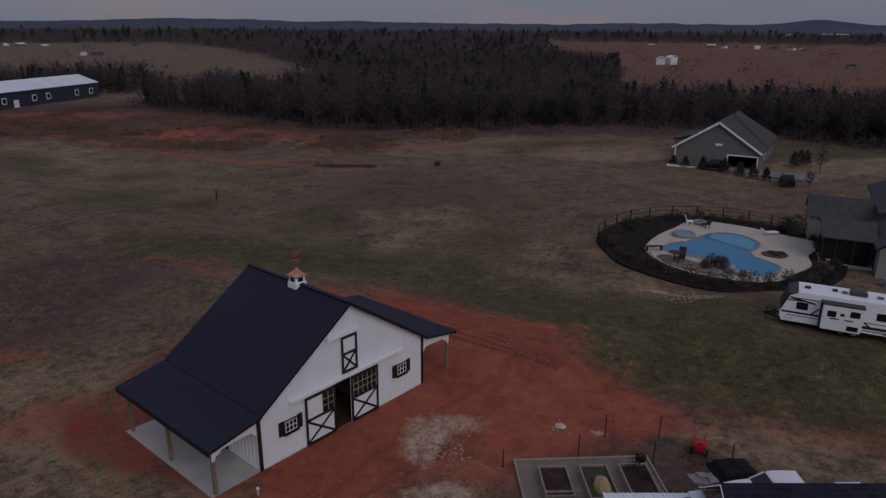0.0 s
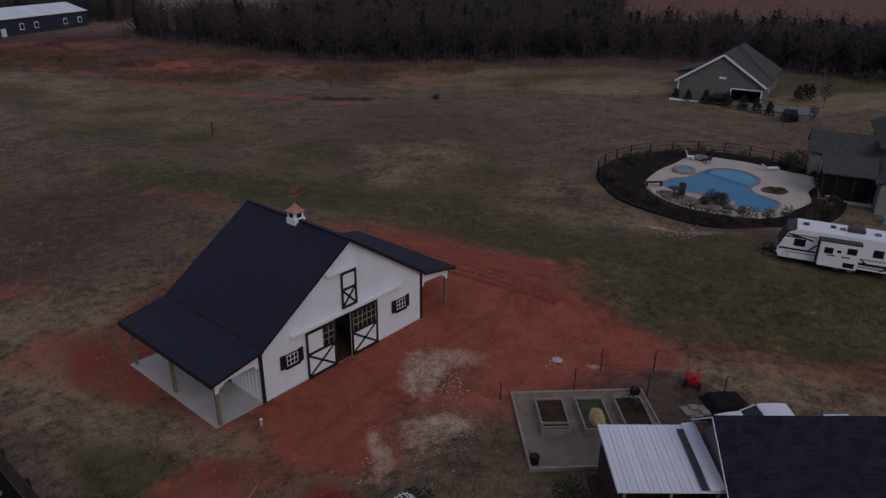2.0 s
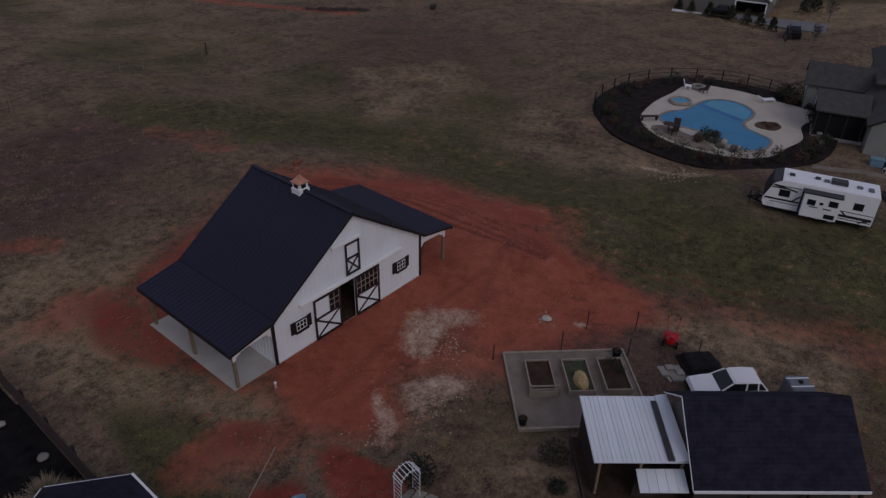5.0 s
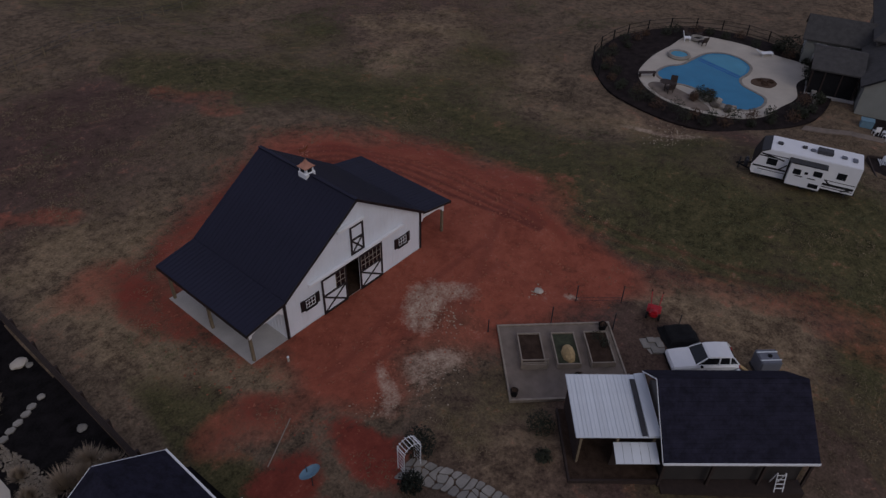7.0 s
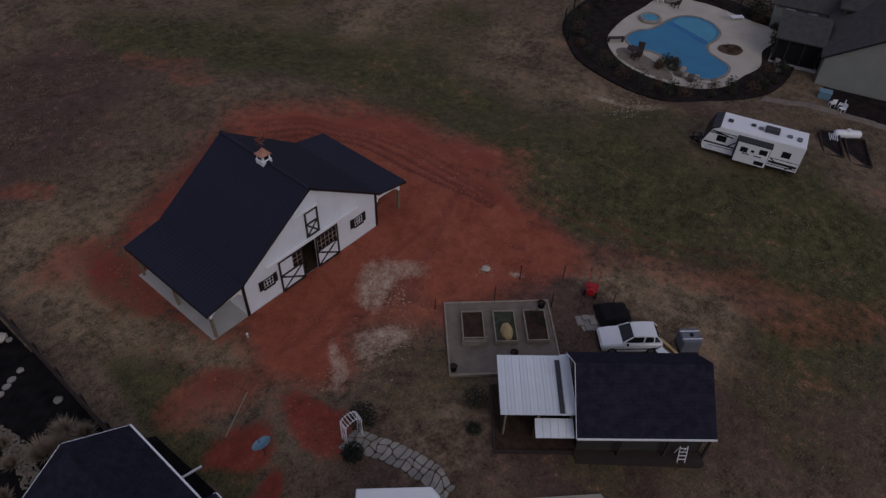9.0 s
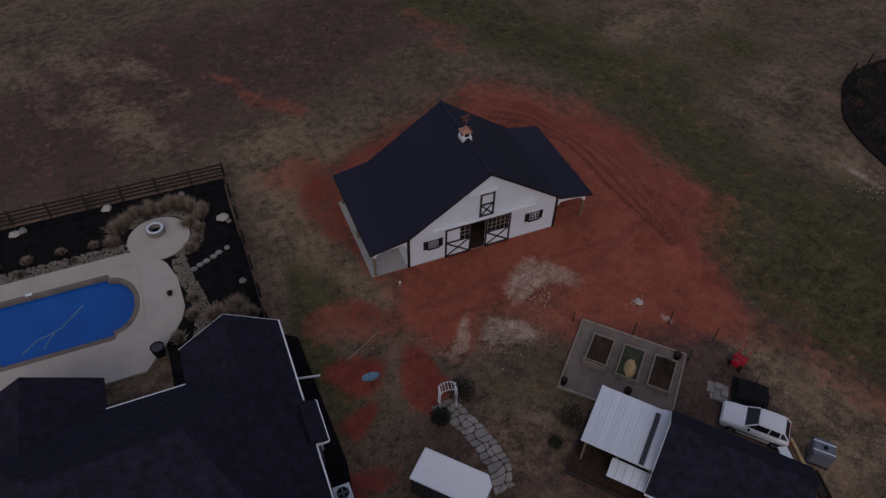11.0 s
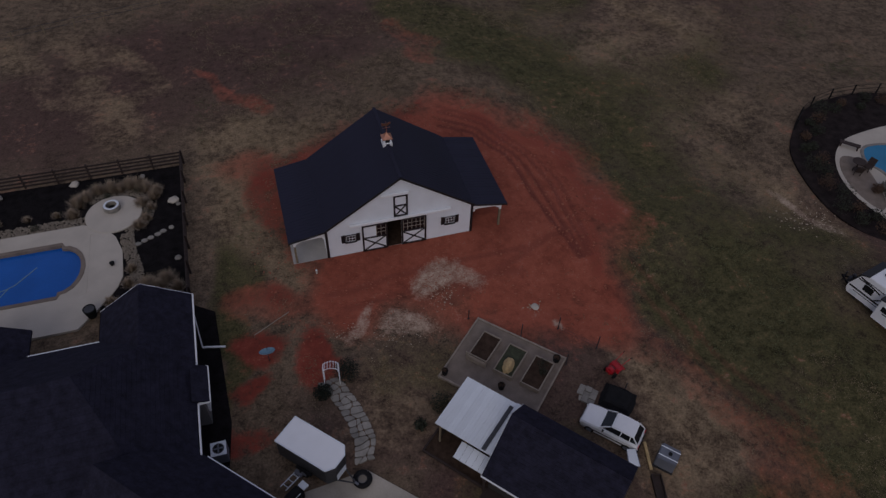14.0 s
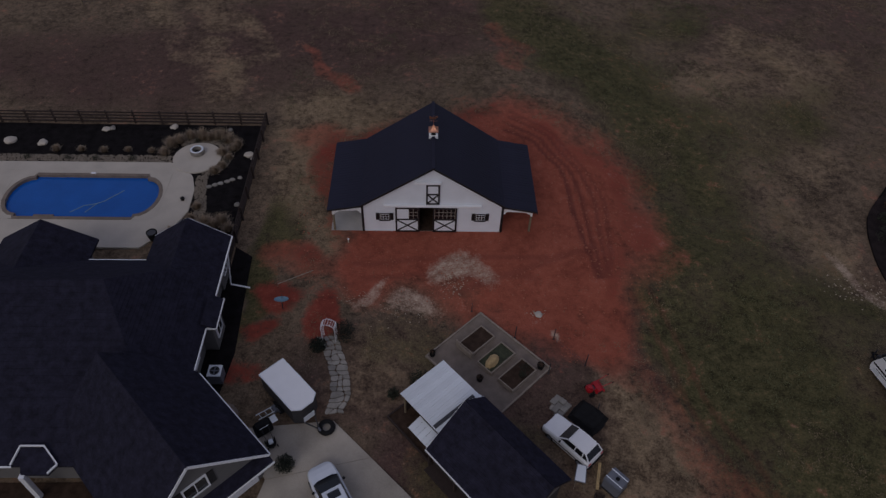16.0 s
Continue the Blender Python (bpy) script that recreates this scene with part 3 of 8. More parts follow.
def barn_window(parent, x, z):
    w = part("window", B(x - 0.39, x + 0.39, -0.07, -0.03, z - 0.33, z + 0.33), BLACK_TRIM, parent, "small window with black shutters")
    part("pane", B(x - 0.33, x + 0.33, -0.085, -0.072, z - 0.27, z + 0.27), GLASS_DARK, w)
    bm = bmesh.new()
    for a in (-0.32, -0.107, 0.107, 0.32):
        box(bm, x + a - 0.013, x + a + 0.013, -0.11, -0.087, z - 0.28, z + 0.28)
    for a in (-0.26, 0.0, 0.26):
        box(bm, x - 0.34, x + 0.34, -0.107, -0.089, z + a - 0.013, z + a + 0.013)
    part("glazing_bars", bm, WHITE, w)
    part("sill", B(x - 0.44, x + 0.44, -0.16, -0.03, z - 0.41, z - 0.34), BLACK_TRIM, w)
    for s in (-1, 1):
        part("shutter", B(x + s * 0.55 - 0.14, x + s * 0.55 + 0.14, -0.09, -0.03, z - 0.38, z + 0.38, bevel=0.015), BLACK_TRIM, w)


def build_barn():
    barn = thing("barn", 0, 0, 0, 0, "white board-and-batten horse barn with dark metal roof and lean-tos", "barn")
    slope = lambda x: RIDGE - 0.12 - (RIDGE - EAVE) * abs(x) / HALF
    # slab
    part("floor_slab", B(-8.1, HALF, 0.0, DEEP + 0.1, -0.5, 0.02), CONCRETE, barn, "pale concrete slab")
    part("gravel_floor", B(HALF, 8.0, 0.1, DEEP, -0.6, -0.02), GRAVEL, barn, "grey gravel under the lean-to")
    # front and back walls, boards with the doorway left open
    for y, face in ((0.06, "front_wall"), (DEEP - 0.06, "back_wall")):
        bm = bmesh.new()
        if face == "front_wall":
            for sgn in (-1, 1):
                side_prism(bm, [(sgn * 1.85, 0), (sgn * HALF, 0), (sgn * HALF, slope(HALF)), (sgn * 1.85, slope(1.85))], y - 0.06, y + 0.06)
            side_prism(bm, [(-1.85, 2.65), (1.85, 2.65), (1.85, slope(1.85)), (0, slope(0)), (-1.85, slope(1.85))], y - 0.06, y + 0.06)
        else:
            side_prism(bm, [(-HALF, 0), (HALF, 0), (HALF, slope(HALF)), (0, slope(0)), (-HALF, slope(HALF))], y - 0.06, y + 0.06)
        wall = part(face, bm, WHITE_WALL, barn, "white board-and-batten gable wall")
        yy = -0.022 if face == "front_wall" else DEEP
        x = -HALF + 0.2
        while x < HALF - 0.1:
            z0 = 2.96 if abs(x) < 1.95 else 0.05
            part("batten", B(x - 0.022, x + 0.022, yy, yy + 0.02, z0, slope(x) - 0.02), WHITE_WALL, wall)
            x += 0.305
    # long side walls
    for s in (-1, 1):
        wall = part("side_wall", B(s * HALF - 0.06, s * HALF + 0.06, 0.125, DEEP - 0.125, 0.0, slope(HALF)), WHITE_WALL, barn)
        y = 0.4
        while y < DEEP - 0.3:
            a, b = sorted((s * (HALF + 0.062), s * (HALF + 0.082)))
            part("batten", B(a, b, y - 0.022, y + 0.022, 0.05, 2.7), WHITE_WALL, wall)
            y += 0.305
        part("corner_trim", B(s * HALF - 0.09, s * HALF + 0.09, -0.05, 0.0, 0.0, slope(HALF)), BLACK_TRIM, barn, "black corner board")
        part("side_door", B(min(s * 5.57, s * 5.63), max(s * 5.57, s * 5.63), 2.6, 3.8, 0.05, 2.2), BLACK_TRIM, barn)
    # inside: aisle walls and floor; a dark sheet on the slab stands for shade
    for s in (-1, 1):
        part("aisle_wall", B(s * 1.9 - 0.05, s * 1.9 + 0.05, 0.2, DEEP - 0.2, 0.02, 2.49), INTERIOR, barn)
    part("aisle_floor", B(-1.84, 1.84, 0.0, DEEP - 0.2, 0.022, 0.035), SOIL, barn, "dark sheet on the aisle slab for indoor shade")
    part("loft_floor", B(-HALF + 0.1, HALF - 0.1, 0.2, DEEP - 0.2, 2.5, 2.6), INTERIOR, barn)
    part("skirt_board", B(-HALF + 0.1, -1.9, -0.035, -0.004, 0.02, 0.14), GALV, barn)
    part("skirt_board", B(1.9, HALF - 0.1, -0.035, -0.004, 0.02, 0.14), GALV, barn)
    # doors on their rail
    xdoor(barn, "sliding_door", -1.98, -0.06, 1.9, 2.62, 0.06, ((0.12, 0.82),))
    xdoor(barn, "sliding_door", 0.97, -0.06, 1.9, 2.62, 0.06, ((-0.8, 0.8),))
    part("door_rail", B(-3.8, 3.8, -0.24, -0.03, 2.78, 2.98, bevel=0.03), WHITE, barn, "long white sliding-door rail cover")
    part("door_head", B(-2.85, 1.85, -0.06, -0.025, 2.62, 2.735), BLACK_TRIM, barn)
    xdoor(barn, "loft_door", 0.0, -0.05, 1.05, 2.0, 3.04, ())
    part("loft_rail", B(-1.44, 0.62, -0.22, -0.03, 5.1, 5.3, bevel=0.03), WHITE, barn)
    for x in (-3.77, 3.77):
        barn_window(barn, x, 1.66)
    # roof
    roof = part("roof", B(-0.12, 0.12, -0.32, DEEP + 0.32, RIDGE + 0.005, RIDGE + 0.05), ROOF_METAL, barn, "dark metal ridge cap and roof sheets")
    for s in (-1, 1):
        roof_strip(roof, 0, RIDGE, s * (HALF + 0.05), EAVE, -0.3, DEEP + 0.3, 9, ROOF_METAL)
        roof_strip(roof, s * (HALF + 0.02), EAVE - 0.03, s * (LEAN + 0.15), LOW - 0.24, -0.3, DEEP + 0.3, 9, ROOF_METAL)
        bm = bmesh.new()
        beam(bm, (0, -0.32, RIDGE - 0.06), (s * (HALF + 0.05), -0.32, EAVE - 0.06), 0.05, 0.15)
        part("rake_trim", bm, BLACK_TRIM, roof)
        bm = bmesh.new()
        beam(bm, (s * HALF, -0.32, EAVE - 0.10), (s * (LEAN + 0.15), -0.32, LOW - 0.32), 0.05, 0.14)
        part("rake_trim", bm, BLACK_TRIM, roof)
        part("eave_trim", B(min(s * (LEAN + 0.12), s * (LEAN + 0.17)), max(s * (LEAN + 0.12), s * (LEAN + 0.17)), -0.3, DEEP + 0.3, LOW - 0.5, LOW - 0.29), BLACK_TRIM, roof)
        # lean-to: posts, header, scalloped brackets
        zb = LOW - 0.46
        for y in (0.12, DEEP / 2, DEEP - 0.12):
            part("post", B(s * 7.82 - 0.075, s * 7.82 + 0.075, y - 0.075, y + 0.075, 0.0, zb), POST, barn, "bare treated timber post")
            for q in (-1, 1):
                if 0 < y + q * 0.5 < DEEP:
                    bm = bmesh.new()
                    pts = [(0.08, zb - 0.02), (0.75, zb - 0.02), (0.70, zb - 0.12), (0.52, zb - 0.17), (0.38, zb - 0.30), (0.22, zb - 0.36), (0.18, zb - 0.52), (0.08, zb - 0.58)]
                    side_prism(bm, pts, -0.025, 0.025)
                    br = part("bracket", bm, WHITE, barn)
                    br.matrix_basis = pose(s * 7.82, y, 0, 0, 0, 90 * q)
        part("header_beam", B(s * 7.82 - 0.05, s * 7.82 + 0.05, 0.0, DEEP, zb - 0.02, zb + 0.16), WHITE, barn)
        bm = bmesh.new()
        zi = 2.72
        top = lambda x: EAVE - 0.16 - (EAVE - LOW + 0.25) * (abs(x) - HALF) / (LEAN + 0.15 - HALF)
        pts = [(HALF + 0.1, top(HALF + 0.1)), (7.9, top(7.9)), (7.9, 1.7), (7.74, 1.75), (7.7, 1.92), (7.52, 1.98), (7.4, 2.1), (7.2, 2.14), (6.0, 2.2), (5.82, 2.16), (5.75, 2.0), (HALF + 0.1, 1.92)]
        side_prism(bm, [(s * a, b) for a, b in pts], 0.02, 0.07)
        part("gable_bracket", bm, WHITE, barn, "white scalloped lean-to valance")
    # cupola
    cy = 3.8
    cup = part("cupola", B(-0.29, 0.29, cy - 0.29, cy + 0.29, RIDGE - 0.3, RIDGE + 0.42), WHITE, barn, "white louvred cupola with copper cap")
    part("base_flare", B(-0.35, 0.35, cy - 0.35, cy + 0.35, RIDGE - 0.3, RIDGE + 0.08), WHITE, cup)
    for a in range(4):
        o = part("louvre", B(-0.16, 0.16, -0.305, -0.292, 0.13, 0.36), BLACK_TRIM, cup)
        o.matrix_basis = pose(0, cy, RIDGE, 0, 0, 90 * a)
    bm = bmesh.new()
    rings = []
    for r, z in ((0.38, 0.42), (0.38, 0.45), (0.25, 0.55), (0.13, 0.68), (0.025, 0.86)):
        rings.append([bm.verts.new((sx * r, cy + sy * r, RIDGE + z)) for sx, sy in ((-1, -1), (1, -1), (1, 1), (-1, 1))])
    for a, b in zip(rings, rings[1:]):
        for i in range(4):
            bm.faces.new((a[i], a[(i + 1) % 4], b[(i + 1) % 4], b[i]))
    bm.faces.new(rings[0][::-1])
    bm.faces.new(rings[-1])
    part("copper_roof", bm, COPPER, cup, "bright copper cap")
    bm = bmesh.new()
    tube(bm, (0, cy, RIDGE + 0.84), (0, cy, RIDGE + 1.75), 0.018)
    beam(bm, (-0.3, cy, RIDGE + 1.25), (0.3, cy, RIDGE + 1.25), 0.02)
    beam(bm, (0, cy - 0.3, RIDGE + 1.2), (0, cy + 0.3, RIDGE + 1.2), 0.02)
    side_prism(bm, [(-0.32, RIDGE + 1.42), (0.1, RIDGE + 1.4), (0.34, RIDGE + 1.6), (0.26, RIDGE + 1.72), (0.05, RIDGE + 1.58), (-0.2, RIDGE + 1.62), (-0.36, RIDGE + 1.7)], cy - 0.012, cy + 0.012)
    part("weathervane", bm, COPPER, cup)


build_barn()


# ---- shed, carport and garden ----
def shingle_rows(parent, x0, x1, ya, za, yb, zb, rows):
    """Courses of shingles lapping down a slope from a (low) to b (high)."""
    n = rows
    for i in range(n):
        s, e = i / n, (i + 1.12) / n
        y0, z0, y1, z1 = ya + (yb - ya) * s, za + (zb - za) * s, ya + (yb - ya) * min(e, 1), za + (zb - za) * min(e, 1)
        bm = bmesh.new()
        slab(bm, [(x0, y0, z0 + 0.035), (x1, y0, z0 + 0.035), (x1, y1, z1 + 0.008), (x0, y1, z1 + 0.008)], 0.03)
        part("shingle_course", bm, SHINGLE, parent)


# the shed wall's near-black colour holds the shade under its eave
SIDING_DARK = material("dark_stained_siding", (0.034, 0.029, 0.027), 0.85, vary=0.25, scale=1.2)


def build_shed():
    zg = -0.8
    shed = thing("shed", -0.45, -20.0, zg, -49.1, "small shed with steep navy shingle roof and white fascia", "shed")
    L, near, ridge, back = 7.05, 2.65, 4.85, 3.45
    part("wall", B(0.3, L - 0.3, 0.45, 4.3, 0, 2.6), SIDING_DARK, shed)
    for x in (0.3, L - 0.42):
        bm = bmesh.new()
        vs = [(0.45, 2.6), (4.3, 2.6), (4.3, back - 0.2), (3.03, ridge - 0.25), (0.45, near + 0.13)]
        a = [bm.verts.new((x, y, z)) for y, z in vs]
        b = [bm.verts.new((x + 0.12, y, z)) for y, z in vs]
        bm.faces.new(a), bm.faces.new(b[::-1])
        for i in range(5):
            bm.faces.new((a[i], b[i], b[(i + 1) % 5], a[(i + 1) % 5]))
        part("gable", bm, SIDING_GREY, shed)
    bm = bmesh.new()
    slab(bm, [(0, 0, near), (L, 0, near), (L, 3.03, ridge), (0, 3.03, ridge)], 0.12)
    slab(bm, [(0, 3.04, ridge), (L, 3.04, ridge), (L, 4.74, back), (0, 4.74, back)], 0.12)
    roof = part("roof", bm, SHINGLE, shed, "navy-black shingle roof")
    shingle_rows(roof, 0, L, 0, near, 3.01, ridge, 18)
    shingle_rows(roof, 0, L, 4.74, back, 3.05, ridge, 9)
    part("fascia", B(-0.02, L + 0.02, -0.06, -0.005, near - 0.11, near + 0.01), WHITE, shed, "white fascia board")
    for x in (-0.05, L + 0.005):
        bm = bmesh.new()
        beam(bm, (x + 0.02, 0, near - 0.08), (x + 0.02, 3.03, ridge - 0.06), 0.025, 0.06)
        beam(bm, (x + 0.02, 3.03, ridge - 0.06), (x + 0.02, 4.74, back - 0.06), 0.025, 0.06)
        part("barge_board", bm, WHITE if x < 1 else DARK_WOOD, shed)
    for x in (0.15, 2.4, 4.8, L - 0.15):
        part("porch_post", B(x - 0.06, x + 0.06, 0.1, 0.22, 0, near + 0.02), DARK_WOOD, shed)
    bm = bmesh.new()
    for x in (5.45, 5.85):
        beam(bm, (x, -0.22, 0.75), (x + 0.02, 0.12, 1.75), 0.035)
        beam(bm, (x, 0.32, 0.75), (x + 0.02, 0.12, 1.75), 0.035)
    for i in range(4):
        beam(bm, (5.45, -0.16 + i * 0.08, 0.95 + i * 0.22), (5.87, -0.16 + i * 0.08, 0.95 + i * 0.22), 0.035)
    part("ladder", bm, WHITE, shed, "white folding step ladder on the porch")
    part("porch_floor", B(0.2, L - 0.2, -0.3, 0.44, 0.0, 0.74), DARK_WOOD, shed, "dark timber porch deck")
    # open carport beside it
    port = thing("carport", -0.45, -20.0, zg, -49.1, "open pen shelter with white ribbed metal roof", "shelter")
    z0, z1 = 2.92, 3.12
    first = None
    n = 10
    for i in range(n):
        x = -3.8 + 3.9 * i / n
        w = 3.9 / n
        if first is None:
            bm = bmesh.new()
            slab(bm, [(0, 1.15, z0), (w, 1.15, z0), (w, 4.75, z1), (0, 4.75, z1)], 0.03)
            slab(bm, [(0.02, 1.15, z0 + 0.04), (0.06, 1.15, z0 + 0.04), (0.06, 4.75, z1 + 0.04), (0.02, 4.75, z1 + 0.04)], 0.039)
            slab(bm, [(w / 2, 1.15, z0 + 0.025), (w / 2 + 0.03, 1.15, z0 + 0.025), (w / 2 + 0.03, 4.75, z1 + 0.025), (w / 2, 4.75, z1 + 0.025)], 0.024)
            first = part("roof_sheet", bm, GALV, port, "white ribbed metal sheet")
            first.location.x = x
        else:
            again(first, port, pose(x, 0, 0))
    bm = bmesh.new()
    slab(bm, [(-0.75, 1.2, z0 + 0.09), (-0.5, 1.2, z0 + 0.09), (-0.45, 4.4, z1 + 0.08), (-0.7, 4.4, z1 + 0.08)], 0.04)
    part("flashing", bm, DARK_METAL, port, "dark flashing strip")
    bm = bmesh.new()
    slab(bm, [(-0.45, 1.15, z0 + 0.07), (0.10, 1.15, z0 + 0.14), (0.10, 4.75, z1 + 0.16), (-0.42, 4.75, z1 + 0.08)], 0.04)
    part("side_sheet", bm, GALV, port)
    for i in range(5):
        bm = bmesh.new()
        a = -2.0 + i * 0.4
        slab(bm, [(a, 0.3, 2.15), (a + 0.385, 0.3, 2.15), (a + 0.385, 1.25, 2.45), (a, 1.25, 2.45)], 0.03)
        part("lower_roof_sheet", bm, GALV, port)
    for x in (-3.5, -1.8, -0.1):
        for y in (1.3, 4.6):
            part("post", B(x - 0.05, x + 0.05, y - 0.05, y + 0.05, 0, 2.87), POST, port)
    part("back_panel", B(-3.5, -0.1, 4.55, 4.6, 0.0, 1.6), DARK_WOOD, port)
    part("side_panel", B(-3.6, -3.55, 1.3, 4.6, 0.0, 2.3), DARK_WOOD, port)
    part("front_panel", B(-2.0, -0.1, 1.1, 1.15, 0.0, 2.3), DARK_WOOD, port)
    PEN_Z = max(gz(-3.3, -17.0), gz(-1.0, -19.5), gz(-2.2, -16.2)) + 0.08
    # timber edging round the dark pen floor
    pen = thing("pen_bed", -0.45, -20.0, PEN_Z, -49.1, "dark soil bed with timber edging beside the shelter", "garden bed")
    part("soil", B(-3.95, 0.25, 0.3, 4.4, -0.4, 0.02), SOIL, pen)
    for a in ((-4.05, 0.25, 0.2, 0.3), (-4.05, -3.95, 0.3, 4.4)):
        part("edging", B(*a, -0.2, 0.1), DARK_WOOD, pen)


build_shed()


def raised_bed(x, y, w, l, fill, label, extra=None):
    b = thing("raised_bed", x, y, -0.6, -47, label, "raised bed", "raised beds in the garden")
    t, h = 0.065, 0.42
    part("soil", B(-w / 2 + t, w / 2 - t, -l / 2 + t, l / 2 - t, 0, h - 0.1), fill, b)
    for s in (-1, 1):
        part("side_board", B(s * (w / 2 - t / 2) - t / 2, s * (w / 2 - t / 2) + t / 2, -l / 2, l / 2, 0, h), BED_WOOD, b)
        part("end_board", B(-w / 2 + t, w / 2 - t, s * (l / 2 - t / 2) - t / 2, s * (l / 2 - t / 2) + t / 2, 0, h), BED_WOOD, b)
    return b


SOIL_GREEN = material("weedy_soil", (0.045, 0.05, 0.028), 0.95, vary=0.5, scale=3.0, bump=0.8, fine=20.0)


def build_garden():
    rng = np.random.default_rng(4)
    g = thing("garden_plot", 3.85, -12.2, -0.62, -46.1, "gravel garden plot with pale timber edging", "garden plot")
    part("gravel", B(-3.25, 3.25, -2.70, 2.70, -0.4, 0.05), GRAVEL, g)
    for a in ((-3.35, 3.35, 2.70, 2.82), (-3.35, 3.35, -2.82, -2.70), (-3.35, -3.25, -2.70, 2.70), (3.25, 3.35, -2.70, 2.70)):
        part("edging", B(*a, -0.3, 0.13), BED_WOOD, g)
    b1 = raised_bed(3.08, -10.6, 1.35, 2.45, SOIL, "timber raised bed with bare soil and a low rail")
    bm = bmesh.new()
    for z in (0.55, 0.78):
        beam(bm, (-0.75, -1.2, z), (0.75, -1.2, z), 0.05, 0.09)
    for x in (-0.72, 0.72):
        beam(bm, (x, -1.2, 0.1), (x, -1.2, 0.85), 0.07)
    part("rail", bm, BED_WOOD, b1)
    raised_bed(4.42, -12.03, 1.35, 2.45, SOIL_GREEN, "timber raised bed with green weeds and a straw heap")
    raised_bed(5.76, -13.4, 1.35, 2.45, SOIL, "timber raised bed with dark soil and shrubs")
    heap = bmesh.new()
    bmesh.ops.create_icosphere(heap, subdivisions=3, radius=1.0)
    for v in heap.verts:
        k = 1 + 0.16 * noise.noise(v.co * 2.3)
        v.co = Vector((v.co.x * 0.36 * k, v.co.y * 0.62 * k, max(v.co.z, -0.1) * 0.55 * k))
    h = part("straw_heap", heap, STRAW)
    h.matrix_world = pose(4.1, -12.4, -0.26, 0, 0, -40)
    tagged(h, "rounded heap of pale yellow straw in a bed", "straw heap")
    for x, y, r, h in ((0.0, -11.65, 0.22, 0.4), (7.45, -12.65, 0.26, 0.4), (3.2, -13.65, 0.24, 0.35)):
        p = thing("plant_pot", x, y, -0.57, 0, "dark plastic plant pot on the gravel", "pot", "garden pots")
        part("pot", spin(bmesh.new(), ((r * 0.75, 0), (r, h), (r * 0.9, h), (r * 0.85, h - 0.06)), 14), BLACK, p)
        leaf_part("dead_plant", clump(rng, (0, 0, h), (r * 0.8, r * 0.8, 0.16), 60, 0.12), BROWN_SHRUB, p)
    for x, y, w in ((6.3, -12.9, 0.4), (6.1, -13.5, 0.3)):
        s = thing("bed_shrub", x, y, -0.3, 0, "small straggly dark shrub in a bed", "shrub")
        leaf_part("leaves", clump(rng, (0, 0, 0.2), (w, w, 0.3), 160, 0.1), SHRUB, s)
    # wire fence posts round the plot
    for x, y, h in ((8.7, -10.1, 1.3), (10.7, -12.2, 1.4), (5.9, -10.1, 1.4), (7.95, -13.1, 1.3), (10.9, -15.9, 1.2), (2.9, -7.7, 1.0)):
        p = thing("fence_post", x, y, gz(x, y), 0, "thin dark metal fence post", "post", "garden fence posts")
        bm = bmesh.new()
        box(bm, -0.025, 0.025, -0.025, 0.025, -0.2, h)
        part("stake", bm, DARK_METAL, p)
        part("foot_plate", B(-0.07, 0.07, -0.01, 0.01, 0.0, 0.12), DARK_METAL, p)
    w = thing("wire_fence", 8.7, -10.1, gz(9.7, -11.1), 0, "slack low wire fence between thin posts", "fence")
    bm = bmesh.new()
    for z in (0.2, 0.45):
        beam(bm, (0, 0, z), (2.0, -2.1, z - 0.1), 0.012)
    part("wire", bm, DARK_METAL, w)
    # shrub against the shelter
    for x, y, r, h in ((-0.85, -13.9, 0.75, 0.9), (-2.6, -15.2, 0.4, 0.5)):
        s = thing("shrub", x, y, gz(x, y), 0, "dense dark evergreen shrub by the shelter", "shrub")
        leaf_part("leaves", clump(rng, (0, 0, h * 0.5), (r, r, h * 0.6), 500, 0.14), SHRUB, s)


build_garden()


# ---- vehicles ----
def wheel(parent, x, y, r, w, s):
    bm = tube(bmesh.new(), (x, y - w / 2, r), (x, y + w / 2, r), r, n=20)
    t = part("wheel", bm, BLACK, parent, "black tyre with grey rim")
    part("rim", tube(bmesh.new(), (x, y + s * (w / 2 - 0.01), r), (x, y + s * (w / 2 + 0.012), r), r * 0.62, n=16), GREY_BOX, t)


def loft(bm, rings):
    rs = [[bm.verts.new(p) for p in r] for r in rings]
    for a, b in zip(rs, rs[1:]):
        n = len(a)
        for i in range(n):
            bm.faces.new((a[i], a[(i + 1) % n], b[(i + 1) % n], b[i]))
    bm.faces.new(rs[0][::-1])
    bm.faces.new(rs[-1])
    return bm


def car_body(prof, hw, tuck=0.9):
    """prof: (x, sill, belt) stations; a rounded section at each."""
    bm = bmesh.new()
    rings = []
    for x, z0, z1, k in prof:
        w = hw * k
        rings.append([(x, -w * 0.94, z0), (x, -w, z0 + (z1 - z0) * 0.45), (x, -w * 0.97, z0 + (z1 - z0) * 0.85), (x, -w * 0.86, z1),
                      (x, w * 0.86, z1), (x, w * 0.97, z0 + (z1 - z0) * 0.85), (x, w, z0 + (z1 - z0) * 0.45), (x, w * 0.94, z0)])
    return loft(bm, rings)


def cabin(stations, hw):
    bm = bmesh.new()
    return loft(bm, [[(x, -hw * a, z0), (x, hw * a, z0), (x, hw * b, z1), (x, -hw * b, z1)] for x, z0, z1, a, b in stations])


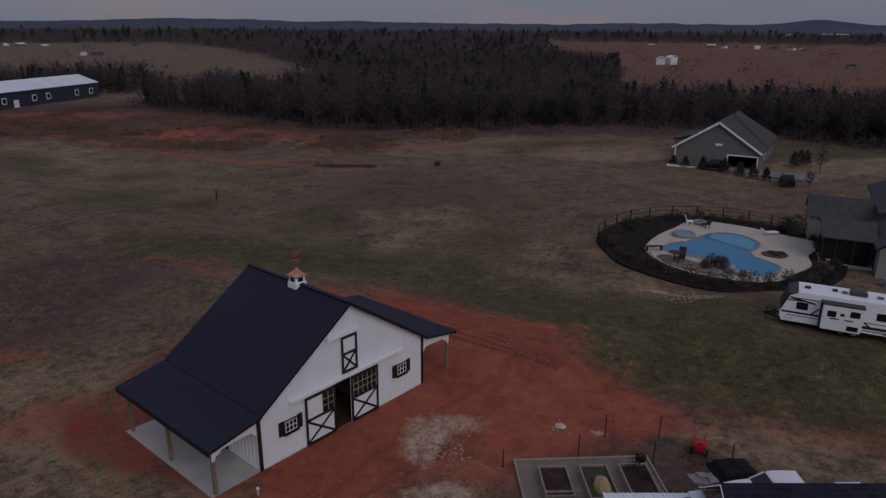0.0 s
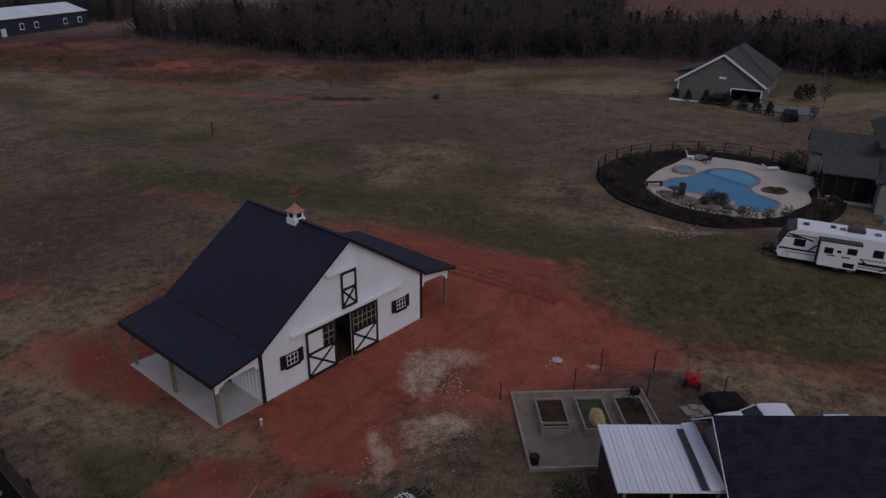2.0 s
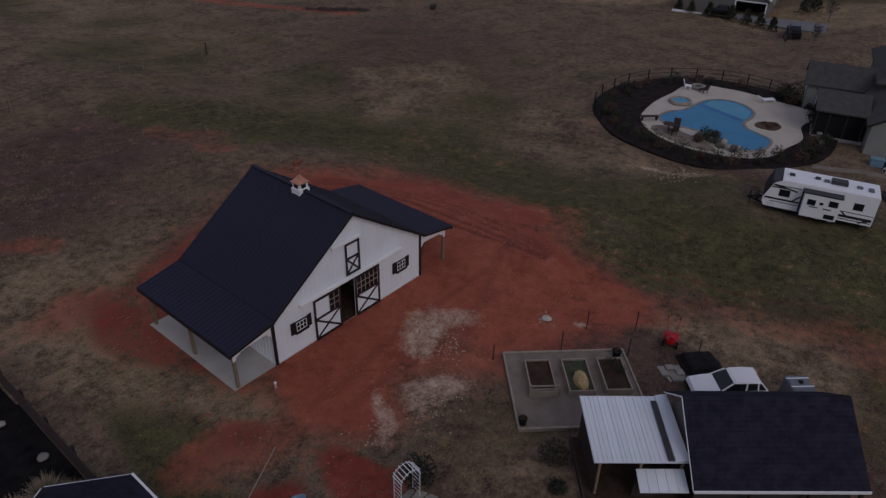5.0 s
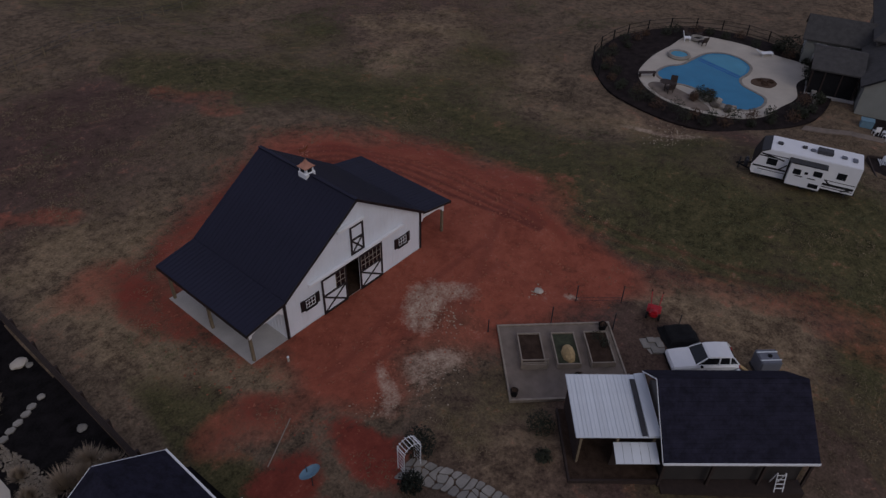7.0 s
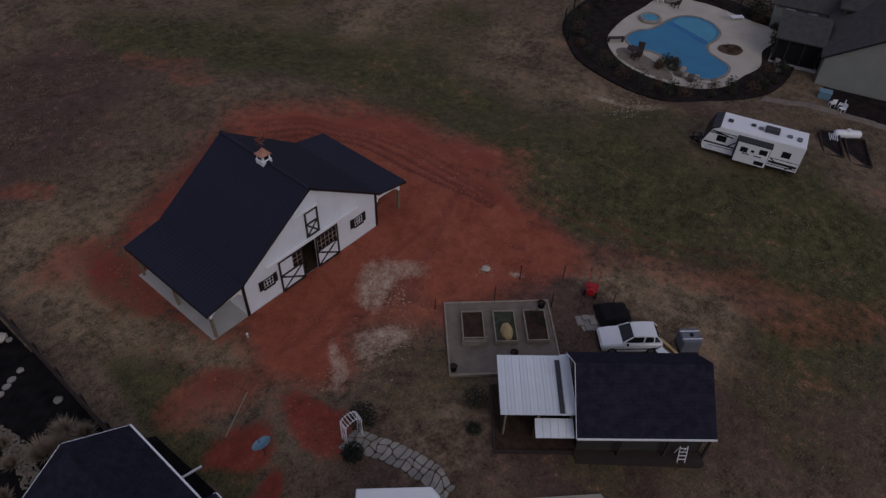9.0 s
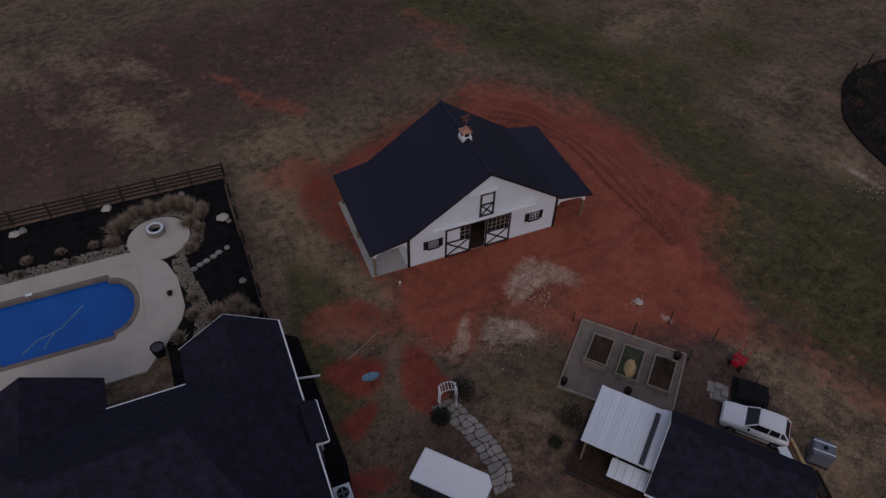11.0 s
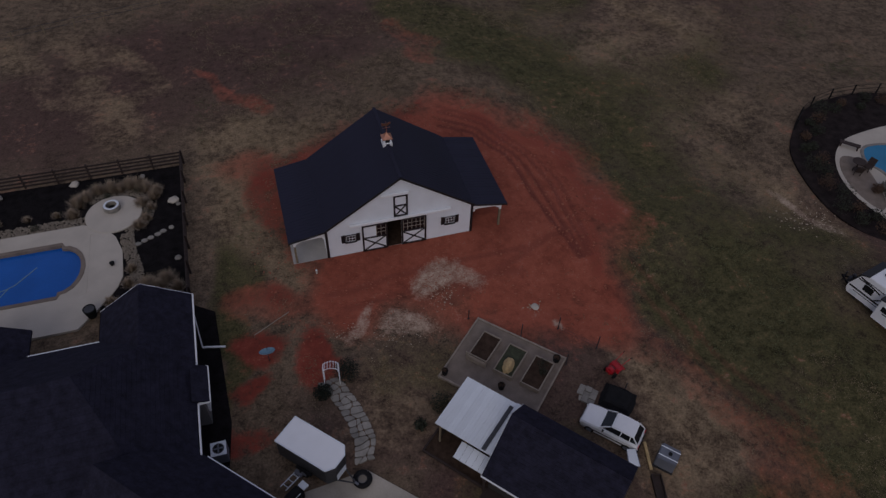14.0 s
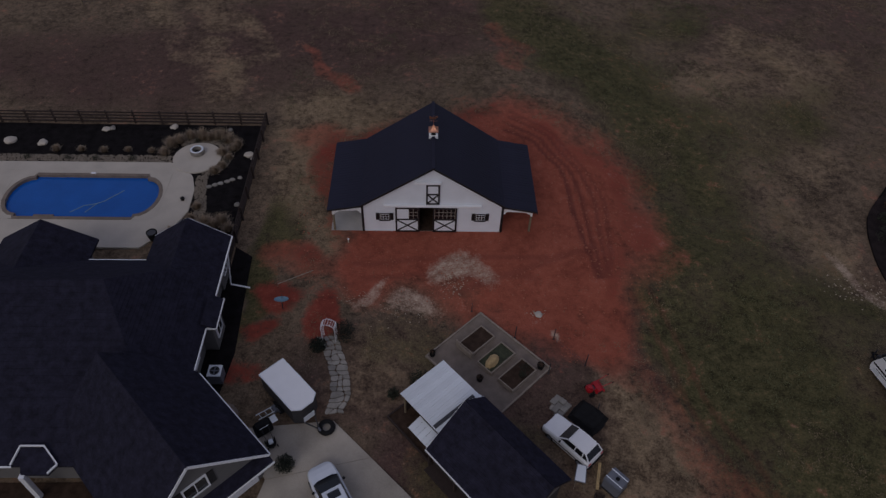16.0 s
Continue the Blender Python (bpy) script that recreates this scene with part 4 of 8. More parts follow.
def build_hatchback():
    z = gz(8.5, -18) + 0.0
    c = thing("hatchback_car", 8.85, -18.2, -0.95, -47.2, "old white two-door hatchback parked on dirt", "car")
    hw = 0.81
    body = part("body", car_body([(-1.9, 0.35, 0.62, 0.86), (-1.82, 0.25, 0.76, 0.95), (-1.2, 0.22, 0.86, 1), (-0.55, 0.2, 0.92, 1), (0.6, 0.2, 0.92, 1), (1.5, 0.22, 0.92, 0.99), (1.78, 0.28, 0.86, 0.95), (1.86, 0.36, 0.66, 0.9)], hw), CAR_WHITE, c, "white painted body")
    # roof and pillars, with dark glass set in
    roof = part("roof", cabin([(-0.02, 1.33, 1.36, 0.70, 0.68), (0.1, 1.34, 1.41, 0.74, 0.7), (0.8, 1.36, 1.43, 0.75, 0.71), (1.35, 1.33, 1.39, 0.74, 0.69), (1.42, 1.31, 1.34, 0.72, 0.68)], hw), CAR_WHITE, c, "white roof")
    glass = part("cabin_glass", cabin([(-0.62, 0.90, 0.93, 0.84, 0.82), (-0.02, 0.90, 1.335, 0.86, 0.70), (1.36, 0.90, 1.335, 0.86, 0.71), (1.74, 0.90, 0.93, 0.82, 0.80)], hw), GLASS_DARK, c, "dark windows")
    bm = bmesh.new()
    for s in (-1, 1):
        for (x0, x1, w0, w1) in ((-0.66, -0.05, 0.85, 0.71), (0.62, 0.66, 0.87, 0.745), (1.78, 1.40, 0.83, 0.715), (1.25, 1.22, 0.87, 0.745)):
            beam(bm, (x0, s * hw * w0, 0.90), (x1, s * hw * w1, 1.35), 0.06, 0.06)
        beam(bm, (-0.6, s * hw * 0.855, 0.92), (1.74, s * hw * 0.855, 0.92), 0.05, 0.05)
    part("pillars", bm, CAR_WHITE, c)
    for s in (-1, 1):
        part("bumper", B(s * 1.87 - 0.07, s * 1.87 + 0.07, -0.76, 0.76, 0.34, 0.5, bevel=0.03), BLACK, c)
        part("mirror", B(-0.45, -0.33, min(s * 0.8, s * 0.95), max(s * 0.8, s * 0.95), 0.93, 1.05, bevel=0.02), BLACK, c)
        part("side_strip", B(-1.0, 1.6, min(s * 0.812, s * 0.826), max(s * 0.812, s * 0.826), 0.48, 0.55), BLACK, c)
        part("headlight", tube(bmesh.new(), (-1.87, s * 0.55, 0.6), (-1.91, s * 0.55, 0.6), 0.09, n=12), GALV, c)
        part("tail_light", B(1.83, 1.87, min(s * 0.5, s * 0.72), max(s * 0.5, s * 0.72), 0.66, 0.8), RED, c)
        for x in (-1.2, 1.2):
            wheel(c, x, s * 0.72, 0.29, 0.18, s)
    part("wheel_arch_trim", B(-1.55, 1.55, -0.70, 0.70, 0.16, 0.3), BLACK, c)


build_hatchback()


def build_sedan():
    x, y = -5.75, -22.35
    c = thing("silver_car", x, y, gz(x, y) + 0.035, 120, "silver coupe with dark glass parked on the driveway", "car")
    hw = 0.9
    part("body", car_body([(2.3, 0.38, 0.52, 0.5), (2.2, 0.3, 0.6, 0.72), (2.0, 0.24, 0.69, 0.88), (1.65, 0.21, 0.77, 0.97), (1.2, 0.2, 0.82, 1), (0.4, 0.2, 0.88, 1), (-1.2, 0.2, 0.92, 1), (-2.0, 0.28, 0.9, 0.94), (-2.25, 0.36, 0.7, 0.85)], hw), CAR_SILVER, c, "silver painted body")
    part("cabin_glass", cabin([(1.22, 0.80, 0.83, 0.5, 0.48), (1.08, 0.84, 0.90, 0.84, 0.8), (0.2, 0.86, 1.33, 0.86, 0.66), (-0.8, 0.88, 1.33, 0.86, 0.66), (-1.75, 0.9, 0.95, 0.82, 0.78)], hw), GLASS_DARK, c)
    part("roof", cabin([(0.2, 1.32, 1.35, 0.67, 0.64), (-0.3, 1.33, 1.4, 0.69, 0.65), (-0.85, 1.32, 1.35, 0.67, 0.64)], hw), CAR_SILVER, c)
    part("sunroof", B(-0.45, 0.0, -0.36, 0.36, 1.38, 1.405), GLASS_DARK, c)
    for s in (-1, 1):
        part("mirror", B(0.55, 0.68, min(s * 0.88, s * 1.03), max(s * 0.88, s * 1.03), 0.88, 1.0, bevel=0.02), BLACK, c)
        part("headlight", B(1.95, 2.12, min(s * 0.5, s * 0.7), max(s * 0.5, s * 0.7), 0.52, 0.62), GALV, c)
        for a in (-1.35, 1.35):
            wheel(c, a, s * 0.8, 0.32, 0.2, s)


build_sedan()


def build_trailer():
    t = thing("cargo_trailer", -9.05, -15.8, 0.02, -47, "small enclosed cargo trailer with white roof and dark sides", "trailer")
    L, W, H = 3.8, 1.75, 1.95
    side = [(-L / 2, -W / 2), (L / 2 - 0.35, -W / 2), (L / 2, -W / 2 + 0.45), (L / 2, W / 2 - 0.45), (L / 2 - 0.35, W / 2), (-L / 2, W / 2)]
    part("body", prism(bmesh.new(), side, 0.45, H), DARK_METAL, t, "dark side panels")
    big = [(x * 1.01, y * 1.03) for x, y in side]
    bm = prism(bmesh.new(), big, H + 0.002, H + 0.1)
    part("roof", bm, WHITE, t, "white roof with a raised rim")
    for i in range(6):
        x0, y0 = big[i]
        x1, y1 = big[(i + 1) % 6]
        part("roof_rim", beam(bmesh.new(), (x0, y0, H + 0.1), (x1, y1, H + 0.1), 0.06, 0.05), GALV, t)
    part("nose_plate", B(L / 2 + 0.002, L / 2 + 0.02, -0.4, 0.4, 0.45, 1.0), GALV, t)
    for s in (-1, 1):
        part("drawbar", beam(bmesh.new(), (L / 2 - 0.3, s * 0.5, 0.42), (L / 2 + 1.0, 0, 0.42), 0.07), DARK_METAL, t)
        part("fender", B(-0.55, 0.55, min(s * 0.9, s * 1.08), max(s * 0.9, s * 1.08), 0.6, 0.66), BLACK, t)
        wheel(t, 0.0, s * 0.98, 0.33, 0.18, s)
    part("jack", tube(bmesh.new(), (L / 2 + 0.85, 0, 0.05), (L / 2 + 0.85, 0, 0.75), 0.035), DARK_METAL, t)
    part("coupler", B(L / 2 + 0.9, L / 2 + 1.15, -0.06, 0.06, 0.38, 0.52, bevel=0.02), GREY_BOX, t)


build_trailer()


def build_camper():
    zg = -1.15
    c = thing("travel_trailer", 30.67, -12.4, zg, -75.4, "white travel trailer with dark graphics and slide-out room", "camper")
    L, W, z0, H = 7.5, 2.45, 0.5, 2.75
    bm = bmesh.new()
    prof = [(0.15, z0), (L, z0), (L, H), (0.95, H), (0.45, H - 0.25), (0.0, 1.35), (0.0, z0 + 0.3)]
    side_prism(bm, prof, 0, W)
    part("body", bm, WHITE, c, "white fibreglass body")
    bm = bmesh.new()
    side_prism(bm, [(-0.03, 1.3), (0.02, 1.28), (0.5, H - 0.28), (1.0, H - 0.02), (1.0, H + 0.03), (0.4, H - 0.2)], -0.02, W + 0.02)
    part("front_cap", bm, BLACK_TRIM, c, "black front cap")
    part("roof_membrane", B(1.02, L - 0.05, 0.05, W - 0.05, H + 0.002, H + 0.05, bevel=0.015), WHITE, c)
    for a, b, w, h, m in ((1.6, 1.2, 0.4, 0.4, DARK_METAL), (3.35, 1.4, 0.36, 0.36, DARK_METAL), (3.95, 1.2, 0.36, 0.36, GREY_BOX), (4.8, 1.25, 1.1, 0.75, DARK_METAL), (6.15, 1.1, 0.4, 0.36, GREY_BOX), (6.9, 1.0, 0.36, 0.55, GREY_BOX)):
        part("roof_vent", B(a - w / 2, a + w / 2, b - h / 2, b + h / 2, H + 0.05, H + (0.32 if w > 1 else 0.18), bevel=0.04), m, c)
    slide = part("slide_out", B(2.65, 5.1, -0.75, 0.0, 0.62, 2.45, bevel=0.02), WHITE, c, "white slide-out room with black surround")
    part("slide_top", B(2.55, 5.2, -0.78, 0.0, 2.45, 2.52), BLACK_TRIM, slide)
    for x in (2.58, 5.13):
        part("slide_flange", B(x - 0.06, x + 0.06, -0.04, -0.004, 0.55, 2.5), BLACK_TRIM, slide)
    for x0, x1, za, zb in ((2.95, 3.5, 1.6, 2.05), (4.35, 4.95, 1.75, 2.2), (4.25, 4.95, 0.75, 1.1), (3.75, 4.0, 1.75, 1.95)):
        part("window", B(x0, x1, -0.768, -0.752, za, zb), GLASS_DARK, slide)
    for x0, x1, za, zb in ((1.0, 1.75, 1.5, 2.05), (6.0, 6.65, 1.55, 2.1)):
        part("window", B(x0, x1, -0.016, -0.003, za, zb), GLASS_DARK, c)
    for x0, x1, za, zb in ((0.1, 2.5, 1.14, 1.28), (0.5, 2.5, 0.95, 1.0), (5.25, 7.4, 0.82, 1.02), (5.25, 7.4, 0.66, 0.72), (0.4, 1.5, 2.1, 2.2), (0.6, 2.4, 2.3, 2.36), (5.3, 7.45, 1.25, 1.3)):
        part("graphic_stripe", B(x0, x1, -0.012, -0.002, za, zb), BLACK_TRIM, c)
    for a, b, w in (((2.0, 1.25), (2.5, 1.75), 0.1), ((5.3, 1.3), (5.8, 0.9), 0.1), ((0.5, 2.35), (2.2, 2.05), 0.12), ((6.6, 0.6), (7.4, 0.95), 0.12)):
        part("graphic_swoosh", beam(bmesh.new(), (a[0], -0.009, a[1]), (b[0], -0.009, b[1]), 0.012, w), BLACK_TRIM, c)
    for x in (2.95, 3.85):
        part("lettering_bar", B(x + 0.2, x + 0.75, -0.770, -0.756, 1.45, 1.53), BLACK_TRIM, slide)
    part("storage_hatch", B(0.3, 0.9, -0.015, -0.003, 0.6, 0.9), GALV, c)
    part("chassis", B(0.2, L - 0.2, 0.2, W - 0.2, 0.28, z0), BLACK, c)
    for x in (4.0, 4.85):
        for y, s in ((0.15, -1), (W - 0.15, 1)):
            wheel(c, x, y, 0.34, 0.2, s)
    for s in (-1, 1):
        part("drawbar", beam(bmesh.new(), (0.3, W / 2 + s * 0.7, 0.4), (-1.05, W / 2, 0.4), 0.1), BLACK, c)
    for y in (-0.22, 0.22):
        part("gas_bottle", spin(bmesh.new(), ((0.14, 0.45), (0.16, 0.5), (0.16, 0.85), (0.1, 0.98)), 12, (-0.35, W / 2 + y, 0)), DARK_METAL, c)
    part("jack", tube(bmesh.new(), (-0.85, W / 2, 0), (-0.85, W / 2, 0.95), 0.05), DARK_METAL, c)
    for x in (0.8, 7.0):
        part("stabiliser", beam(bmesh.new(), (x, 0.3, 0.0), (x, 0.5, 0.4), 0.07), DARK_METAL, c)
    part("bumper", B(L + 0.002, L + 0.1, 0.1, W - 0.1, 0.4, 0.52), BLACK, c)


build_camper()


# ---- the near house ----
def shell(bm, pts, t=0.18):
    """A roof plane through the given corners."""
    return slab(bm, pts, t)


def gable_wing(parent, x0, x1, y0, y1, eave, ridge, axis, mat, label=""):
    """A two-sloped roof over a rectangle, ridge along the axis."""
    bm = bmesh.new()
    if axis == "y":
        m = (x0 + x1) / 2
        shell(bm, [(x0, y0, eave), (m, y0, ridge), (m, y1, ridge), (x0, y1, eave)])
        shell(bm, [(m, y0, ridge), (x1, y0, eave), (x1, y1, eave), (m, y1, ridge)])
    else:
        m = (y0 + y1) / 2
        shell(bm, [(x0, y0, eave), (x1, y0, eave), (x1, m, ridge), (x0, m, ridge)])
        shell(bm, [(x0, m, ridge), (x1, m, ridge), (x1, y1, eave), (x0, y1, eave)])
    return part("roof", bm, mat, parent, label)


def line(parent, name, a, b, w, h, mat, label=""):
    return part(name, beam(bmesh.new(), a, b, w, h), mat, parent, label)


def house_window(parent, m, w, h):
    """A white-framed window with two sashes, on a wall that faces local -y."""
    f = part("window", B(-w / 2, w / 2, -0.03, 0.02, -h / 2, h / 2), GLASS_DARK, parent, "white-framed window")
    f.matrix_basis = m
    for s in (-1, 1):
        part("frame", B(s * (w / 2 + 0.04) - 0.05, s * (w / 2 + 0.04) + 0.05, -0.08, 0.03, -h / 2 - 0.09, h / 2 + 0.09), WHITE, f)
        part("frame", B(-w / 2 + 0.012, w / 2 - 0.012, -0.079, 0.03, s * (h / 2 + 0.04) - 0.05, s * (h / 2 + 0.04) + 0.05), WHITE, f)
    part("sash_bar", B(-0.025, 0.025, -0.06, -0.032, -h / 2 + 0.01, h / 2 - 0.01), WHITE, f)
    return f


def build_house():
    h = thing("house", 0, 0, 0, 0, "large house with dark navy shingle roof and white trim", "house")
    E = 2.8
    # walls
    part("wall", B(-31.2, -15.5, -20.9, -6.4, -0.3, E - 0.02), SIDING_GREY, h, "grey siding walls")
    part("wing_wall", B(-19.9, -15.3, -6.4, -4.3, -0.3, E - 0.02), SIDING_GREY, h)
    part("west_wing_wall", B(-30.7, -24.9, -6.4, -4.7, -0.3, E - 0.02), SIDING_GREY, h)
    part("bay_wall", B(-15.5, -14.6, -11.7, -9.7, -0.3, E - 0.02), SIDING_GREY, h)
    # main hip roof
    x0, x1, y0, y1, zr = -31.8, -14.95, -21.5, -6.0, 7.0
    ra, rb = (-26.5, -11.6, zr), (-20.3, -11.4, zr)
    c = [(x0, y0, E), (x1, y0, E), (x1, y1, E), (x0, y1, E)]
    bm = bmesh.new()
    for q in ([c[0], c[1], rb, ra], [c[1], c[2], rb], [c[2], c[3], ra, rb], [c[3], c[0], ra]):
        shell(bm, q)
    roof = part("roof", bm, SHINGLE, h, "broad dark shingle roof")
    n = 26
    for i in range(n):     # courses on the two large slopes
        for (a, b, p, q) in ((c[0], c[1], rb, ra), (c[2], c[3], ra, rb), (c[1], c[2], rb, rb)):
            s, e = i / n, min(1, (i + 1.1) / n)
            A, Bv, P, Q = Vector(a), Vector(b), Vector(p), Vector(q)
            up = Vector((0, 0, 1))
            pts = [A.lerp(Q, s) + up * 0.04, Bv.lerp(P, s) + up * 0.04, Bv.lerp(P, e) + up * 0.012, A.lerp(Q, e) + up * 0.012]
            if (pts[2] - pts[3]).length < 0.05:
                continue
            part("shingle_course", slab(bmesh.new(), pts, 0.035), SHINGLE, roof)
    # north gables
    r = gable_wing(h, -20.4, -14.85, -12.5, -3.5, E, 4.65, "y", SHINGLE, "north gable roof")
    for s, xe in ((-1, -20.4), (1, -14.85)):
        line(r, "rake_trim", (-17.62, -3.48, 4.55), (xe, -3.48, E - 0.1), 0.04, 0.16, WHITE)
    r = gable_wing(h, -31.2, -24.4, -12.0, -3.9, E, 4.75, "y", SHINGLE, "north gable roof")
    bm = bmesh.new()
    for a, m, b, y, zt in ((-19.9, -17.62, -15.3, -4.35, 4.45), (-30.7, -27.8, -24.9, -4.75, 4.55)):
        side_prism(bm, [(a, E - 0.02), (b, E - 0.02), (m, zt)], y - 0.05, y + 0.05)
    part("gable_wall", bm, SIDING_GREY, h)
    # eave lines on the east side
    pts = [(-14.8, -3.5), (-14.8, -9.45), (-14.2, -9.45), (-14.2, -11.95), (-14.85, -11.95), (-14.85, -15.2)]
    for (a, b), (p, q) in zip(pts, pts[1:]):
        line(h, "gutter", (a, b, E - 0.04), (p, q, E - 0.04), 0.09, 0.13, WHITE, "white gutter")
    line(h, "gutter", (-24.4, -5.96, E - 0.04), (-20.4, -5.96, E - 0.04), 0.09, 0.13, WHITE)
    bm = bmesh.new()
    shell(bm, [(-15.1, -11.95, E + 0.5), (-14.2, -11.95, E + 0.02), (-14.2, -9.45, E + 0.02), (-15.1, -9.45, E + 0.5)])
    part("bay_roof", bm, SHINGLE, h)
    house_window(h, pose(-14.57, -10.7, 1.6, 0, 0, 90), 1.0, 1.4)
    house_window(h, pose(-15.47, -13.5, 1.7, 0, 0, 90), 0.9, 1.3)
    house_window(h, pose(-15.27, -5.3, 1.7, 0, 0, 90), 0.9, 1.3)
    # downpipe reaching out over the yard
    bm = bmesh.new()
    beam(bm, (-14.8, -5.2, 2.7), (-14.8, -6.2, 0.5), 0.08)
    beam(bm, (-14.8, -6.2, 0.5), (-13.4, -6.4, 0.35), 0.1)
    part("downpipe", bm, WHITE, h, "white downpipe")
    # entry recess on the south side
    bm = bmesh.new()
    shell(bm, [(-23.2, -20.6, 3.3), (-21.8, -20.6, 3.3), (-20.9, -21.5, 2.95), (-21.3, -22.0, 2.8), (-22.8, -22.0, 2.8)])
    part("porch_roof", bm, SHINGLE, h)
    for a, b in (((-23.5, -21.5, 2.9), (-23.1, -20.6, 3.4)), ((-23.1, -20.6, 3.4), (-21.8, -20.6, 3.4)), ((-21.8, -20.6, 3.4), (-20.9, -21.5, 3.0)), ((-20.9, -21.5, 3.0), (-21.3, -22.0, 2.9)), ((-31.4, -21.55, 2.75), (-23.5, -21.55, 2.75))):
        line(h, "porch_trim", a, b, 0.08, 0.1, WHITE)
    part("porch_column", B(-22.9, -22.6, -22.2, -21.9, -0.1, 2.7), WHITE, h)
    # garage wing set at an angle
    g = new("garage_wing")
    g.parent = h
    g.matrix_basis = pose(-9.4, -20.7, 0, 0, 0, 43.9)
    W, L, top = 8.3, 9.5, 6.9
    # local: -x runs along the gable front, +y into the house
    bm = bmesh.new()
    box(bm, -W + 0.5, -0.5, 0.5, L, -0.3, 2.5)
    part("wall", bm, SIDING_GREY, g)
    bm = bmesh.new()
    side_prism(bm, [(-0.5, 2.5), (-W + 0.5, 2.5), (-W / 2, top - 0.6)], 0.42, 0.52)
    part("gable_wall", bm, SIDING_GREY, g, "grey gable wall")
    bm = bmesh.new()
    shell(bm, [(0, 0, 2.65), (-W / 2, 0, top), (-W / 2, L, top), (0, L, 2.65)])
    shell(bm, [(-W / 2, 0, top), (-W, 0, 2.65), (-W, L, 2.65), (-W / 2, L, top)])
    gr = part("roof", bm, SHINGLE, g)
    n = 20
    for i in range(n):
        for sx in (0, -W):
            s, e = i / n, min(1, (i + 1.1) / n)
            xa, xb = sx + (-W / 2 - sx) * s, sx + (-W / 2 - sx) * e
            za, zb = 2.65 + (top - 2.65) * s, 2.65 + (top - 2.65) * e
            part("shingle_course", slab(bmesh.new(), [(xa, 0.0, za + 0.045), (xa, L, za + 0.045), (xb, L, zb + 0.012), (xb, 0.0, zb + 0.012)], 0.035), SHINGLE, gr)
    for sx in (0, -W):
        line(g, "rake_trim", (sx, -0.02, 2.55), (-W / 2, -0.02, top - 0.08), 0.05, 0.17, WHITE)
    line(g, "gutter", (0.04, 0, 2.55), (0.04, 7.5, 2.55), 0.09, 0.13, WHITE)
    bm = bmesh.new()
    shell(bm, [(0, -0.35, 2.2), (0, 0.42, 2.55), (-W, 0.42, 2.55), (-W, -0.35, 2.2)], 0.1)
    part("skirt_roof", bm, SHINGLE, g)
    line(g, "skirt_gutter", (0.02, -0.38, 2.17), (-W, -0.38, 2.17), 0.07, 0.12, WHITE)
    house_window(g, pose(-W / 2, 0.41, 3.9), 1.3, 1.1)
    for sx in (-W / 2 - 0.95, -W / 2 + 0.95):
        part("shutter", B(sx - 0.2, sx + 0.2, 0.36, 0.415, 3.3, 4.5), BLACK_TRIM, g)
    part("garage_door", B(-5.2, -0.9, 0.44, 0.49, -0.1, 2.15), WHITE, g, "white garage door")
    for i in range(1, 4):
        part("door_groove", B(-5.2, -0.9, 0.43, 0.439, -0.1 + 0.55 * i - 0.012, -0.1 + 0.55 * i + 0.012), GREY_BOX, g)
    house_window(g, pose(-0.47, 1.6, 1.6, 0, 0, 90), 0.8, 1.2)
    house_window(g, pose(-0.47, 4.6, 1.6, 0, 0, 90), 0.8, 1.2)


build_house()


def build_drive():
    """Concrete drive and apron south-east of the house."""
    d = thing("driveway", 0, 0, 0, 0, "tan concrete driveway and apron", "driveway", kind="structure")
    cells = [[(-12.4, -17.7), (-6.3, -17.1), (-3.8, -19.6), (-10.0, -21.0)], [(-10.0, -21.02), (-3.78, -19.62), (-1.2, -22.2), (-3.2, -28.0), (-11.5, -27.0)],
             [(-11.5, -27.02), (-3.2, -28.02), (-3.5, -40.0), (-12.0, -40.0)]]
    for p in cells:
        part("slab", prism(bmesh.new(), p, -0.3, 0.035), TAN_CONCRETE, d)
    # dark slab added over the grass beside the porch
    part("slab", prism(bmesh.new(), [(-27.5, -29.0), (-18.6, -29.0), (-18.6, -21.2), (-27.5, -21.2)], -0.3, 0.06), SOIL, d, "dark slab on the ground by the porch")
    w = thing("garden_walk", 0, 0, 0, 0, "short pale path beside the house", "path", kind="structure")
    bm = bmesh.new()
    prism(bm, [(-13.4 + 0.9 * math.cos(a) * 1.2 , -16.9 + 1.1 * math.sin(a)) for a in [i * 0.524 for i in range(12)]], -0.3, 0.05)
    part("slab", bm, GRAVEL, w)


build_drive()


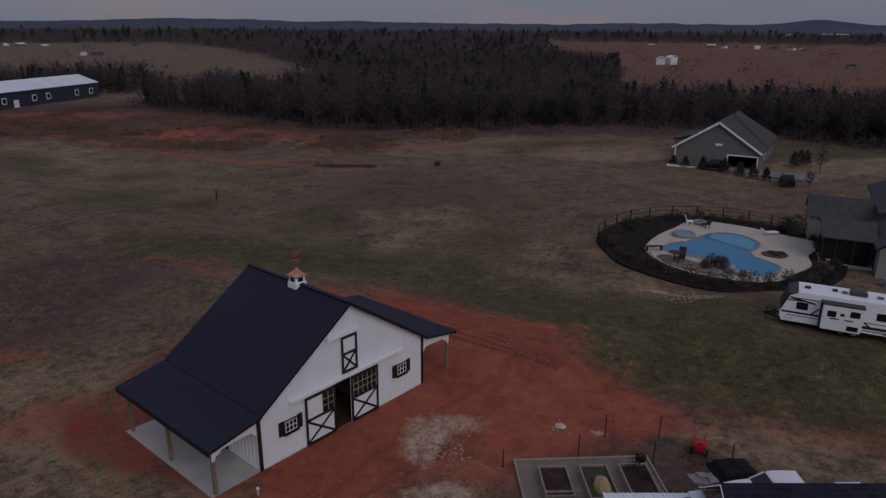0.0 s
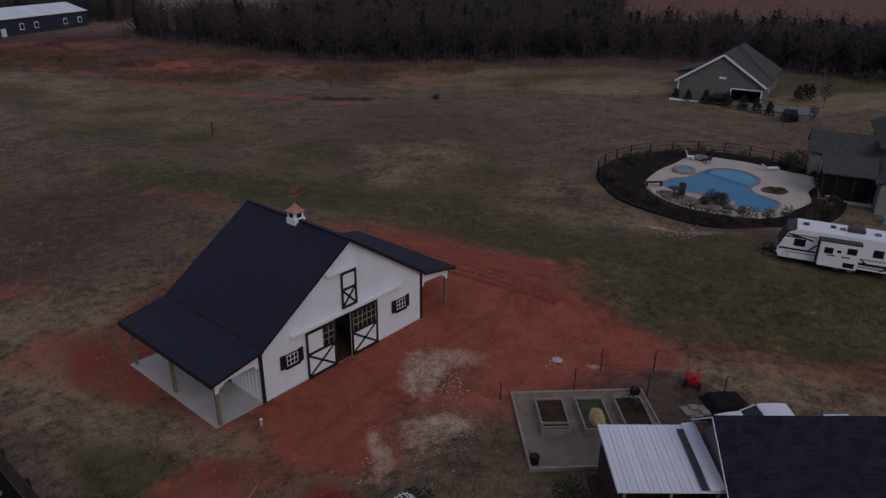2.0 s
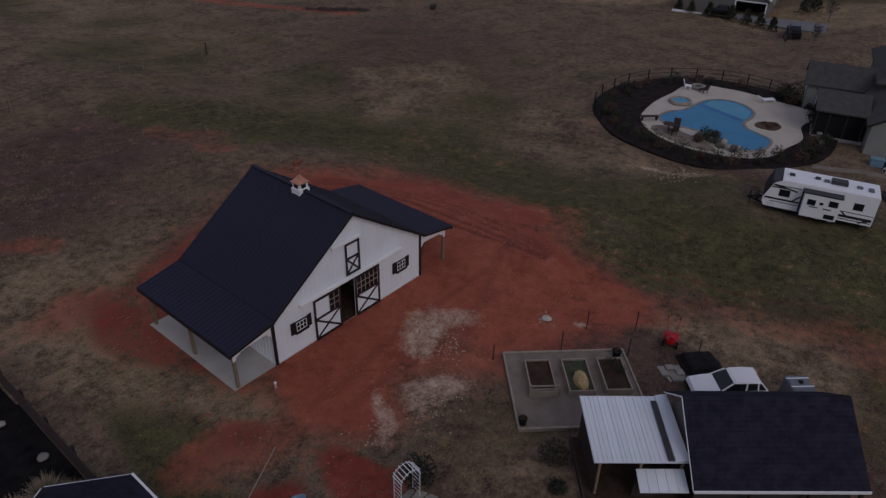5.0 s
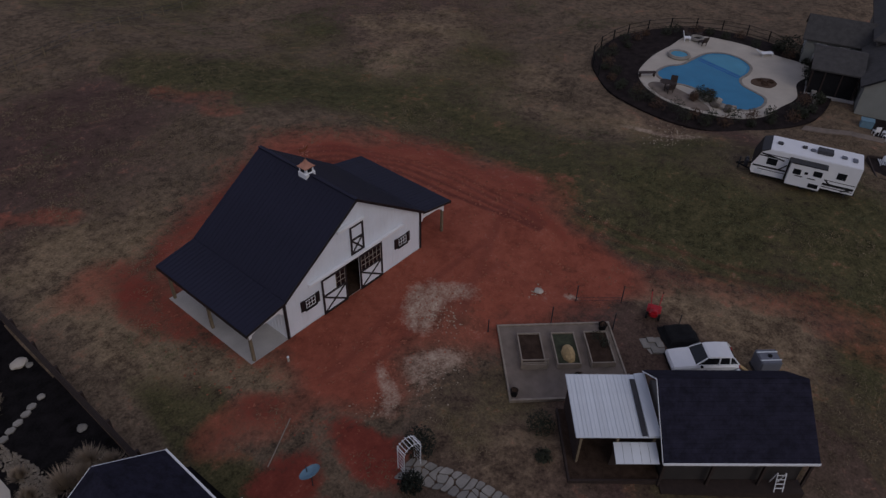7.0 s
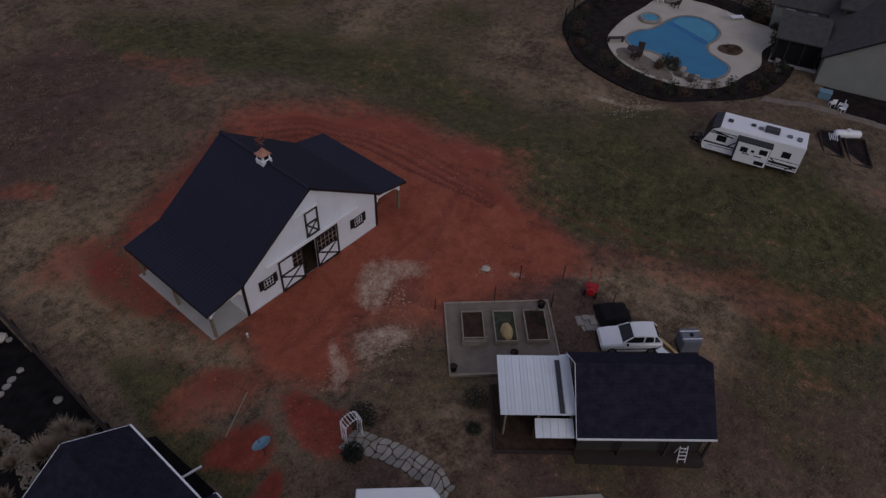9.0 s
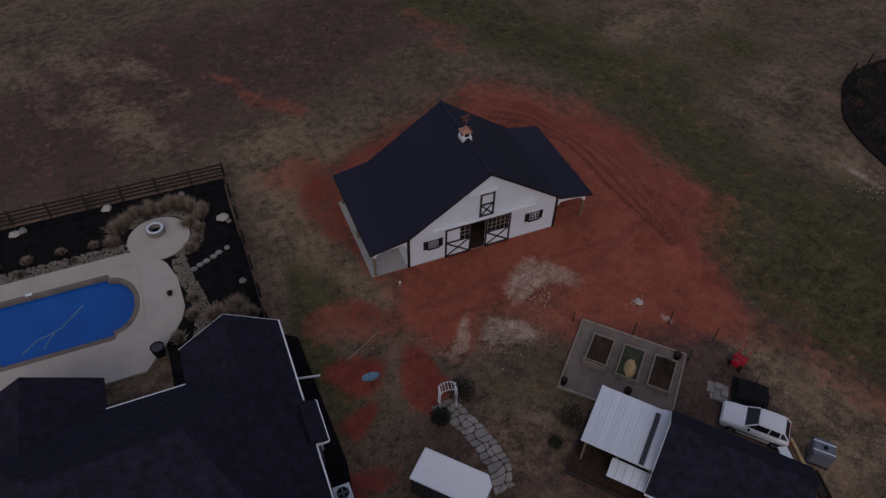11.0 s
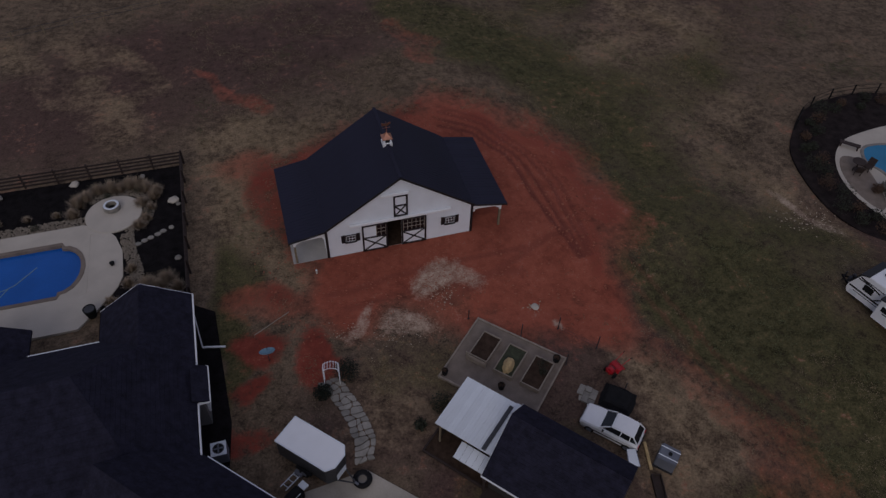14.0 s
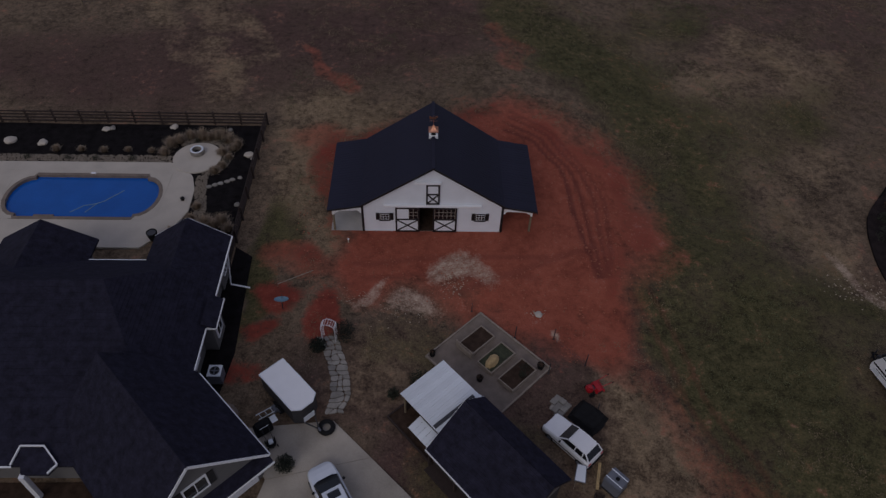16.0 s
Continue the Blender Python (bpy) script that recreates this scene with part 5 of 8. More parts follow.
def build_yard_things():
    rng = np.random.default_rng(9)
    # flagstone path from the drive to the arbor
    p = thing("flagstone_path", 0, 0, 0, 0, "curved path of irregular grey flagstones", "path")
    def path_at(u, v):
        """A place on the path: u along it, v across."""
        cx = -7.45 + 1.35 * math.sin(u * 2.2)
        return cx + v, -10.5 - 6.1 * u + 0.10 * v
    rows, cols = 15, 3
    grid = {}
    for a in range(rows + 1):
        for b in range(cols + 1):
            ja = rng.normal() * 0.013 if 0 < a < rows else 0
            jb = rng.normal() * 0.085 if 0 < b < cols else rng.normal() * 0.05
            grid[a, b] = path_at(a / rows + ja + 0.012 * ((b % 2) - 0.5), (b / cols - 0.5) * 1.32 + jb)
    for a in range(rows):
        b = 0
        while b < cols:
            wide = 2 if b < cols - 1 and rng.random() < 0.28 else 1
            pts = [grid[a, b]] + [grid[a, b + k] for k in range(1, wide + 1)] + [grid[a + 1, b + k] for k in range(wide, -1, -1)]
            b += wide
            mx, my = sum(q[0] for q in pts) / len(pts), sum(q[1] for q in pts) / len(pts)
            trimmed = []
            for k in range(len(pts)):      # clipped corners, set back from the joint
                px, py = pts[k]
                for ox, oy in (pts[k - 1], pts[(k + 1) % len(pts)]):
                    ex, ey = px + (ox - px) * 0.17, py + (oy - py) * 0.17
                    trimmed.append((mx + (ex - mx) * 0.90, my + (ey - my) * 0.86))
            z = gz(mx, my)
            part("flagstone", prism(bmesh.new(), trimmed[::-1], z - 0.1, z + 0.05 + 0.025 * rng.random()), STONE, p)
    # arbor
    a = thing("garden_arbor", -7.15, -10.7, gz(-7.15, -10.7), -10, "white metal garden arbor over a path", "arbor")
    for x in (-0.48, 0.48):
        bm = bmesh.new()
        for y in (-0.25, 0.25):
            tube(bm, (x, y, 0), (x, y, 1.5), 0.018)
        for i in range(7):
            beam(bm, (x, -0.25, 0.25 + i * 0.24), (x, 0.25, 0.25 + i * 0.24), 0.018)
        part("side_panel", bm, WHITE, a)
    bm = bmesh.new()
    for i in range(9):
        t = math.pi * i / 8
        beam(bm, (-0.48 * math.cos(t), -0.32, 1.5 + 0.4 * math.sin(t)), (-0.48 * math.cos(t), 0.32, 1.5 + 0.4 * math.sin(t)), 0.025)
    for y in (-0.25, 0.25):
        for i in range(8):
            t, u = math.pi * i / 8, math.pi * (i + 1) / 8
            beam(bm, (-0.48 * math.cos(t), y, 1.5 + 0.4 * math.sin(t)), (-0.48 * math.cos(u), y, 1.5 + 0.4 * math.sin(u)), 0.02)
    part("arch", bm, WHITE, a)
    for x, y, r, h in ((-6.15, -10.5, 0.85, 1.3), (-7.9, -11.5, 0.6, 0.8), (-8.9, -20.2, 0.6, 0.9)):
        s = thing("shrub", x, y, gz(x, y), 0, "rounded dark evergreen shrub", "shrub")
        leaf_part("leaves", clump(rng, (0, 0, h * 0.5), (r, r, h * 0.6), 1100, 0.12), PINE, s)
    # satellite dish lying on the grass
    d = thing("satellite_dish", -10.8, -8.05, gz(-10.8, -8.05), 30, "blue-grey satellite dish tilted on a short mast", "satellite dish")
    part("mast", tube(bmesh.new(), (0, 0, 0), (0, 0, 0.85), 0.03), DARK_METAL, d)
    bm = bmesh.new()
    prof = [(0.02, 0.0), (0.2, 0.03), (0.44, 0.11), (0.52, 0.17)]
    rings = [[bm.verts.new((r * math.cos(6.2832 * i / 20), r * 0.9 * math.sin(6.2832 * i / 20), z + o)) for i in range(20)] for o, pr in ((0, prof), (0.02, prof[::-1])) for r, z in pr]
    for u, v in zip(rings, rings[1:]):
        for i in range(20):
            bm.faces.new((u[i], u[(i + 1) % 20], v[(i + 1) % 20], v[i]))
    o = part("reflector", bm, BLUE_DISH, d, "blue-grey reflector")
    o.matrix_basis = pose(0, 0, 0.85, 28, 0, 150)
    o = part("feed_arm", beam(bmesh.new(), (0, -0.3, 0.05), (0, -0.1, 0.5), 0.03), DARK_METAL, d)
    o.matrix_basis = pose(0, 0, 0.85, 28, 0, 150)
    # loose pipe on the clay, capped standpipe by the slab
    q = thing("loose_pipe", -10.3, -5.05, gz(-10.3, -5.05) + 0.03, 28.8, "thin pale plastic pipe lying on the clay", "pipe")
    part("pipe", tube(bmesh.new(), (-1.42, 0, 0), (1.42, 0, 0.02), 0.03), BED_WOOD, q)
    q = thing("standpipe", -6.62, -1.3, gz(-6.62, -1.3), 0, "short pale capped pipe standing by the slab", "pipe")
    part("pipe", tube(bmesh.new(), (0, 0, -0.1), (0, 0, 0.3), 0.06), DECK, q)
    part("cap", tube(bmesh.new(), (0, 0, 0.3), (0, 0, 0.36), 0.075), WHITE, q)
    # stone by the clay apron
    bm = bmesh.new()
    bmesh.ops.create_icosphere(bm, subdivisions=2, radius=0.3)
    for v in bm.verts:
        v.co = v.co * (1 + 0.25 * noise.noise(v.co * 4))
        v.co.z *= 0.4
    o = part("pale_stone", bm, DECK)
    o.location = (7.85, -7.92, gz(7.85, -7.92) + 0.04)
    tagged(o, "flat pale stone on red clay", "stone")
    # air conditioner
    a = thing("air_conditioner", -14.25, -14.0, gz(-14.25, -14.0), 0, "square grey outdoor air conditioner with round fan", "air conditioner")
    part("case", B(-0.45, 0.45, -0.45, 0.45, 0, 0.95, bevel=0.04), GREY_BOX, a)
    part("top_rim", B(-0.44, 0.44, -0.44, 0.44, 0.951, 0.985), GALV, a)
    part("fan_grille", torus(bmesh.new(), (0, 0, 0.99), 0.3, 0.03, 20, 6), DARK_METAL, a)
    part("fan_well", tube(bmesh.new(), (0, 0, 0.986), (0, 0, 0.992), 0.27, n=18), BLACK, a)
    bm = bmesh.new()
    for i in range(4):
        beam(bm, (0, 0, 1.0), (0.27 * math.cos(i * 1.571), 0.27 * math.sin(i * 1.571), 1.0), 0.09, 0.012)
    part("fan_blade", bm, GREY_BOX, a)
    # old tyre
    t = thing("tractor_tyre", -6.68, -17.65, 0.19, 0, "large old black tyre lying flat on concrete", "tyre")
    part("tread", torus(bmesh.new(), (0, 0, 0), 0.42, 0.15, 28, 10), BLACK, t)
    part("rim_ring", torus(bmesh.new(), (0, 0, 0.03), 0.27, 0.03, 24, 6), DARK_METAL, t)
    # barbecue grill and lawn equipment beside the trailer
    g = thing("barbecue_grill", -10.55, -17.85, 0.035, 35, "black covered barbecue grill on the concrete", "grill")
    part("cabinet", B(-0.55, 0.55, -0.3, 0.3, 0.08, 0.8, bevel=0.04), BLACK, g)
    bm = tube(bmesh.new(), (-0.4, 0, 0.85), (0.4, 0, 0.85), 0.28, n=14)
    part("hood", bm, BLACK, g)
    part("side_shelf", B(0.56, 0.95, -0.25, 0.25, 0.78, 0.82), GALV, g)
    part("handle", tube(bmesh.new(), (-0.3, -0.3, 0.95), (0.3, -0.3, 0.95), 0.02), GALV, g)
    m = thing("push_mower", -9.95, -18.75, 0.035, -60, "dark push mower with pale engine cover", "mower")
    part("deck", spin(bmesh.new(), ((0.3, 0.08), (0.32, 0.2), (0.2, 0.28)), 14), BLACK, m)
    part("engine", B(-0.14, 0.14, -0.14, 0.14, 0.28, 0.48, bevel=0.03), GALV, m)
    bm = bmesh.new()
    for s in (-1, 1):
        tube(bm, (-0.2, s * 0.2, 0.2), (-0.95, s * 0.22, 0.95), 0.018)
    tube(bm, (-0.95, -0.22, 0.95), (-0.95, 0.22, 0.95), 0.018)
    part("handle", bm, DARK_METAL, m)
    for s in (-1, 1):
        for x in (-0.28, 0.28):
            part("wheel", tube(bmesh.new(), (x, s * 0.3 - 0.03, 0.1), (x, s * 0.3 + 0.03, 0.1), 0.1, n=12), BLACK, m)
    m = thing("hand_truck", -10.6, -16.7, 0.035, 40, "pale folded hand truck lying by the trailer", "hand truck")
    bm = bmesh.new()
    for s in (-1, 1):
        beam(bm, (-0.6, s * 0.2, 0.35), (0.6, s * 0.2, 0.15), 0.05)
    for x in (-0.4, 0, 0.4):
        beam(bm, (x, -0.2, 0.27 - x * 0.16), (x, 0.2, 0.27 - x * 0.16), 0.04)
    part("frame", bm, GALV, m)
    part("toe_plate", B(0.5, 0.75, -0.25, 0.25, 0.0, 0.2), GREY_BOX, m)
    # red machine, black tarpaulin, pavers, wheelbarrow, plank, grey tote
    r = thing("red_tiller", 10.75, -14.3, gz(10.75, -14.3), 20, "small red garden tiller with long handles", "tiller")
    part("engine_hood", B(-0.42, 0.05, -0.26, 0.26, 0.34, 0.74, bevel=0.09), RED, r)
    part("fuel_tank", B(-0.36, -0.06, -0.2, 0.1, 0.74, 0.86, bevel=0.04), RED, r)
    part("engine_block", B(-0.05, 0.2, -0.18, 0.18, 0.24, 0.58, bevel=0.04), DARK_METAL, r)
    bm = bmesh.new()
    side_prism(bm, [(0.15, 0.3), (0.3, 0.52), (0.58, 0.56), (0.82, 0.4), (0.86, 0.22), (0.78, 0.22), (0.72, 0.36), (0.56, 0.47), (0.34, 0.43), (0.24, 0.26)], -0.42, 0.42)
    part("tine_guard", bm, RED, r)
    for k in range(4):
        part("tine", tube(bmesh.new(), (0.52, -0.34 + k * 0.2, 0.2), (0.52, -0.28 + k * 0.2, 0.2), 0.18, n=8), DARK_METAL, r)
    for s in (-1, 1):
        part("handlebar", tube(bmesh.new(), (-0.1, s * 0.2, 0.55), (1.25, s * 0.32, 1.0), 0.025), RED, r)
        part("grip", tube(bmesh.new(), (1.25, s * 0.32, 1.0), (1.42, s * 0.34, 1.02), 0.032), BLACK, r)
        part("wheel", tube(bmesh.new(), (-0.1, s * 0.32, 0.2), (-0.1, s * 0.42, 0.2), 0.2, n=14), BLACK, r)
    bm = bmesh.new()
    n = 15
    net = [[None] * n for _ in range(n)]
    for a in range(n):
        for b in range(n):
            u, v = a / (n - 1) * 2 - 1, b / (n - 1) * 2 - 1
            k = 1 - 0.09 * abs(u * v) + 0.05 * noise.noise(Vector((u * 2, v * 2, 3)))
            rim = max(abs(u), abs(v))
            hgt = 0.42 * (1 - float(smooth(rim, 0.62, 1.0))) + 0.10 * noise.noise(Vector((u * 2.5, v * 2.5, 0))) * (1 - rim * 0.6)
            net[a][b] = bm.verts.new((u * 1.12 * k, v * 1.0 * k, max(0.02, hgt)))
    for a in range(n - 1):
        for b in range(n - 1):
            bm.faces.new((net[a][b], net[a + 1][b], net[a + 1][b + 1], net[a][b + 1]))
    base = bmesh.ops.extrude_face_region(bm, geom=bm.faces[:])
    for v in base["geom"]:
        if isinstance(v, bmesh.types.BMVert):
            v.co.z -= 0.12
    t = part("tarpaulin", bm, BLACK)
    t.matrix_world = pose(10.25, -16.3, gz(10.25, -16.3) + 0.06, 0, 0, -44)
    tagged(t, "black tarpaulin draped over a low heap", "tarpaulin")
    pv = thing("paver_stack", 8.4, -15.5, gz(8.4, -15.5), -44, "low stack of grey concrete pavers", "pavers")
    for i in range(3):
        for j in range(3):
            for k in range(1 + (i + j) % 2):
                part("paver", B(-0.62 + i * 0.42, -0.22 + i * 0.42, -0.62 + j * 0.42, -0.22 + j * 0.42, -0.2 if k == 0 else 0.085, 0.08 if k == 0 else 0.16), STONE, pv)
    w = thing("wheelbarrow", 9.05, -20.5, gz(9.05, -20.5), 75, "pale grey wheelbarrow parked by the shed", "wheelbarrow")
    bm = bmesh.new()
    loft(bm, [[(-0.38, -0.22, 0.32), (0.35, -0.16, 0.32), (0.35, 0.16, 0.32), (-0.38, 0.22, 0.32)], [(-0.55, -0.36, 0.62), (0.62, -0.3, 0.66), (0.62, 0.3, 0.66), (-0.55, 0.36, 0.62)]])
    part("tray", bm, GREY_BOX, w)
    loft_in = loft(bmesh.new(), [[(-0.5, -0.31, 0.625), (0.57, -0.26, 0.665), (0.57, 0.26, 0.665), (-0.5, 0.31, 0.625)], [(-0.49, -0.3, 0.63), (0.55, -0.25, 0.67), (0.55, 0.25, 0.67), (-0.49, 0.3, 0.63)]])
    part("load", loft_in, GALV, w)
    part("wheel", tube(bmesh.new(), (0.75, -0.05, 0.2), (0.75, 0.05, 0.2), 0.2, n=14), BLACK, w)
    for s in (-1, 1):
        part("handle", tube(bmesh.new(), (0.75, s * 0.07, 0.22), (-1.05, s * 0.32, 0.55), 0.022), POST, w)
        part("leg", tube(bmesh.new(), (-0.35, s * 0.24, 0.4), (-0.4, s * 0.24, 0.0), 0.018), DARK_METAL, w)
    k = thing("timber_plank", 10.27, -20.35, gz(10.27, -20.35) + 0.1, 75, "pale sawn plank lying on the dirt", "plank")
    part("plank", B(-0.9, 0.9, -0.09, 0.09, -0.06, 0.05, bevel=0.01), STRAW, k)
    b = thing("storage_tote", 11.1, -21.0, gz(11.1, -21), -47, "large grey liquid tote with round cap", "tote")
    part("tank", B(-0.58, 0.58, -0.55, 0.55, 0.12, 1.15, bevel=0.06), GREY_BOX, b)
    part("pallet", B(-0.6, 0.6, -0.57, 0.57, 0.0, 0.115), DARK_METAL, b)
    part("cap", tube(bmesh.new(), (0.05, 0, 1.15), (0.05, 0, 1.21), 0.12, n=14), BLACK, b)
    for y in (-0.3, 0.3):
        part("strap", B(-0.59, 0.59, y - 0.03, y + 0.03, 1.151, 1.17), GALV, b)
    tr = thing("trough", 9.9, -22.4, gz(9.9, -22.4), 75, "long dark timber trough on the dirt", "trough")
    part("base", B(-0.8, 0.8, -0.25, 0.25, -0.1, 0.08), DARK_WOOD, tr)
    for s in (-1, 1):
        part("side", B(-0.82, 0.82, s * 0.27 - 0.03, s * 0.27 + 0.03, -0.1, 0.28), DARK_WOOD, tr)
        part("end", B(s * 0.81 - 0.02, s * 0.81 + 0.02, -0.24, 0.24, -0.1, 0.28), DARK_WOOD, tr)


build_yard_things()


# ---- pools ----
def spline(pts, n=8):
    """A closed smooth outline through a few corners."""
    out = []
    m = len(pts)
    for i in range(m):
        p0, p1, p2, p3 = (Vector((*pts[(i + k - 1) % m], 0)) for k in range(4))
        for j in range(n):
            t = j / n
            v = 0.5 * (2 * p1 + (p2 - p0) * t + (2 * p0 - 5 * p1 + 4 * p2 - p3) * t * t + (3 * p1 - p0 - 3 * p2 + p3) * t ** 3)
            out.append((v.x, v.y))
    return out


def grown(pts, d):
    """The outline moved outwards by d (for anticlockwise outlines)."""
    m, out = len(pts), []
    for i in range(m):
        a, b = Vector((*pts[i - 1], 0)), Vector((*pts[(i + 1) % m], 0))
        t = (b - a).normalized()
        out.append((pts[i][0] + t.y * d, pts[i][1] - t.x * d))
    return out


def ring(bm, inner, outer, z0, z1):
    m = len(inner)
    v = [[bm.verts.new((*p, z)) for p in o] for o in (inner, outer) for z in (z0, z1)]
    for i in range(m):
        j = (i + 1) % m
        bm.faces.new((v[1][i], v[3][i], v[3][j], v[1][j]))
        bm.faces.new((v[0][i], v[0][j], v[2][j], v[2][i]))
        bm.faces.new((v[2][i], v[2][j], v[3][j], v[3][i]))
        bm.faces.new((v[0][i], v[1][i], v[1][j], v[0][j]))
    return bm


def capsule(x0, x1, y0, y1, r, notch=0.35, n=10):
    """A long pool with square shoulders and rounded ends, anticlockwise."""
    c, pts = (y0 + y1) / 2, []
    for i in range(n + 1):
        a = -math.pi / 2 + math.pi * i / n
        pts.append((x1 + r * math.cos(a), c + (y1 - y0 - 2 * notch) / 2 * math.sin(a)))
    pts += [(x1, y1), (x0, y1)]
    for i in range(n + 1):
        a = math.pi / 2 + math.pi * i / n
        pts.append((x0 + r * math.cos(a), c + (y1 - y0 - 2 * notch) / 2 * math.sin(a)))
    pts += [(x0, y0), (x1, y0)]
    return pts


def rock(rng, x, y, r, mat, flat=0.5, name="boulder", label="pale boulder on dark mulch"):
    bm = bmesh.new()
    bmesh.ops.create_icosphere(bm, subdivisions=2, radius=r)
    off = Vector(rng.normal(size=3)) * 5
    for v in bm.verts:
        v.co = v.co * (1 + 0.35 * noise.noise(v.co * (1.2 / r) + off))
        v.co.z *= flat
    o = part(name, bm, mat)
    o.location = (x, y, gz(x, y) + r * flat * 0.45 + 0.05)
    return tagged(o, label, "boulder")


def grass_tuft(rng, x, y, r, h, mat=TAN_GRASS):
    t = thing("ornamental_grass", x, y, gz(x, y) + 0.03, 0, "tan clump of dry ornamental grass", "grass clump", "grasses by the pool")
    bm = bmesh.new()
    for _ in range(620):
        a, q = rng.random() * 6.283, rng.random() ** 0.7
        lean = q * r * (0.7 + 0.9 * rng.random())
        b = Vector((0.35 * lean * math.cos(a), 0.35 * lean * math.sin(a), 0))
        tip = Vector((lean * math.cos(a), lean * math.sin(a), h * (1 - 0.45 * q * q) * (0.55 + 0.75 * rng.random())))
        s = Vector((-math.sin(a), math.cos(a), 0)) * 0.022
        bm.faces.new([bm.verts.new(b - s), bm.verts.new(b + s), bm.verts.new(tip)])
    leaf_part("blades", bm, mat, t)


def build_near_pool():
    rng = np.random.default_rng(21)
    m = thing("mulch_bed", 0, 0, 0, 0, "black mulch bed round the pool terrace", "mulch bed", kind="structure")
    part("mulch", prism(bmesh.new(), [(-45, 13.65), (-45, 7.5), (-15.45, 7.5), (-15.45, 13.65)], -0.4, 0.03), MULCH, m)
    part("mulch", prism(bmesh.new(), [(-21.4, 7.49), (-21.4, -6), (-15.5, -6), (-15.45, 7.49)], -0.4, 0.03), MULCH, m)
    part("mulch", prism(bmesh.new(), [(-15.49, -6.01), (-15.49, -15.4), (-13.9, -15.2), (-13.5, -12.0), (-13.7, -8.0), (-13.9, -3.0), (-15.3, -2.0), (-15.3, -6.0)], -0.4, 0.05), MULCH, m)
    d = thing("pool_terrace", -0.35, 0, 0, 0, "pale concrete pool terrace", "terrace", kind="structure")
    deck = [(-45, -2.2), (-22.4, -2.2), (-21.3, -0.9), (-20.1, 0.6), (-19.6, 2.0), (-19.75, 4.6), (-20.2, 6.2), (-21.4, 7.6), (-22.6, 8.1), (-45, 8.0)]
    water_line = capsule(-33.35, -23.95, 1.15, 6.2, 1.45)
    cop = grown(water_line, 0.3)
    bm = bmesh.new()
    # terrace built as strips round the pool opening
    prism(bm, [(-45, -2.2), (-22.4, -2.2), (-21.3, -0.9), (-20.3, 0.4), (-20.0, 0.9), (-45, 0.9)], -0.4, 0.1)
    part("terrace_slab", bm, DECK, d)
    part("terrace_slab", prism(bmesh.new(), [(-45, 6.9), (-20.75, 6.9), (-21.4, 7.6), (-22.6, 8.1), (-45, 8.0)], -0.4, 0.1), DECK, d)
    part("terrace_slab", prism(bmesh.new(), [(-22.0, 0.91), (-19.95, 0.91), (-19.6, 2.0), (-19.7, 4.6), (-20.2, 6.2), (-20.7, 6.89), (-22.0, 6.89)], -0.4, 0.1), DECK, d)
    part("terrace_slab", prism(bmesh.new(), [(-45, 0.91), (-35.2, 0.91), (-35.2, 6.89), (-45, 6.89)], -0.4, 0.1), DECK, d)
    # fill between the square opening and the pool's coping
    bm = bmesh.new()
    x0, x1, y0, y1 = -35.19, -22.01, 0.91, 6.89
    cx, cy = (x0 + x1) / 2, (y0 + y1) / 2
    inner, outer, was = [], [], None
    for px, py in cop + cop[:1]:
        vx, vy = px - cx, py - cy
        kx, ky = (x1 - cx) / abs(vx) if vx else 9, (y1 - cy) / abs(vy) if vy else 9
        k, end = min(kx, ky), kx < ky
        if was is not None and end != was:
            inner.append((px, py))
            outer.append((x1 if vx > 0 else x0, y1 if vy > 0 else y0))
        was = end
        inner.append((px, py))
        outer.append((cx + vx * k, cy + vy * k))
    ring(bm, inner[:-1], outer[:-1], -0.3, 0.1)
    part("terrace_slab", bm, DECK, d)
    p = thing("swimming_pool", -0.35, 0, 0, 0, "long swimming pool with deep blue water", "swimming pool")
    part("coping", ring(bmesh.new(), water_line, cop, -0.5, 0.14), GRAVEL, p, "grey-brown coping")
    part("water", prism(bmesh.new(), water_line, -0.6, -0.12), WATER_BLUE, p, "deep blue water")
    part("entry_step", B(-31.9, -30.3, 0.92, 1.48, -0.1, 0.02), GRAVEL, p)
    bm = bmesh.new()
    pts = [(-29.2, 1.9), (-28.3, 2.7), (-27.5, 2.9), (-26.9, 3.2), (-25.6, 4.6)]
    for a, b in zip(pts, pts[1:]):
        beam(bm, (*a, -0.11), (*b, -0.11), 0.07, 0.03)
    beam(bm, (-28.0, 1.9, -0.11), (-27.3, 3.0, -0.11), 0.06, 0.03)
    part("hose", bm, BLUE_DISH, p, "pale cleaner hose floating on the water")
    part("skimmer_lid", B(-28.9, -28.5, 6.4, 6.62, 0.14, 0.16), WHITE, p)
    # round fire-pit terrace
    f = thing("round_terrace", -20.75, 8.8, 0, 0, "round pale concrete terrace", "terrace", kind="structure")
    part("slab", spin(bmesh.new(), ((2.1, -0.3), (2.1, 0.13), (2.05, 0.15)), 40), DECK, f)
    f = thing("fire_pit", -20.85, 9.4, 0.15, 0, "round grey stone fire pit", "fire pit")
    ringb = part("bowl", spin(bmesh.new(), ((0.3, 0.0), (0.3, 0.12), (0.29, 0.13)), 20), BLACK, f)
    n = 14
    for c in range(2):
        for i in range(n):
            a = 6.2832 * (i + 0.5 * c) / n
            o = part("block", B(-0.13, 0.13, -0.1, 0.1, 0, 0.2, bevel=0.015), STONE, f)
            o.matrix_basis = pose(0.52 * math.cos(a), 0.52 * math.sin(a), 0.2 * c, 0, 0, math.degrees(a) + 90)
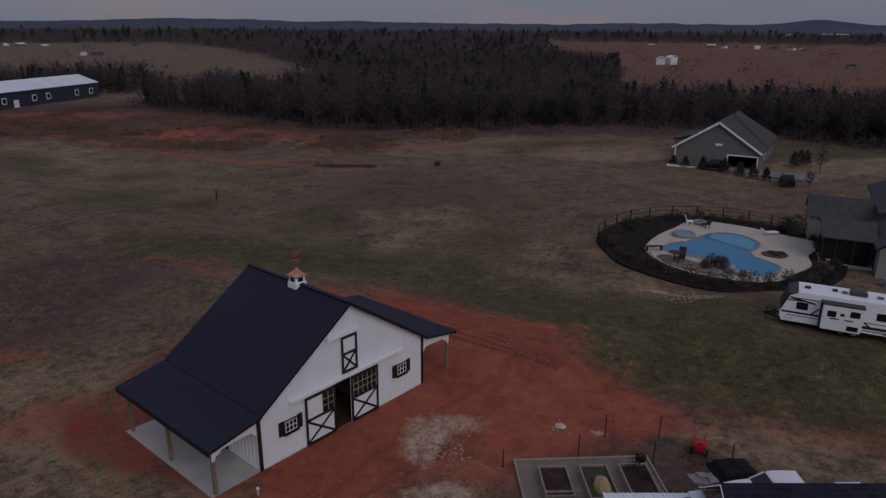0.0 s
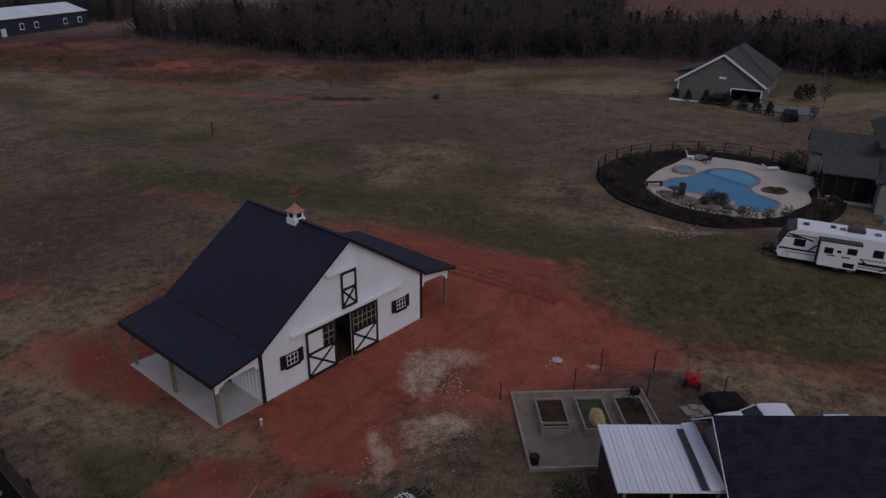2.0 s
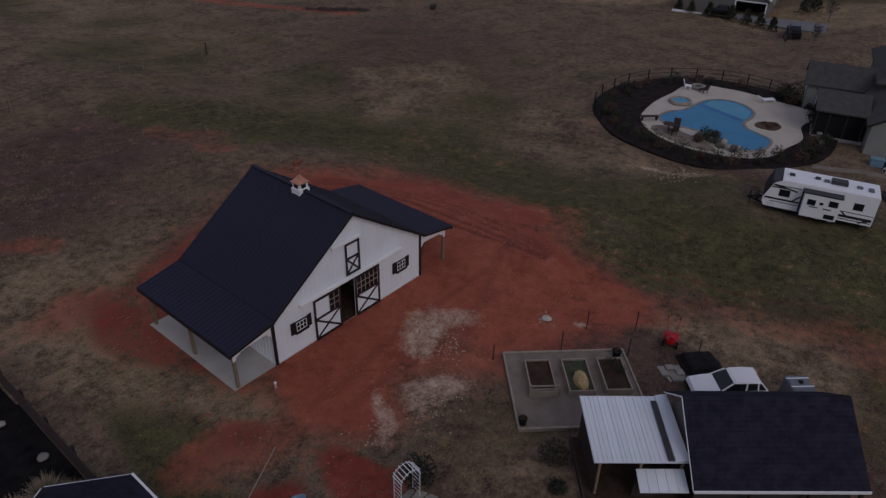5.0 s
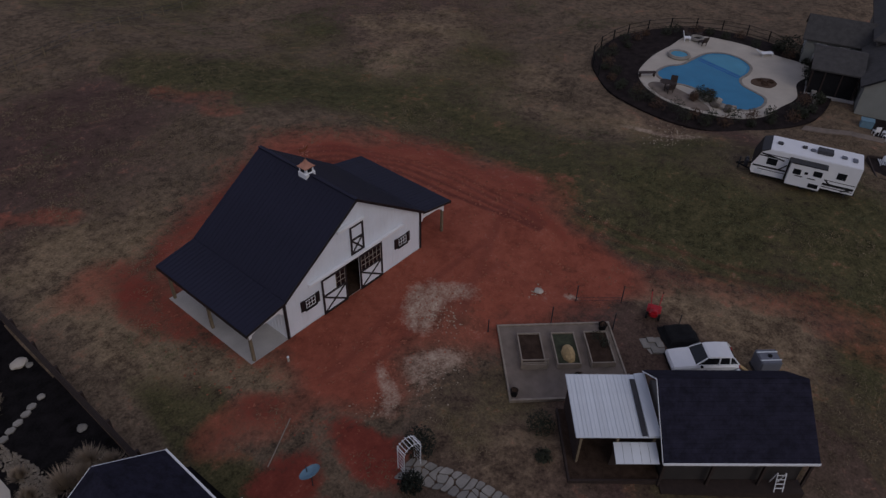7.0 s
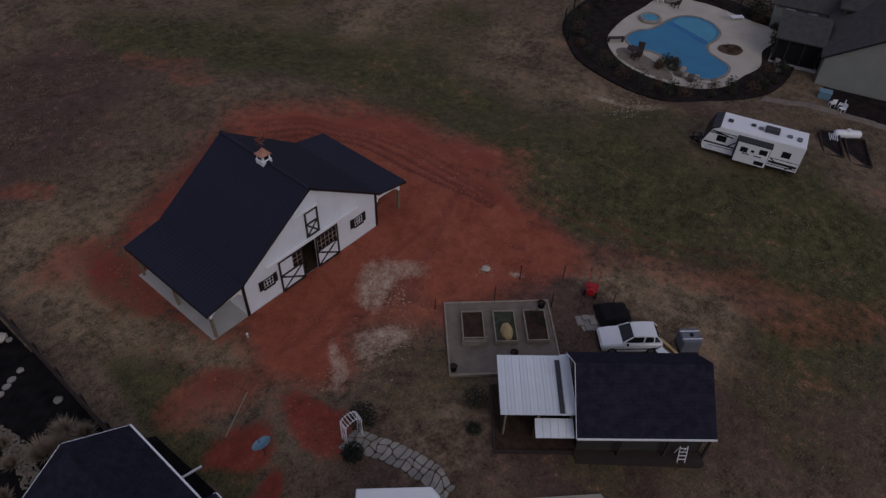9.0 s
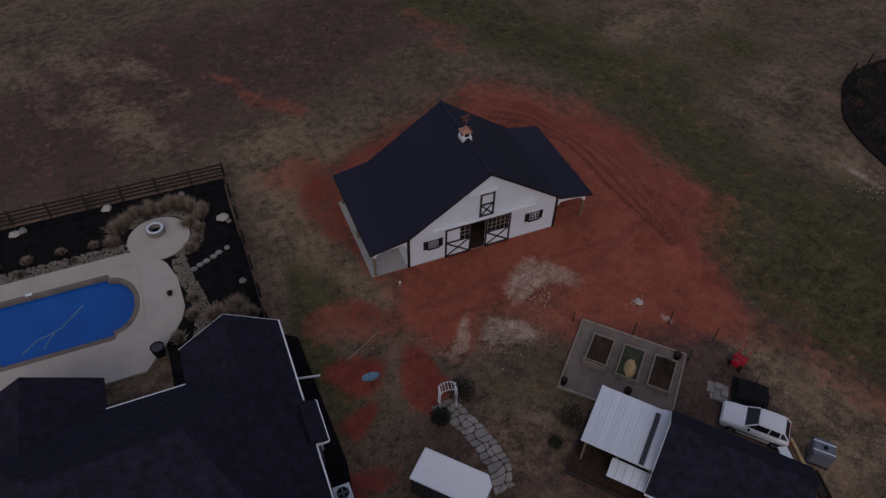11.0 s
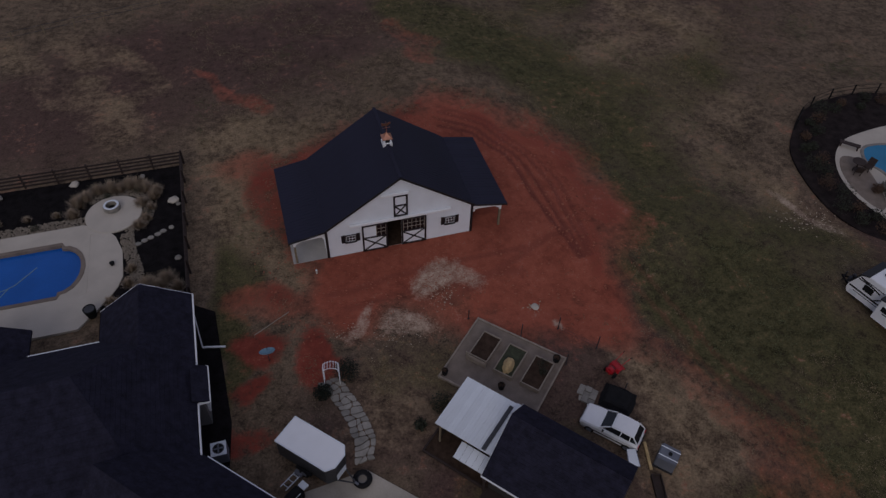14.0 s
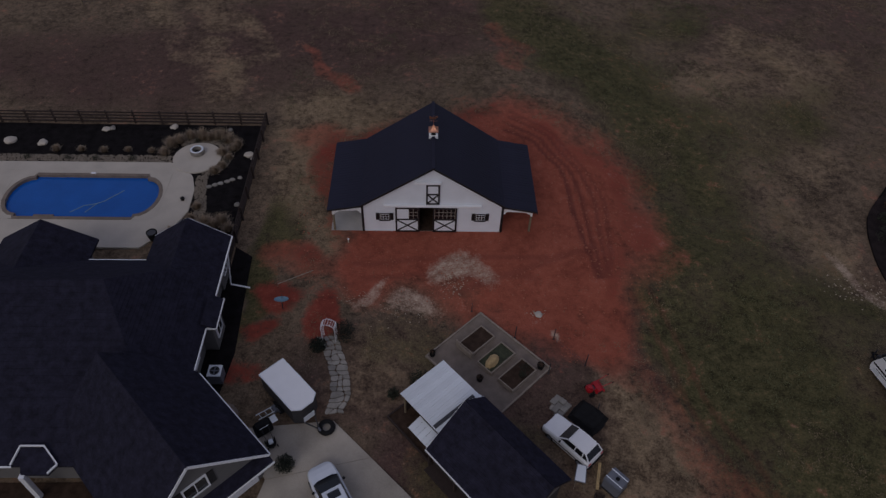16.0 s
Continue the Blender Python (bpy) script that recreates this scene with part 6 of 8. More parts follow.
    part("rim", torus(bmesh.new(), (0, 0, 0.42), 0.5, 0.09, 24, 6, 0.4), GALV, f)
    # stone border, stepping stones, boulders
    bd = thing("stone_border", -0.35, 0, 0, 0, "border of mixed river stones along the terrace", "stone border", kind="stuff")
    bm = bmesh.new()
    def pebble(x, y, r):
        z = gz(x, y) + 0.06
        k = 5
        a0 = rng.random() * 6
        lo = [bm.verts.new((x + r * math.cos(6.283 * i / k + a0), y + r * math.sin(6.283 * i / k + a0), z - 0.08)) for i in range(k)]
        top = bm.verts.new((x, y, z + r * 0.6))
        for i in range(k):
            bm.faces.new((lo[i], lo[(i + 1) % k], top))
    for _ in range(2200):
        pebble(-45 + 22.6 * rng.random(), 8.15 + 0.95 * rng.random(), 0.07 + 0.09 * rng.random())
    for _ in range(900):
        a = -1.2 + 3.6 * rng.random()
        r = 2.2 + 0.8 * rng.random()
        pebble(-20.4 + r * math.cos(a), 8.9 + r * math.sin(a), 0.06 + 0.08 * rng.random())
    for _ in range(1100):
        t = rng.random()
        pebble(-19.5 + 0.35 * math.sin(t * 5) + 0.95 * rng.random(), -0.8 + 7.2 * t, 0.06 + 0.09 * rng.random())
    leaf_part("stones", bm, RIVER, bd)
    st = thing("stepping_stones", -0.35, 0, 0, 0, "row of pale stepping stones in the mulch", "stepping stones")
    for x, y in ((-18.6, 5.0), (-18.15, 5.25), (-17.7, 5.45), (-17.2, 5.7), (-16.8, 5.95)):
        k = [(x + 0.26 * math.cos(i * 1.05 + x), y + 0.2 * math.sin(i * 1.05 + x)) for i in range(6)]
        part("stone", prism(bmesh.new(), k, -0.05, 0.11), STONE, st)
    for x, y, r in ((-15.95, 8.9, 0.42), (-15.6, 8.5, 0.2), (-23.5, 12.9, 0.38), (-29.6, 12.4, 0.35), (-29.1, 12.6, 0.3), (-18.3, 12.6, 0.22), (-15.8, 2.5, 0.25), (-16.2, 5.9, 0.2), (-34.5, 10.3, 0.45), (-37.5, 10.6, 0.5)):
        rock(rng, x - 0.35, y + 0.3, r, DECK if r > 0.3 else STONE)
    for x, y, r in ((-23.1, 10.5, 0.75), (-22.5, 11.0, 0.7), (-21.6, 11.7, 0.7), (-20.6, 11.7, 0.8), (-20.0, 11.5, 0.6), (-18.6, 11.6, 0.8), (-17.2, 10.6, 0.6), (-18.3, 9.4, 0.6), (-18.5, 6.9, 0.55), (-19.0, 2.4, 0.45), (-20.3, -0.5, 0.5), (-17.2, 0.1, 0.7), (-19.3, 11.8, 0.75), (-18.0, 11.1, 0.7), (-17.4, 10.0, 0.6), (-23.4, 9.3, 0.6), (-17.6, 8.8, 0.4), (-18.0, 7.6, 0.5), (-17.9, 0.4, 0.8), (-16.6, 0.7, 0.75), (-15.9, -0.2, 0.6), (-19.2, 1.0, 0.5), (-24.6, 9.6, 0.35), (-26.7, 9.7, 0.35), (-28.8, 9.6, 0.4), (-30.8, 9.7, 0.4), (-33.0, 9.7, 0.45)):
        grass_tuft(rng, x - 0.35, y, r * 0.98, r * 1.15)
    for x, y in ((-21.3, 11.0), (-19.0, 11.1), (-18.2, 8.2), (-35.5, 8.6), (-32.0, 8.5), (-29.5, 8.5), (-26.4, 8.5)):
        s = thing("low_shrub", x, y, gz(x, y), 0, "low dark shrub among stones", "shrub")
        leaf_part("leaves", clump(rng, (0, 0, 0.2), (0.35, 0.35, 0.25), 150, 0.1), SHRUB, s)
    b = thing("black_planter", -21.85, -1.25, 0.1, 0, "black round planter standing on the terrace", "planter")
    part("pot", spin(bmesh.new(), ((0.3, 0), (0.42, 0.75), (0.38, 0.78), (0.33, 0.7)), 18), BLACK, b)
    part("lid", spin(bmesh.new(), ((0.35, 0.72), (0.3, 0.74)), 18), DARK_METAL, b)
    b = thing("terrace_drain", -20.7, 3.3, 0.1, 0, "small dark pot on the terrace", "pot")
    part("pot", spin(bmesh.new(), ((0.14, 0), (0.18, 0.22), (0.14, 0.24)), 12), BLACK, b)
    # dark ranch fence
    fe = thing("ranch_fence", 0, 0, 0, 0, "dark-stained four-rail timber ranch fence", "fence")
    n = 13
    for i in range(n):
        x = -15.35 - i * 2.45
        part("post", B(x - 0.07, x + 0.07, 13.77, 13.91, -0.2, 1.4), DARK_WOOD, fe)
        if i:
            for z in (0.28, 0.62, 0.96, 1.28):
                part("rail", B(x + 0.01, x + 2.44, 13.72, 13.77, z - 0.07, z + 0.07), DARK_WOOD, fe)
    for i in range(7):
        y = 13.85 - 2.55 * (i + 1)
        part("post", B(-15.42, -15.28, y - 0.07, y + 0.07, -0.2, 1.4), DARK_WOOD, fe)
        for z in (0.28, 0.62, 0.96, 1.28):
            part("rail", B(-15.47, -15.42, y, y + 2.55, z - 0.07, z + 0.07), DARK_WOOD, fe)


build_near_pool()


def build_far_pool():
    rng = np.random.default_rng(33)
    z = -2.2
    mulch = spline([(53.5, 10.6), (48.5, 10.9), (44.2, 9.8), (40.8, 6.9), (38.6, 4.0), (37.4, 0.0), (37.2, -3.6), (38.1, -6.6), (40.4, -9.2), (43.6, -11.6), (47.2, -13.0), (53.0, -12.6), (59.6, -9.6), (62.4, -3.6), (62.4, 2.2), (59.4, 7.4)], 6)
    m = thing("far_mulch_bed", 0, 0, 0, 0, "dark mulch bank round a kidney pool", "mulch bed", kind="structure")
    part("mulch", prism(bmesh.new(), mulch, z - 0.8, z - 0.03), FAR_MULCH, m)
    deck = spline([(50.5, 5.4), (47.3, 5.1), (44.6, 4.4), (42.4, 2.6), (41.0, 0.2), (40.5, -2.4), (40.9, -5.2), (42.0, -7.6), (44.2, -9.2), (47.0, -9.6), (50.1, -10.1), (53.4, -9.0), (56.4, -9.2), (58.9, -8.4), (59.3, -4.6), (59.8, -1.4), (59.6, 1.6), (58.8, 4.0), (57.0, 5.2), (54.0, 5.2)], 5)
    d = thing("far_pool_terrace", 0, 0, 0, 0, "pale tan terrace round a kidney pool", "terrace", kind="structure")
    part("terrace_slab", prism(bmesh.new(), deck, z - 0.5, z), DECK, d)
    # grey paved corner where the table stands
    part("paving", prism(bmesh.new(), spline([(44.2, 1.6), (42.9, 2.4), (41.5, 0.6), (40.9, -2.2), (41.3, -4.6), (42.4, -4.2), (43.6, -1.6)], 4), z - 0.2, z + 0.008), GRAVEL, d, "grey-brown paving")
    p = thing("kidney_pool", 0, 0, 0, 0, "kidney-shaped pool with pale blue water", "swimming pool")
    w = spline([(46.4, 3.0), (45.4, 2.4), (44.8, 1.0), (45.3, -0.4), (45.1, -2.2), (44.0, -4.6), (43.6, -6.2), (44.3, -7.5), (46.0, -8.1), (47.7, -7.7), (48.4, -6.4), (49.1, -4.9), (50.5, -4.1), (52.3, -4.2), (54.1, -3.8), (55.4, -2.4), (55.7, -0.5), (54.5, 1.0), (52.4, 1.5), (49.8, 1.8), (48.2, 2.8)], 4)
    part("coping", ring(bmesh.new(), w, grown(w, 0.28), z - 0.3, z + 0.05), STONE, p)
    part("water", prism(bmesh.new(), w, z - 0.3, z + 0.02), WATER_PALE, p, "clear blue water")
    shelf = [(52.9, 1.15), (51.3, -3.9), (52.3, -4.0), (54.0, -3.6), (55.2, -2.3), (55.45, -0.6), (54.4, 0.8)]
    part("tanning_ledge", prism(bmesh.new(), shelf, z - 0.1, z + 0.024), WATER_LEDGE, p, "shallow paler entry ledge")
    for k in range(2):
        part("pool_step", beam(bmesh.new(), (52.55 - k * 0.45, 1.1, z + 0.028), (51.05 - k * 0.45, -3.9, z + 0.028), 0.13, 0.012), WATER_BLUE, p)
    sp = thing("spa", 51.6, 3.2, z, 0, "small round raised spa with blue water", "spa")
    part("wall", torus(bmesh.new(), (0, 0, 0.16), 1.05, 0.22, 28, 6), STONE, sp)
    part("water", spin(bmesh.new(), ((1.0, -0.1), (1.0, 0.24)), 28), WATER_LEDGE, sp)
    # boulders and a waterfall heap on the near rim
    for i in range(13):
        x, y = 43.4 + rng.normal() * 0.35 - 0.05 * i, -2.3 - i * 0.36 + rng.normal() * 0.2
        r = rock(rng, x, y, 0.24 + 0.24 * rng.random(), DARK_ROCK if i % 3 else STONE, 0.8, "waterfall_rock", "weathered rock of a pool waterfall")
        r.location.z = z + 0.2
    lg = thing("rock_ledge", 43.1, -5.7, z, -68, "low tan slab ledge over the pool edge", "rock")
    for k in range(4):
        part("slab", B(-1.0 + 0.5 * k, -0.53 + 0.5 * k, -0.35 + 0.05 * k, 0.35 - 0.04 * k, 0.0, 0.3 + 0.05 * (k % 2), bevel=0.04), BED_WOOD, lg)
    for x, y, r in ((43.6, -2.9, 0.75), (43.2, -3.9, 0.8), (44.0, -3.5, 0.6), (42.6, -2.6, 0.5)):
        s = thing("rockery_shrub", x, y, z, 0, "dark bushy plant among the waterfall rocks", "shrub", "plants in the pool rockery")
        leaf_part("leaves", clump(rng, (0, 0, r * 0.8), (r, r, r * 0.9), 420, 0.16), BROWN_SHRUB if r < 0.7 else SHRUB, s)
    bedring = spline([(50.4, -7.2), (50.2, -5.6), (51.4, -5.2), (52.6, -6.4), (51.9, -7.5)], 5)
    isl = thing("planting_island", 0, 0, 0, 0, "small planted island in the terrace", "planting bed")
    part("soil", prism(bmesh.new(), bedring, z - 0.1, z + 0.06), BROWN_SHRUB, isl)
    for x, y in ((50.8, -6.6), (51.4, -6.0), (51.7, -6.9)):
        leaf_part("plant", clump(rng, (x, y, z + 0.15), (0.4, 0.4, 0.2), 120, 0.15), BROWN_SHRUB, isl)
    # shrubs in the bank
    spots = []
    for i in range(46):
        a = 0.5 + 5.2 * i / 45
        k = mulch[int(len(mulch) * (i + 0.3) / 46) % len(mulch)]
        f = 0.90 if i % 2 else 0.83
        spots.append((49.5 + (k[0] - 49.5) * f + rng.normal() * 0.2, -1.0 + (k[1] + 1.0) * f + rng.normal() * 0.2))
    for i, (x, y) in enumerate(spots):
        r = 0.45 + 0.45 * rng.random()
        s = thing("bank_shrub", x, y, z - 0.1, 0, "dark winter shrub in the pool bank" if i % 3 else "brown dry shrub in the pool bank", "shrub", "shrubs round the far pool")
        leaf_part("leaves", clump(rng, (0, 0, r * 0.7), (r, r, r * 0.9), 260, 0.17), SHRUB if i % 3 else BROWN_SHRUB, s)
    for x, y, r in ((60.6, -6.2, 1.6), (61.2, -4.8, 1.2), (55.2, -9.9, 1.1), (50.6, -12.0, 0.7), (46.4, -11.8, 0.6)):
        s = thing("large_shrub", x, y, z - 0.1, 0, "large rounded dark evergreen shrub by the terrace", "shrub")
        leaf_part("leaves", clump(rng, (0, 0, r * 0.7), (r, r, r * 0.8), 700, 0.2), SHRUB, s)
    # metal fence behind the pool
    fe = thing("pool_fence", 0, 0, 0, 0, "thin black metal pool fence", "fence")
    fp = [(41.2, 7.2), (43.0, 8.9), (45.3, 10.2), (48.1, 10.9), (50.9, 10.9), (53.6, 10.5), (56.4, 9.4), (58.9, 7.7), (60.9, 5.4), (62.4, 2.8), (63.0, 0.0), (62.8, -2.6), (62.0, -4.6)]
    for i, (x, y) in enumerate(fp):
        part("post", B(x - 0.05, x + 0.05, y - 0.05, y + 0.05, z - 1.0, z + 1.15), BLACK, fe)
        if i:
            a, b = fp[i - 1], (x, y)
            for h in (0.15, 0.65, 1.1):
                part("rail", beam(bmesh.new(), (*a, z + h), (*b, z + h), 0.035), BLACK, fe)
    # loungers, chairs, fire bowl
    def lounge(x, y, turn, mat, label, name="deck_chair"):
        c = thing(name, x, y, z, turn, label, "chair", "chairs round the far pool")
        part("seat", B(-0.35, 0.4, -0.33, 0.33, 0.36, 0.45, bevel=0.02), mat, c)
        o = part("backrest", B(-0.05, 0.03, -0.33, 0.33, 0.0, 0.7, bevel=0.02), mat, c)
        o.matrix_basis = pose(-0.33, 0, 0.4, 0, -18, 0)
        for sx in (-0.28, 0.33):
            for sy in (-0.28, 0.28):
                part("leg", B(sx - 0.03, sx + 0.03, sy - 0.03, sy + 0.03, 0.0, 0.36), mat, c)
    for x, y, t, m_, l in ((56.4, 4.5, 300, WHITE, "white slatted garden chair on the terrace"), (57.4, 4.9, 250, DARK_WOOD, "dark wooden garden chair on the terrace"), (58.5, 4.0, 200, DARK_WOOD, "dark wooden garden chair on the terrace"), (56.4, 2.6, 60, DARK_WOOD, "dark wooden garden chair on the terrace"), (43.9, 0.2, 200, DARK_WOOD, "dark wooden garden chair on the terrace"), (42.6, 0.0, 60, DARK_WOOD, "dark wooden garden chair on the terrace")):
        lounge(x, y, t, m_, l)
    f = thing("fire_bowl", 57.4, 3.7, z, 0, "round low stone fire bowl", "fire pit")
    part("ring", torus(bmesh.new(), (0, 0, 0.2), 0.65, 0.2, 20, 6), STONE, f)
    part("ash", spin(bmesh.new(), ((0.55, 0.0), (0.55, 0.15)), 16), BLACK, f)
    t = thing("patio_table", 43.2, 0.7, z, 20, "small dark round patio table", "table")
    part("top", spin(bmesh.new(), ((0.6, 0.70), (0.6, 0.74)), 18), DARK_WOOD, t)
    part("pedestal", tube(bmesh.new(), (0, 0, 0), (0, 0, 0.7), 0.06), DARK_WOOD, t)
    b = thing("garden_bench", 44.5, 3.4, z, -45, "long dark bench on the terrace edge", "bench")
    part("seat", B(-0.9, 0.9, -0.25, 0.25, 0.4, 0.47), DARK_WOOD, b)
    for s in (-0.75, 0.75):
        part("leg", B(s - 0.05, s + 0.05, -0.22, 0.22, 0, 0.4), DARK_WOOD, b)
    l = thing("sun_lounger", 58.3, -3.8, z, 140, "white sun lounger by the pool", "lounger")
    part("seat", B(-0.9, 0.5, -0.32, 0.32, 0.25, 0.36, bevel=0.03), WHITE, l)
    o = part("backrest", B(-0.02, 0.7, -0.32, 0.32, 0.0, 0.1, bevel=0.03), WHITE, l)
    o.matrix_basis = pose(0.5, 0, 0.27, 0, -35, 0)
    for sx in (-0.8, 0.4):
        for sy in (-0.26, 0.26):
            part("leg", B(sx - 0.03, sx + 0.03, sy - 0.03, sy + 0.03, 0.0, 0.25), WHITE, l)
    bx = thing("low_wall", 52.2, -11.0, z, 24, "low curved tan stone wall by the terrace", "wall")
    part("wall", B(-2.2, 2.2, -0.25, 0.25, -0.2, 0.4, bevel=0.03), STONE, bx)


build_far_pool()


# ---- the house by the far pool ----
def build_pool_house():
    h = thing("neighbour_house", 50.95, -15.0, -2.2, 14.5, "grey-sided neighbouring house with dark shingle roofs and porch", "house")
    E = 2.75
    part("wall", B(0.0, 16.0, -11.0, -0.3, -0.3, E), SIDING_SAGE, h)
    bm = bmesh.new()
    vs = [(-0.3, E), (-11.0, E), (-5.65, 6.0)]
    a = [bm.verts.new((0.0, y, z)) for y, z in vs]
    b = [bm.verts.new((0.15, y, z)) for y, z in vs]
    bm.faces.new(a), bm.faces.new(b[::-1])
    for i in range(3):
        bm.faces.new((a[i], b[i], b[(i + 1) % 3], a[(i + 1) % 3]))
    part("gable_wall", bm, SIDING_SAGE, h)
    bm = bmesh.new()
    slab(bm, [(-0.35, 0.1, E - 0.1), (16.3, 0.1, E - 0.1), (16.3, -5.65, 6.3), (-0.35, -5.65, 6.3)], 0.15)
    slab(bm, [(-0.35, -5.65, 6.3), (16.3, -5.65, 6.3), (16.3, -11.4, E - 0.1), (-0.35, -11.4, E - 0.1)], 0.15)
    part("roof", bm, SHINGLE_GREY, h, "dark grey shingle roof")
    for y in (0.1, -11.4):
        line(h, "rake_trim", (-0.36, y, E - 0.2), (-0.36, -5.65, 6.2), 0.05, 0.18, BLACK_TRIM)
    # screened porch
    bm = bmesh.new()
    slab(bm, [(1.9, -0.2, E - 0.1), (1.9, 4.5, E - 0.1), (5.4, 4.7, 3.75), (5.4, -0.2, 3.75)], 0.14)
    slab(bm, [(5.41, -0.2, 3.75), (5.41, 4.7, 3.75), (8.9, 4.7, E - 0.1), (8.9, -0.2, E - 0.1)], 0.14)
    part("porch_roof", bm, SHINGLE_GREY, h)
    part("porch_floor", B(2.0, 8.6, -0.2, 4.4, -0.4, 0.05), CONCRETE, h)
    for y in (0.1, 1.6, 3.1, 4.25):
        part("porch_post", B(2.15, 2.27, y - 0.06, y + 0.06, 0.05, E - 0.15), DARK_WOOD, h)
    part("porch_screen", B(2.22, 2.24, 0.17, 4.18, 0.05, E - 0.17), BLACK, h, "dark insect screen")
    part("porch_screen", B(2.3, 8.6, 4.2, 4.22, 0.05, E - 0.17), BLACK, h)
    for x in (3.8, 5.4, 7.0, 8.5):
        part("porch_post", B(x - 0.06, x + 0.06, 4.23, 4.33, 0.05, E - 0.1), DARK_WOOD, h)
    # rear wing
    part("wing_wall", B(10.2, 15.2, -0.3, 5.4, -0.3, E), SIDING_SAGE, h)
    bm = bmesh.new()
    slab(bm, [(9.8, -2.0, E - 0.1), (9.8, 5.8, E - 0.1), (12.6, 5.8, 4.45), (12.6, -2.0, 4.45)], 0.15)
    slab(bm, [(12.61, -2.0, 4.45), (12.61, 5.8, 4.45), (15.5, 5.8, E - 0.1), (15.5, -2.0, E - 0.1)], 0.15)
    part("wing_roof", bm, SHINGLE_GREY, h)
    bm = bmesh.new()
    side_prism(bm, [(10.2, E), (15.2, E), (12.6, 4.3)], 5.3, 5.4)
    part("wing_gable", bm, SIDING_SAGE, h)
    for x in (9.8, 15.5):
        line(h, "wing_rake", (x, 5.82, E - 0.16), (12.6, 5.82, 4.36), 0.05, 0.16, BLACK_TRIM)
    for y in (1.6, 3.8):
        house_window(h, pose(10.17, y, 1.4, 0, 0, -90), 0.8, 1.6)
    house_window(h, pose(12.0, 5.43, 1.4, 0, 0, 180), 0.9, 1.5)
    # high central roof
    part("core_wall", B(9.0, 22.0, -14.0, -1.0, -0.3, 4.2), SIDING_TAUPE, h)
    bm = bmesh.new()
    top = (15.5, -7.5, 8.3)
    c = [(8.5, -14.5, 4.1), (22.5, -14.5, 4.1), (22.5, -0.5, 4.1), (8.5, -0.5, 4.1)]
    r0, r1 = (15.5, -9.5, 8.0), (15.5, -5.5, 8.0)
    for q in ([c[0], c[1], r0], [c[1], c[2], r1, r0], [c[2], c[3], r1], [c[3], c[0], r0, r1]):
        slab(bm, q, 0.15)
    part("high_roof", bm, SHINGLE_GREY, h)
    # things along the wall
    rng = np.random.default_rng(3)
    for x, y, t in ((47.9, -18.0, 40), (48.3, -18.7, 90), (47.6, -19.0, 140)):
        c = thing("patio_chair", x, y, gz(x, y) + 0.02, t, "white metal patio chair by the wall", "chair", "white chairs by the house")
        part("seat", B(-0.24, 0.24, -0.24, 0.24, 0.42, 0.46), WHITE, c)
        part("backrest", B(-0.24, -0.2, -0.24, 0.24, 0.46, 0.92), WHITE, c)
        for sx in (-0.21, 0.21):
            for sy in (-0.21, 0.21):
                part("leg", B(sx - 0.02, sx + 0.02, sy - 0.02, sy + 0.02, 0, 0.42), WHITE, c)
    s = thing("blue_bin", 49.0, -16.9, gz(49, -16.9), 14, "pale blue plastic storage bin by the wall", "bin")
    part("bin", B(-0.4, 0.4, -0.55, 0.55, 0, 0.7, bevel=0.05), BLUE_DISH, s)
    part("lid", B(-0.43, 0.43, -0.58, 0.58, 0.701, 0.76), BLUE_DISH, s)
    hb = thing("house_mulch_bed", 0, 0, 0, 0, "dark mulch bed along the house wall", "mulch bed", kind="structure")
    zb = gz(48.5, -17.5) + 0.04
    part("mulch", prism(bmesh.new(), [(45.9, -13.7), (50.4, -13.4), (50.9, -15.2), (53.6, -26.0), (49.2, -26.0), (48.3, -22.0), (47.7, -19.0), (47.1, -16.4)], zb - 0.8, zb), FAR_MULCH, hb)
    k = thing("side_path", 0, 0, 0, 0, "curved pale path edging the house bed", "path", kind="structure")
    pts = [(44.6, -12.6), (45.4, -14.4), (46.6, -16.4), (47.2, -19.0), (47.8, -22.0), (48.6, -26.0)]
    for (a, b), (c, d) in zip(pts, pts[1:]):
        part("slab", prism(bmesh.new(), [(a - 0.55, b), (c - 0.55, d + 0.01), (c + 0.45, d + 0.01), (a + 0.45, b)], gz((a + c) / 2, (b + d) / 2) - 0.3, gz((a + c) / 2, (b + d) / 2) + 0.1), GRAVEL, k)
    t = thing("propane_tank", 43.0, -20.8, gz(43, -20.8), -53, "long white propane tank on feet", "tank")
    bm = bmesh.new()
    loft(bm, [[(x, r * math.cos(6.283 * i / 14), 0.62 + r * math.sin(6.283 * i / 14)) for i in range(14)] for x, r in ((-1.2, 0.08), (-1.12, 0.26), (-0.95, 0.36), (0.95, 0.36), (1.12, 0.26), (1.2, 0.08))])
    part("tank", bm, WHITE, t)
    part("dome", spin(bmesh.new(), ((0.2, 0.95), (0.2, 1.08), (0.1, 1.14)), 14), WHITE, t)
    for x in (-0.7, 0.7):
        part("foot", B(x - 0.08, x + 0.08, -0.3, 0.3, -0.1, 0.3), GREY_BOX, t)
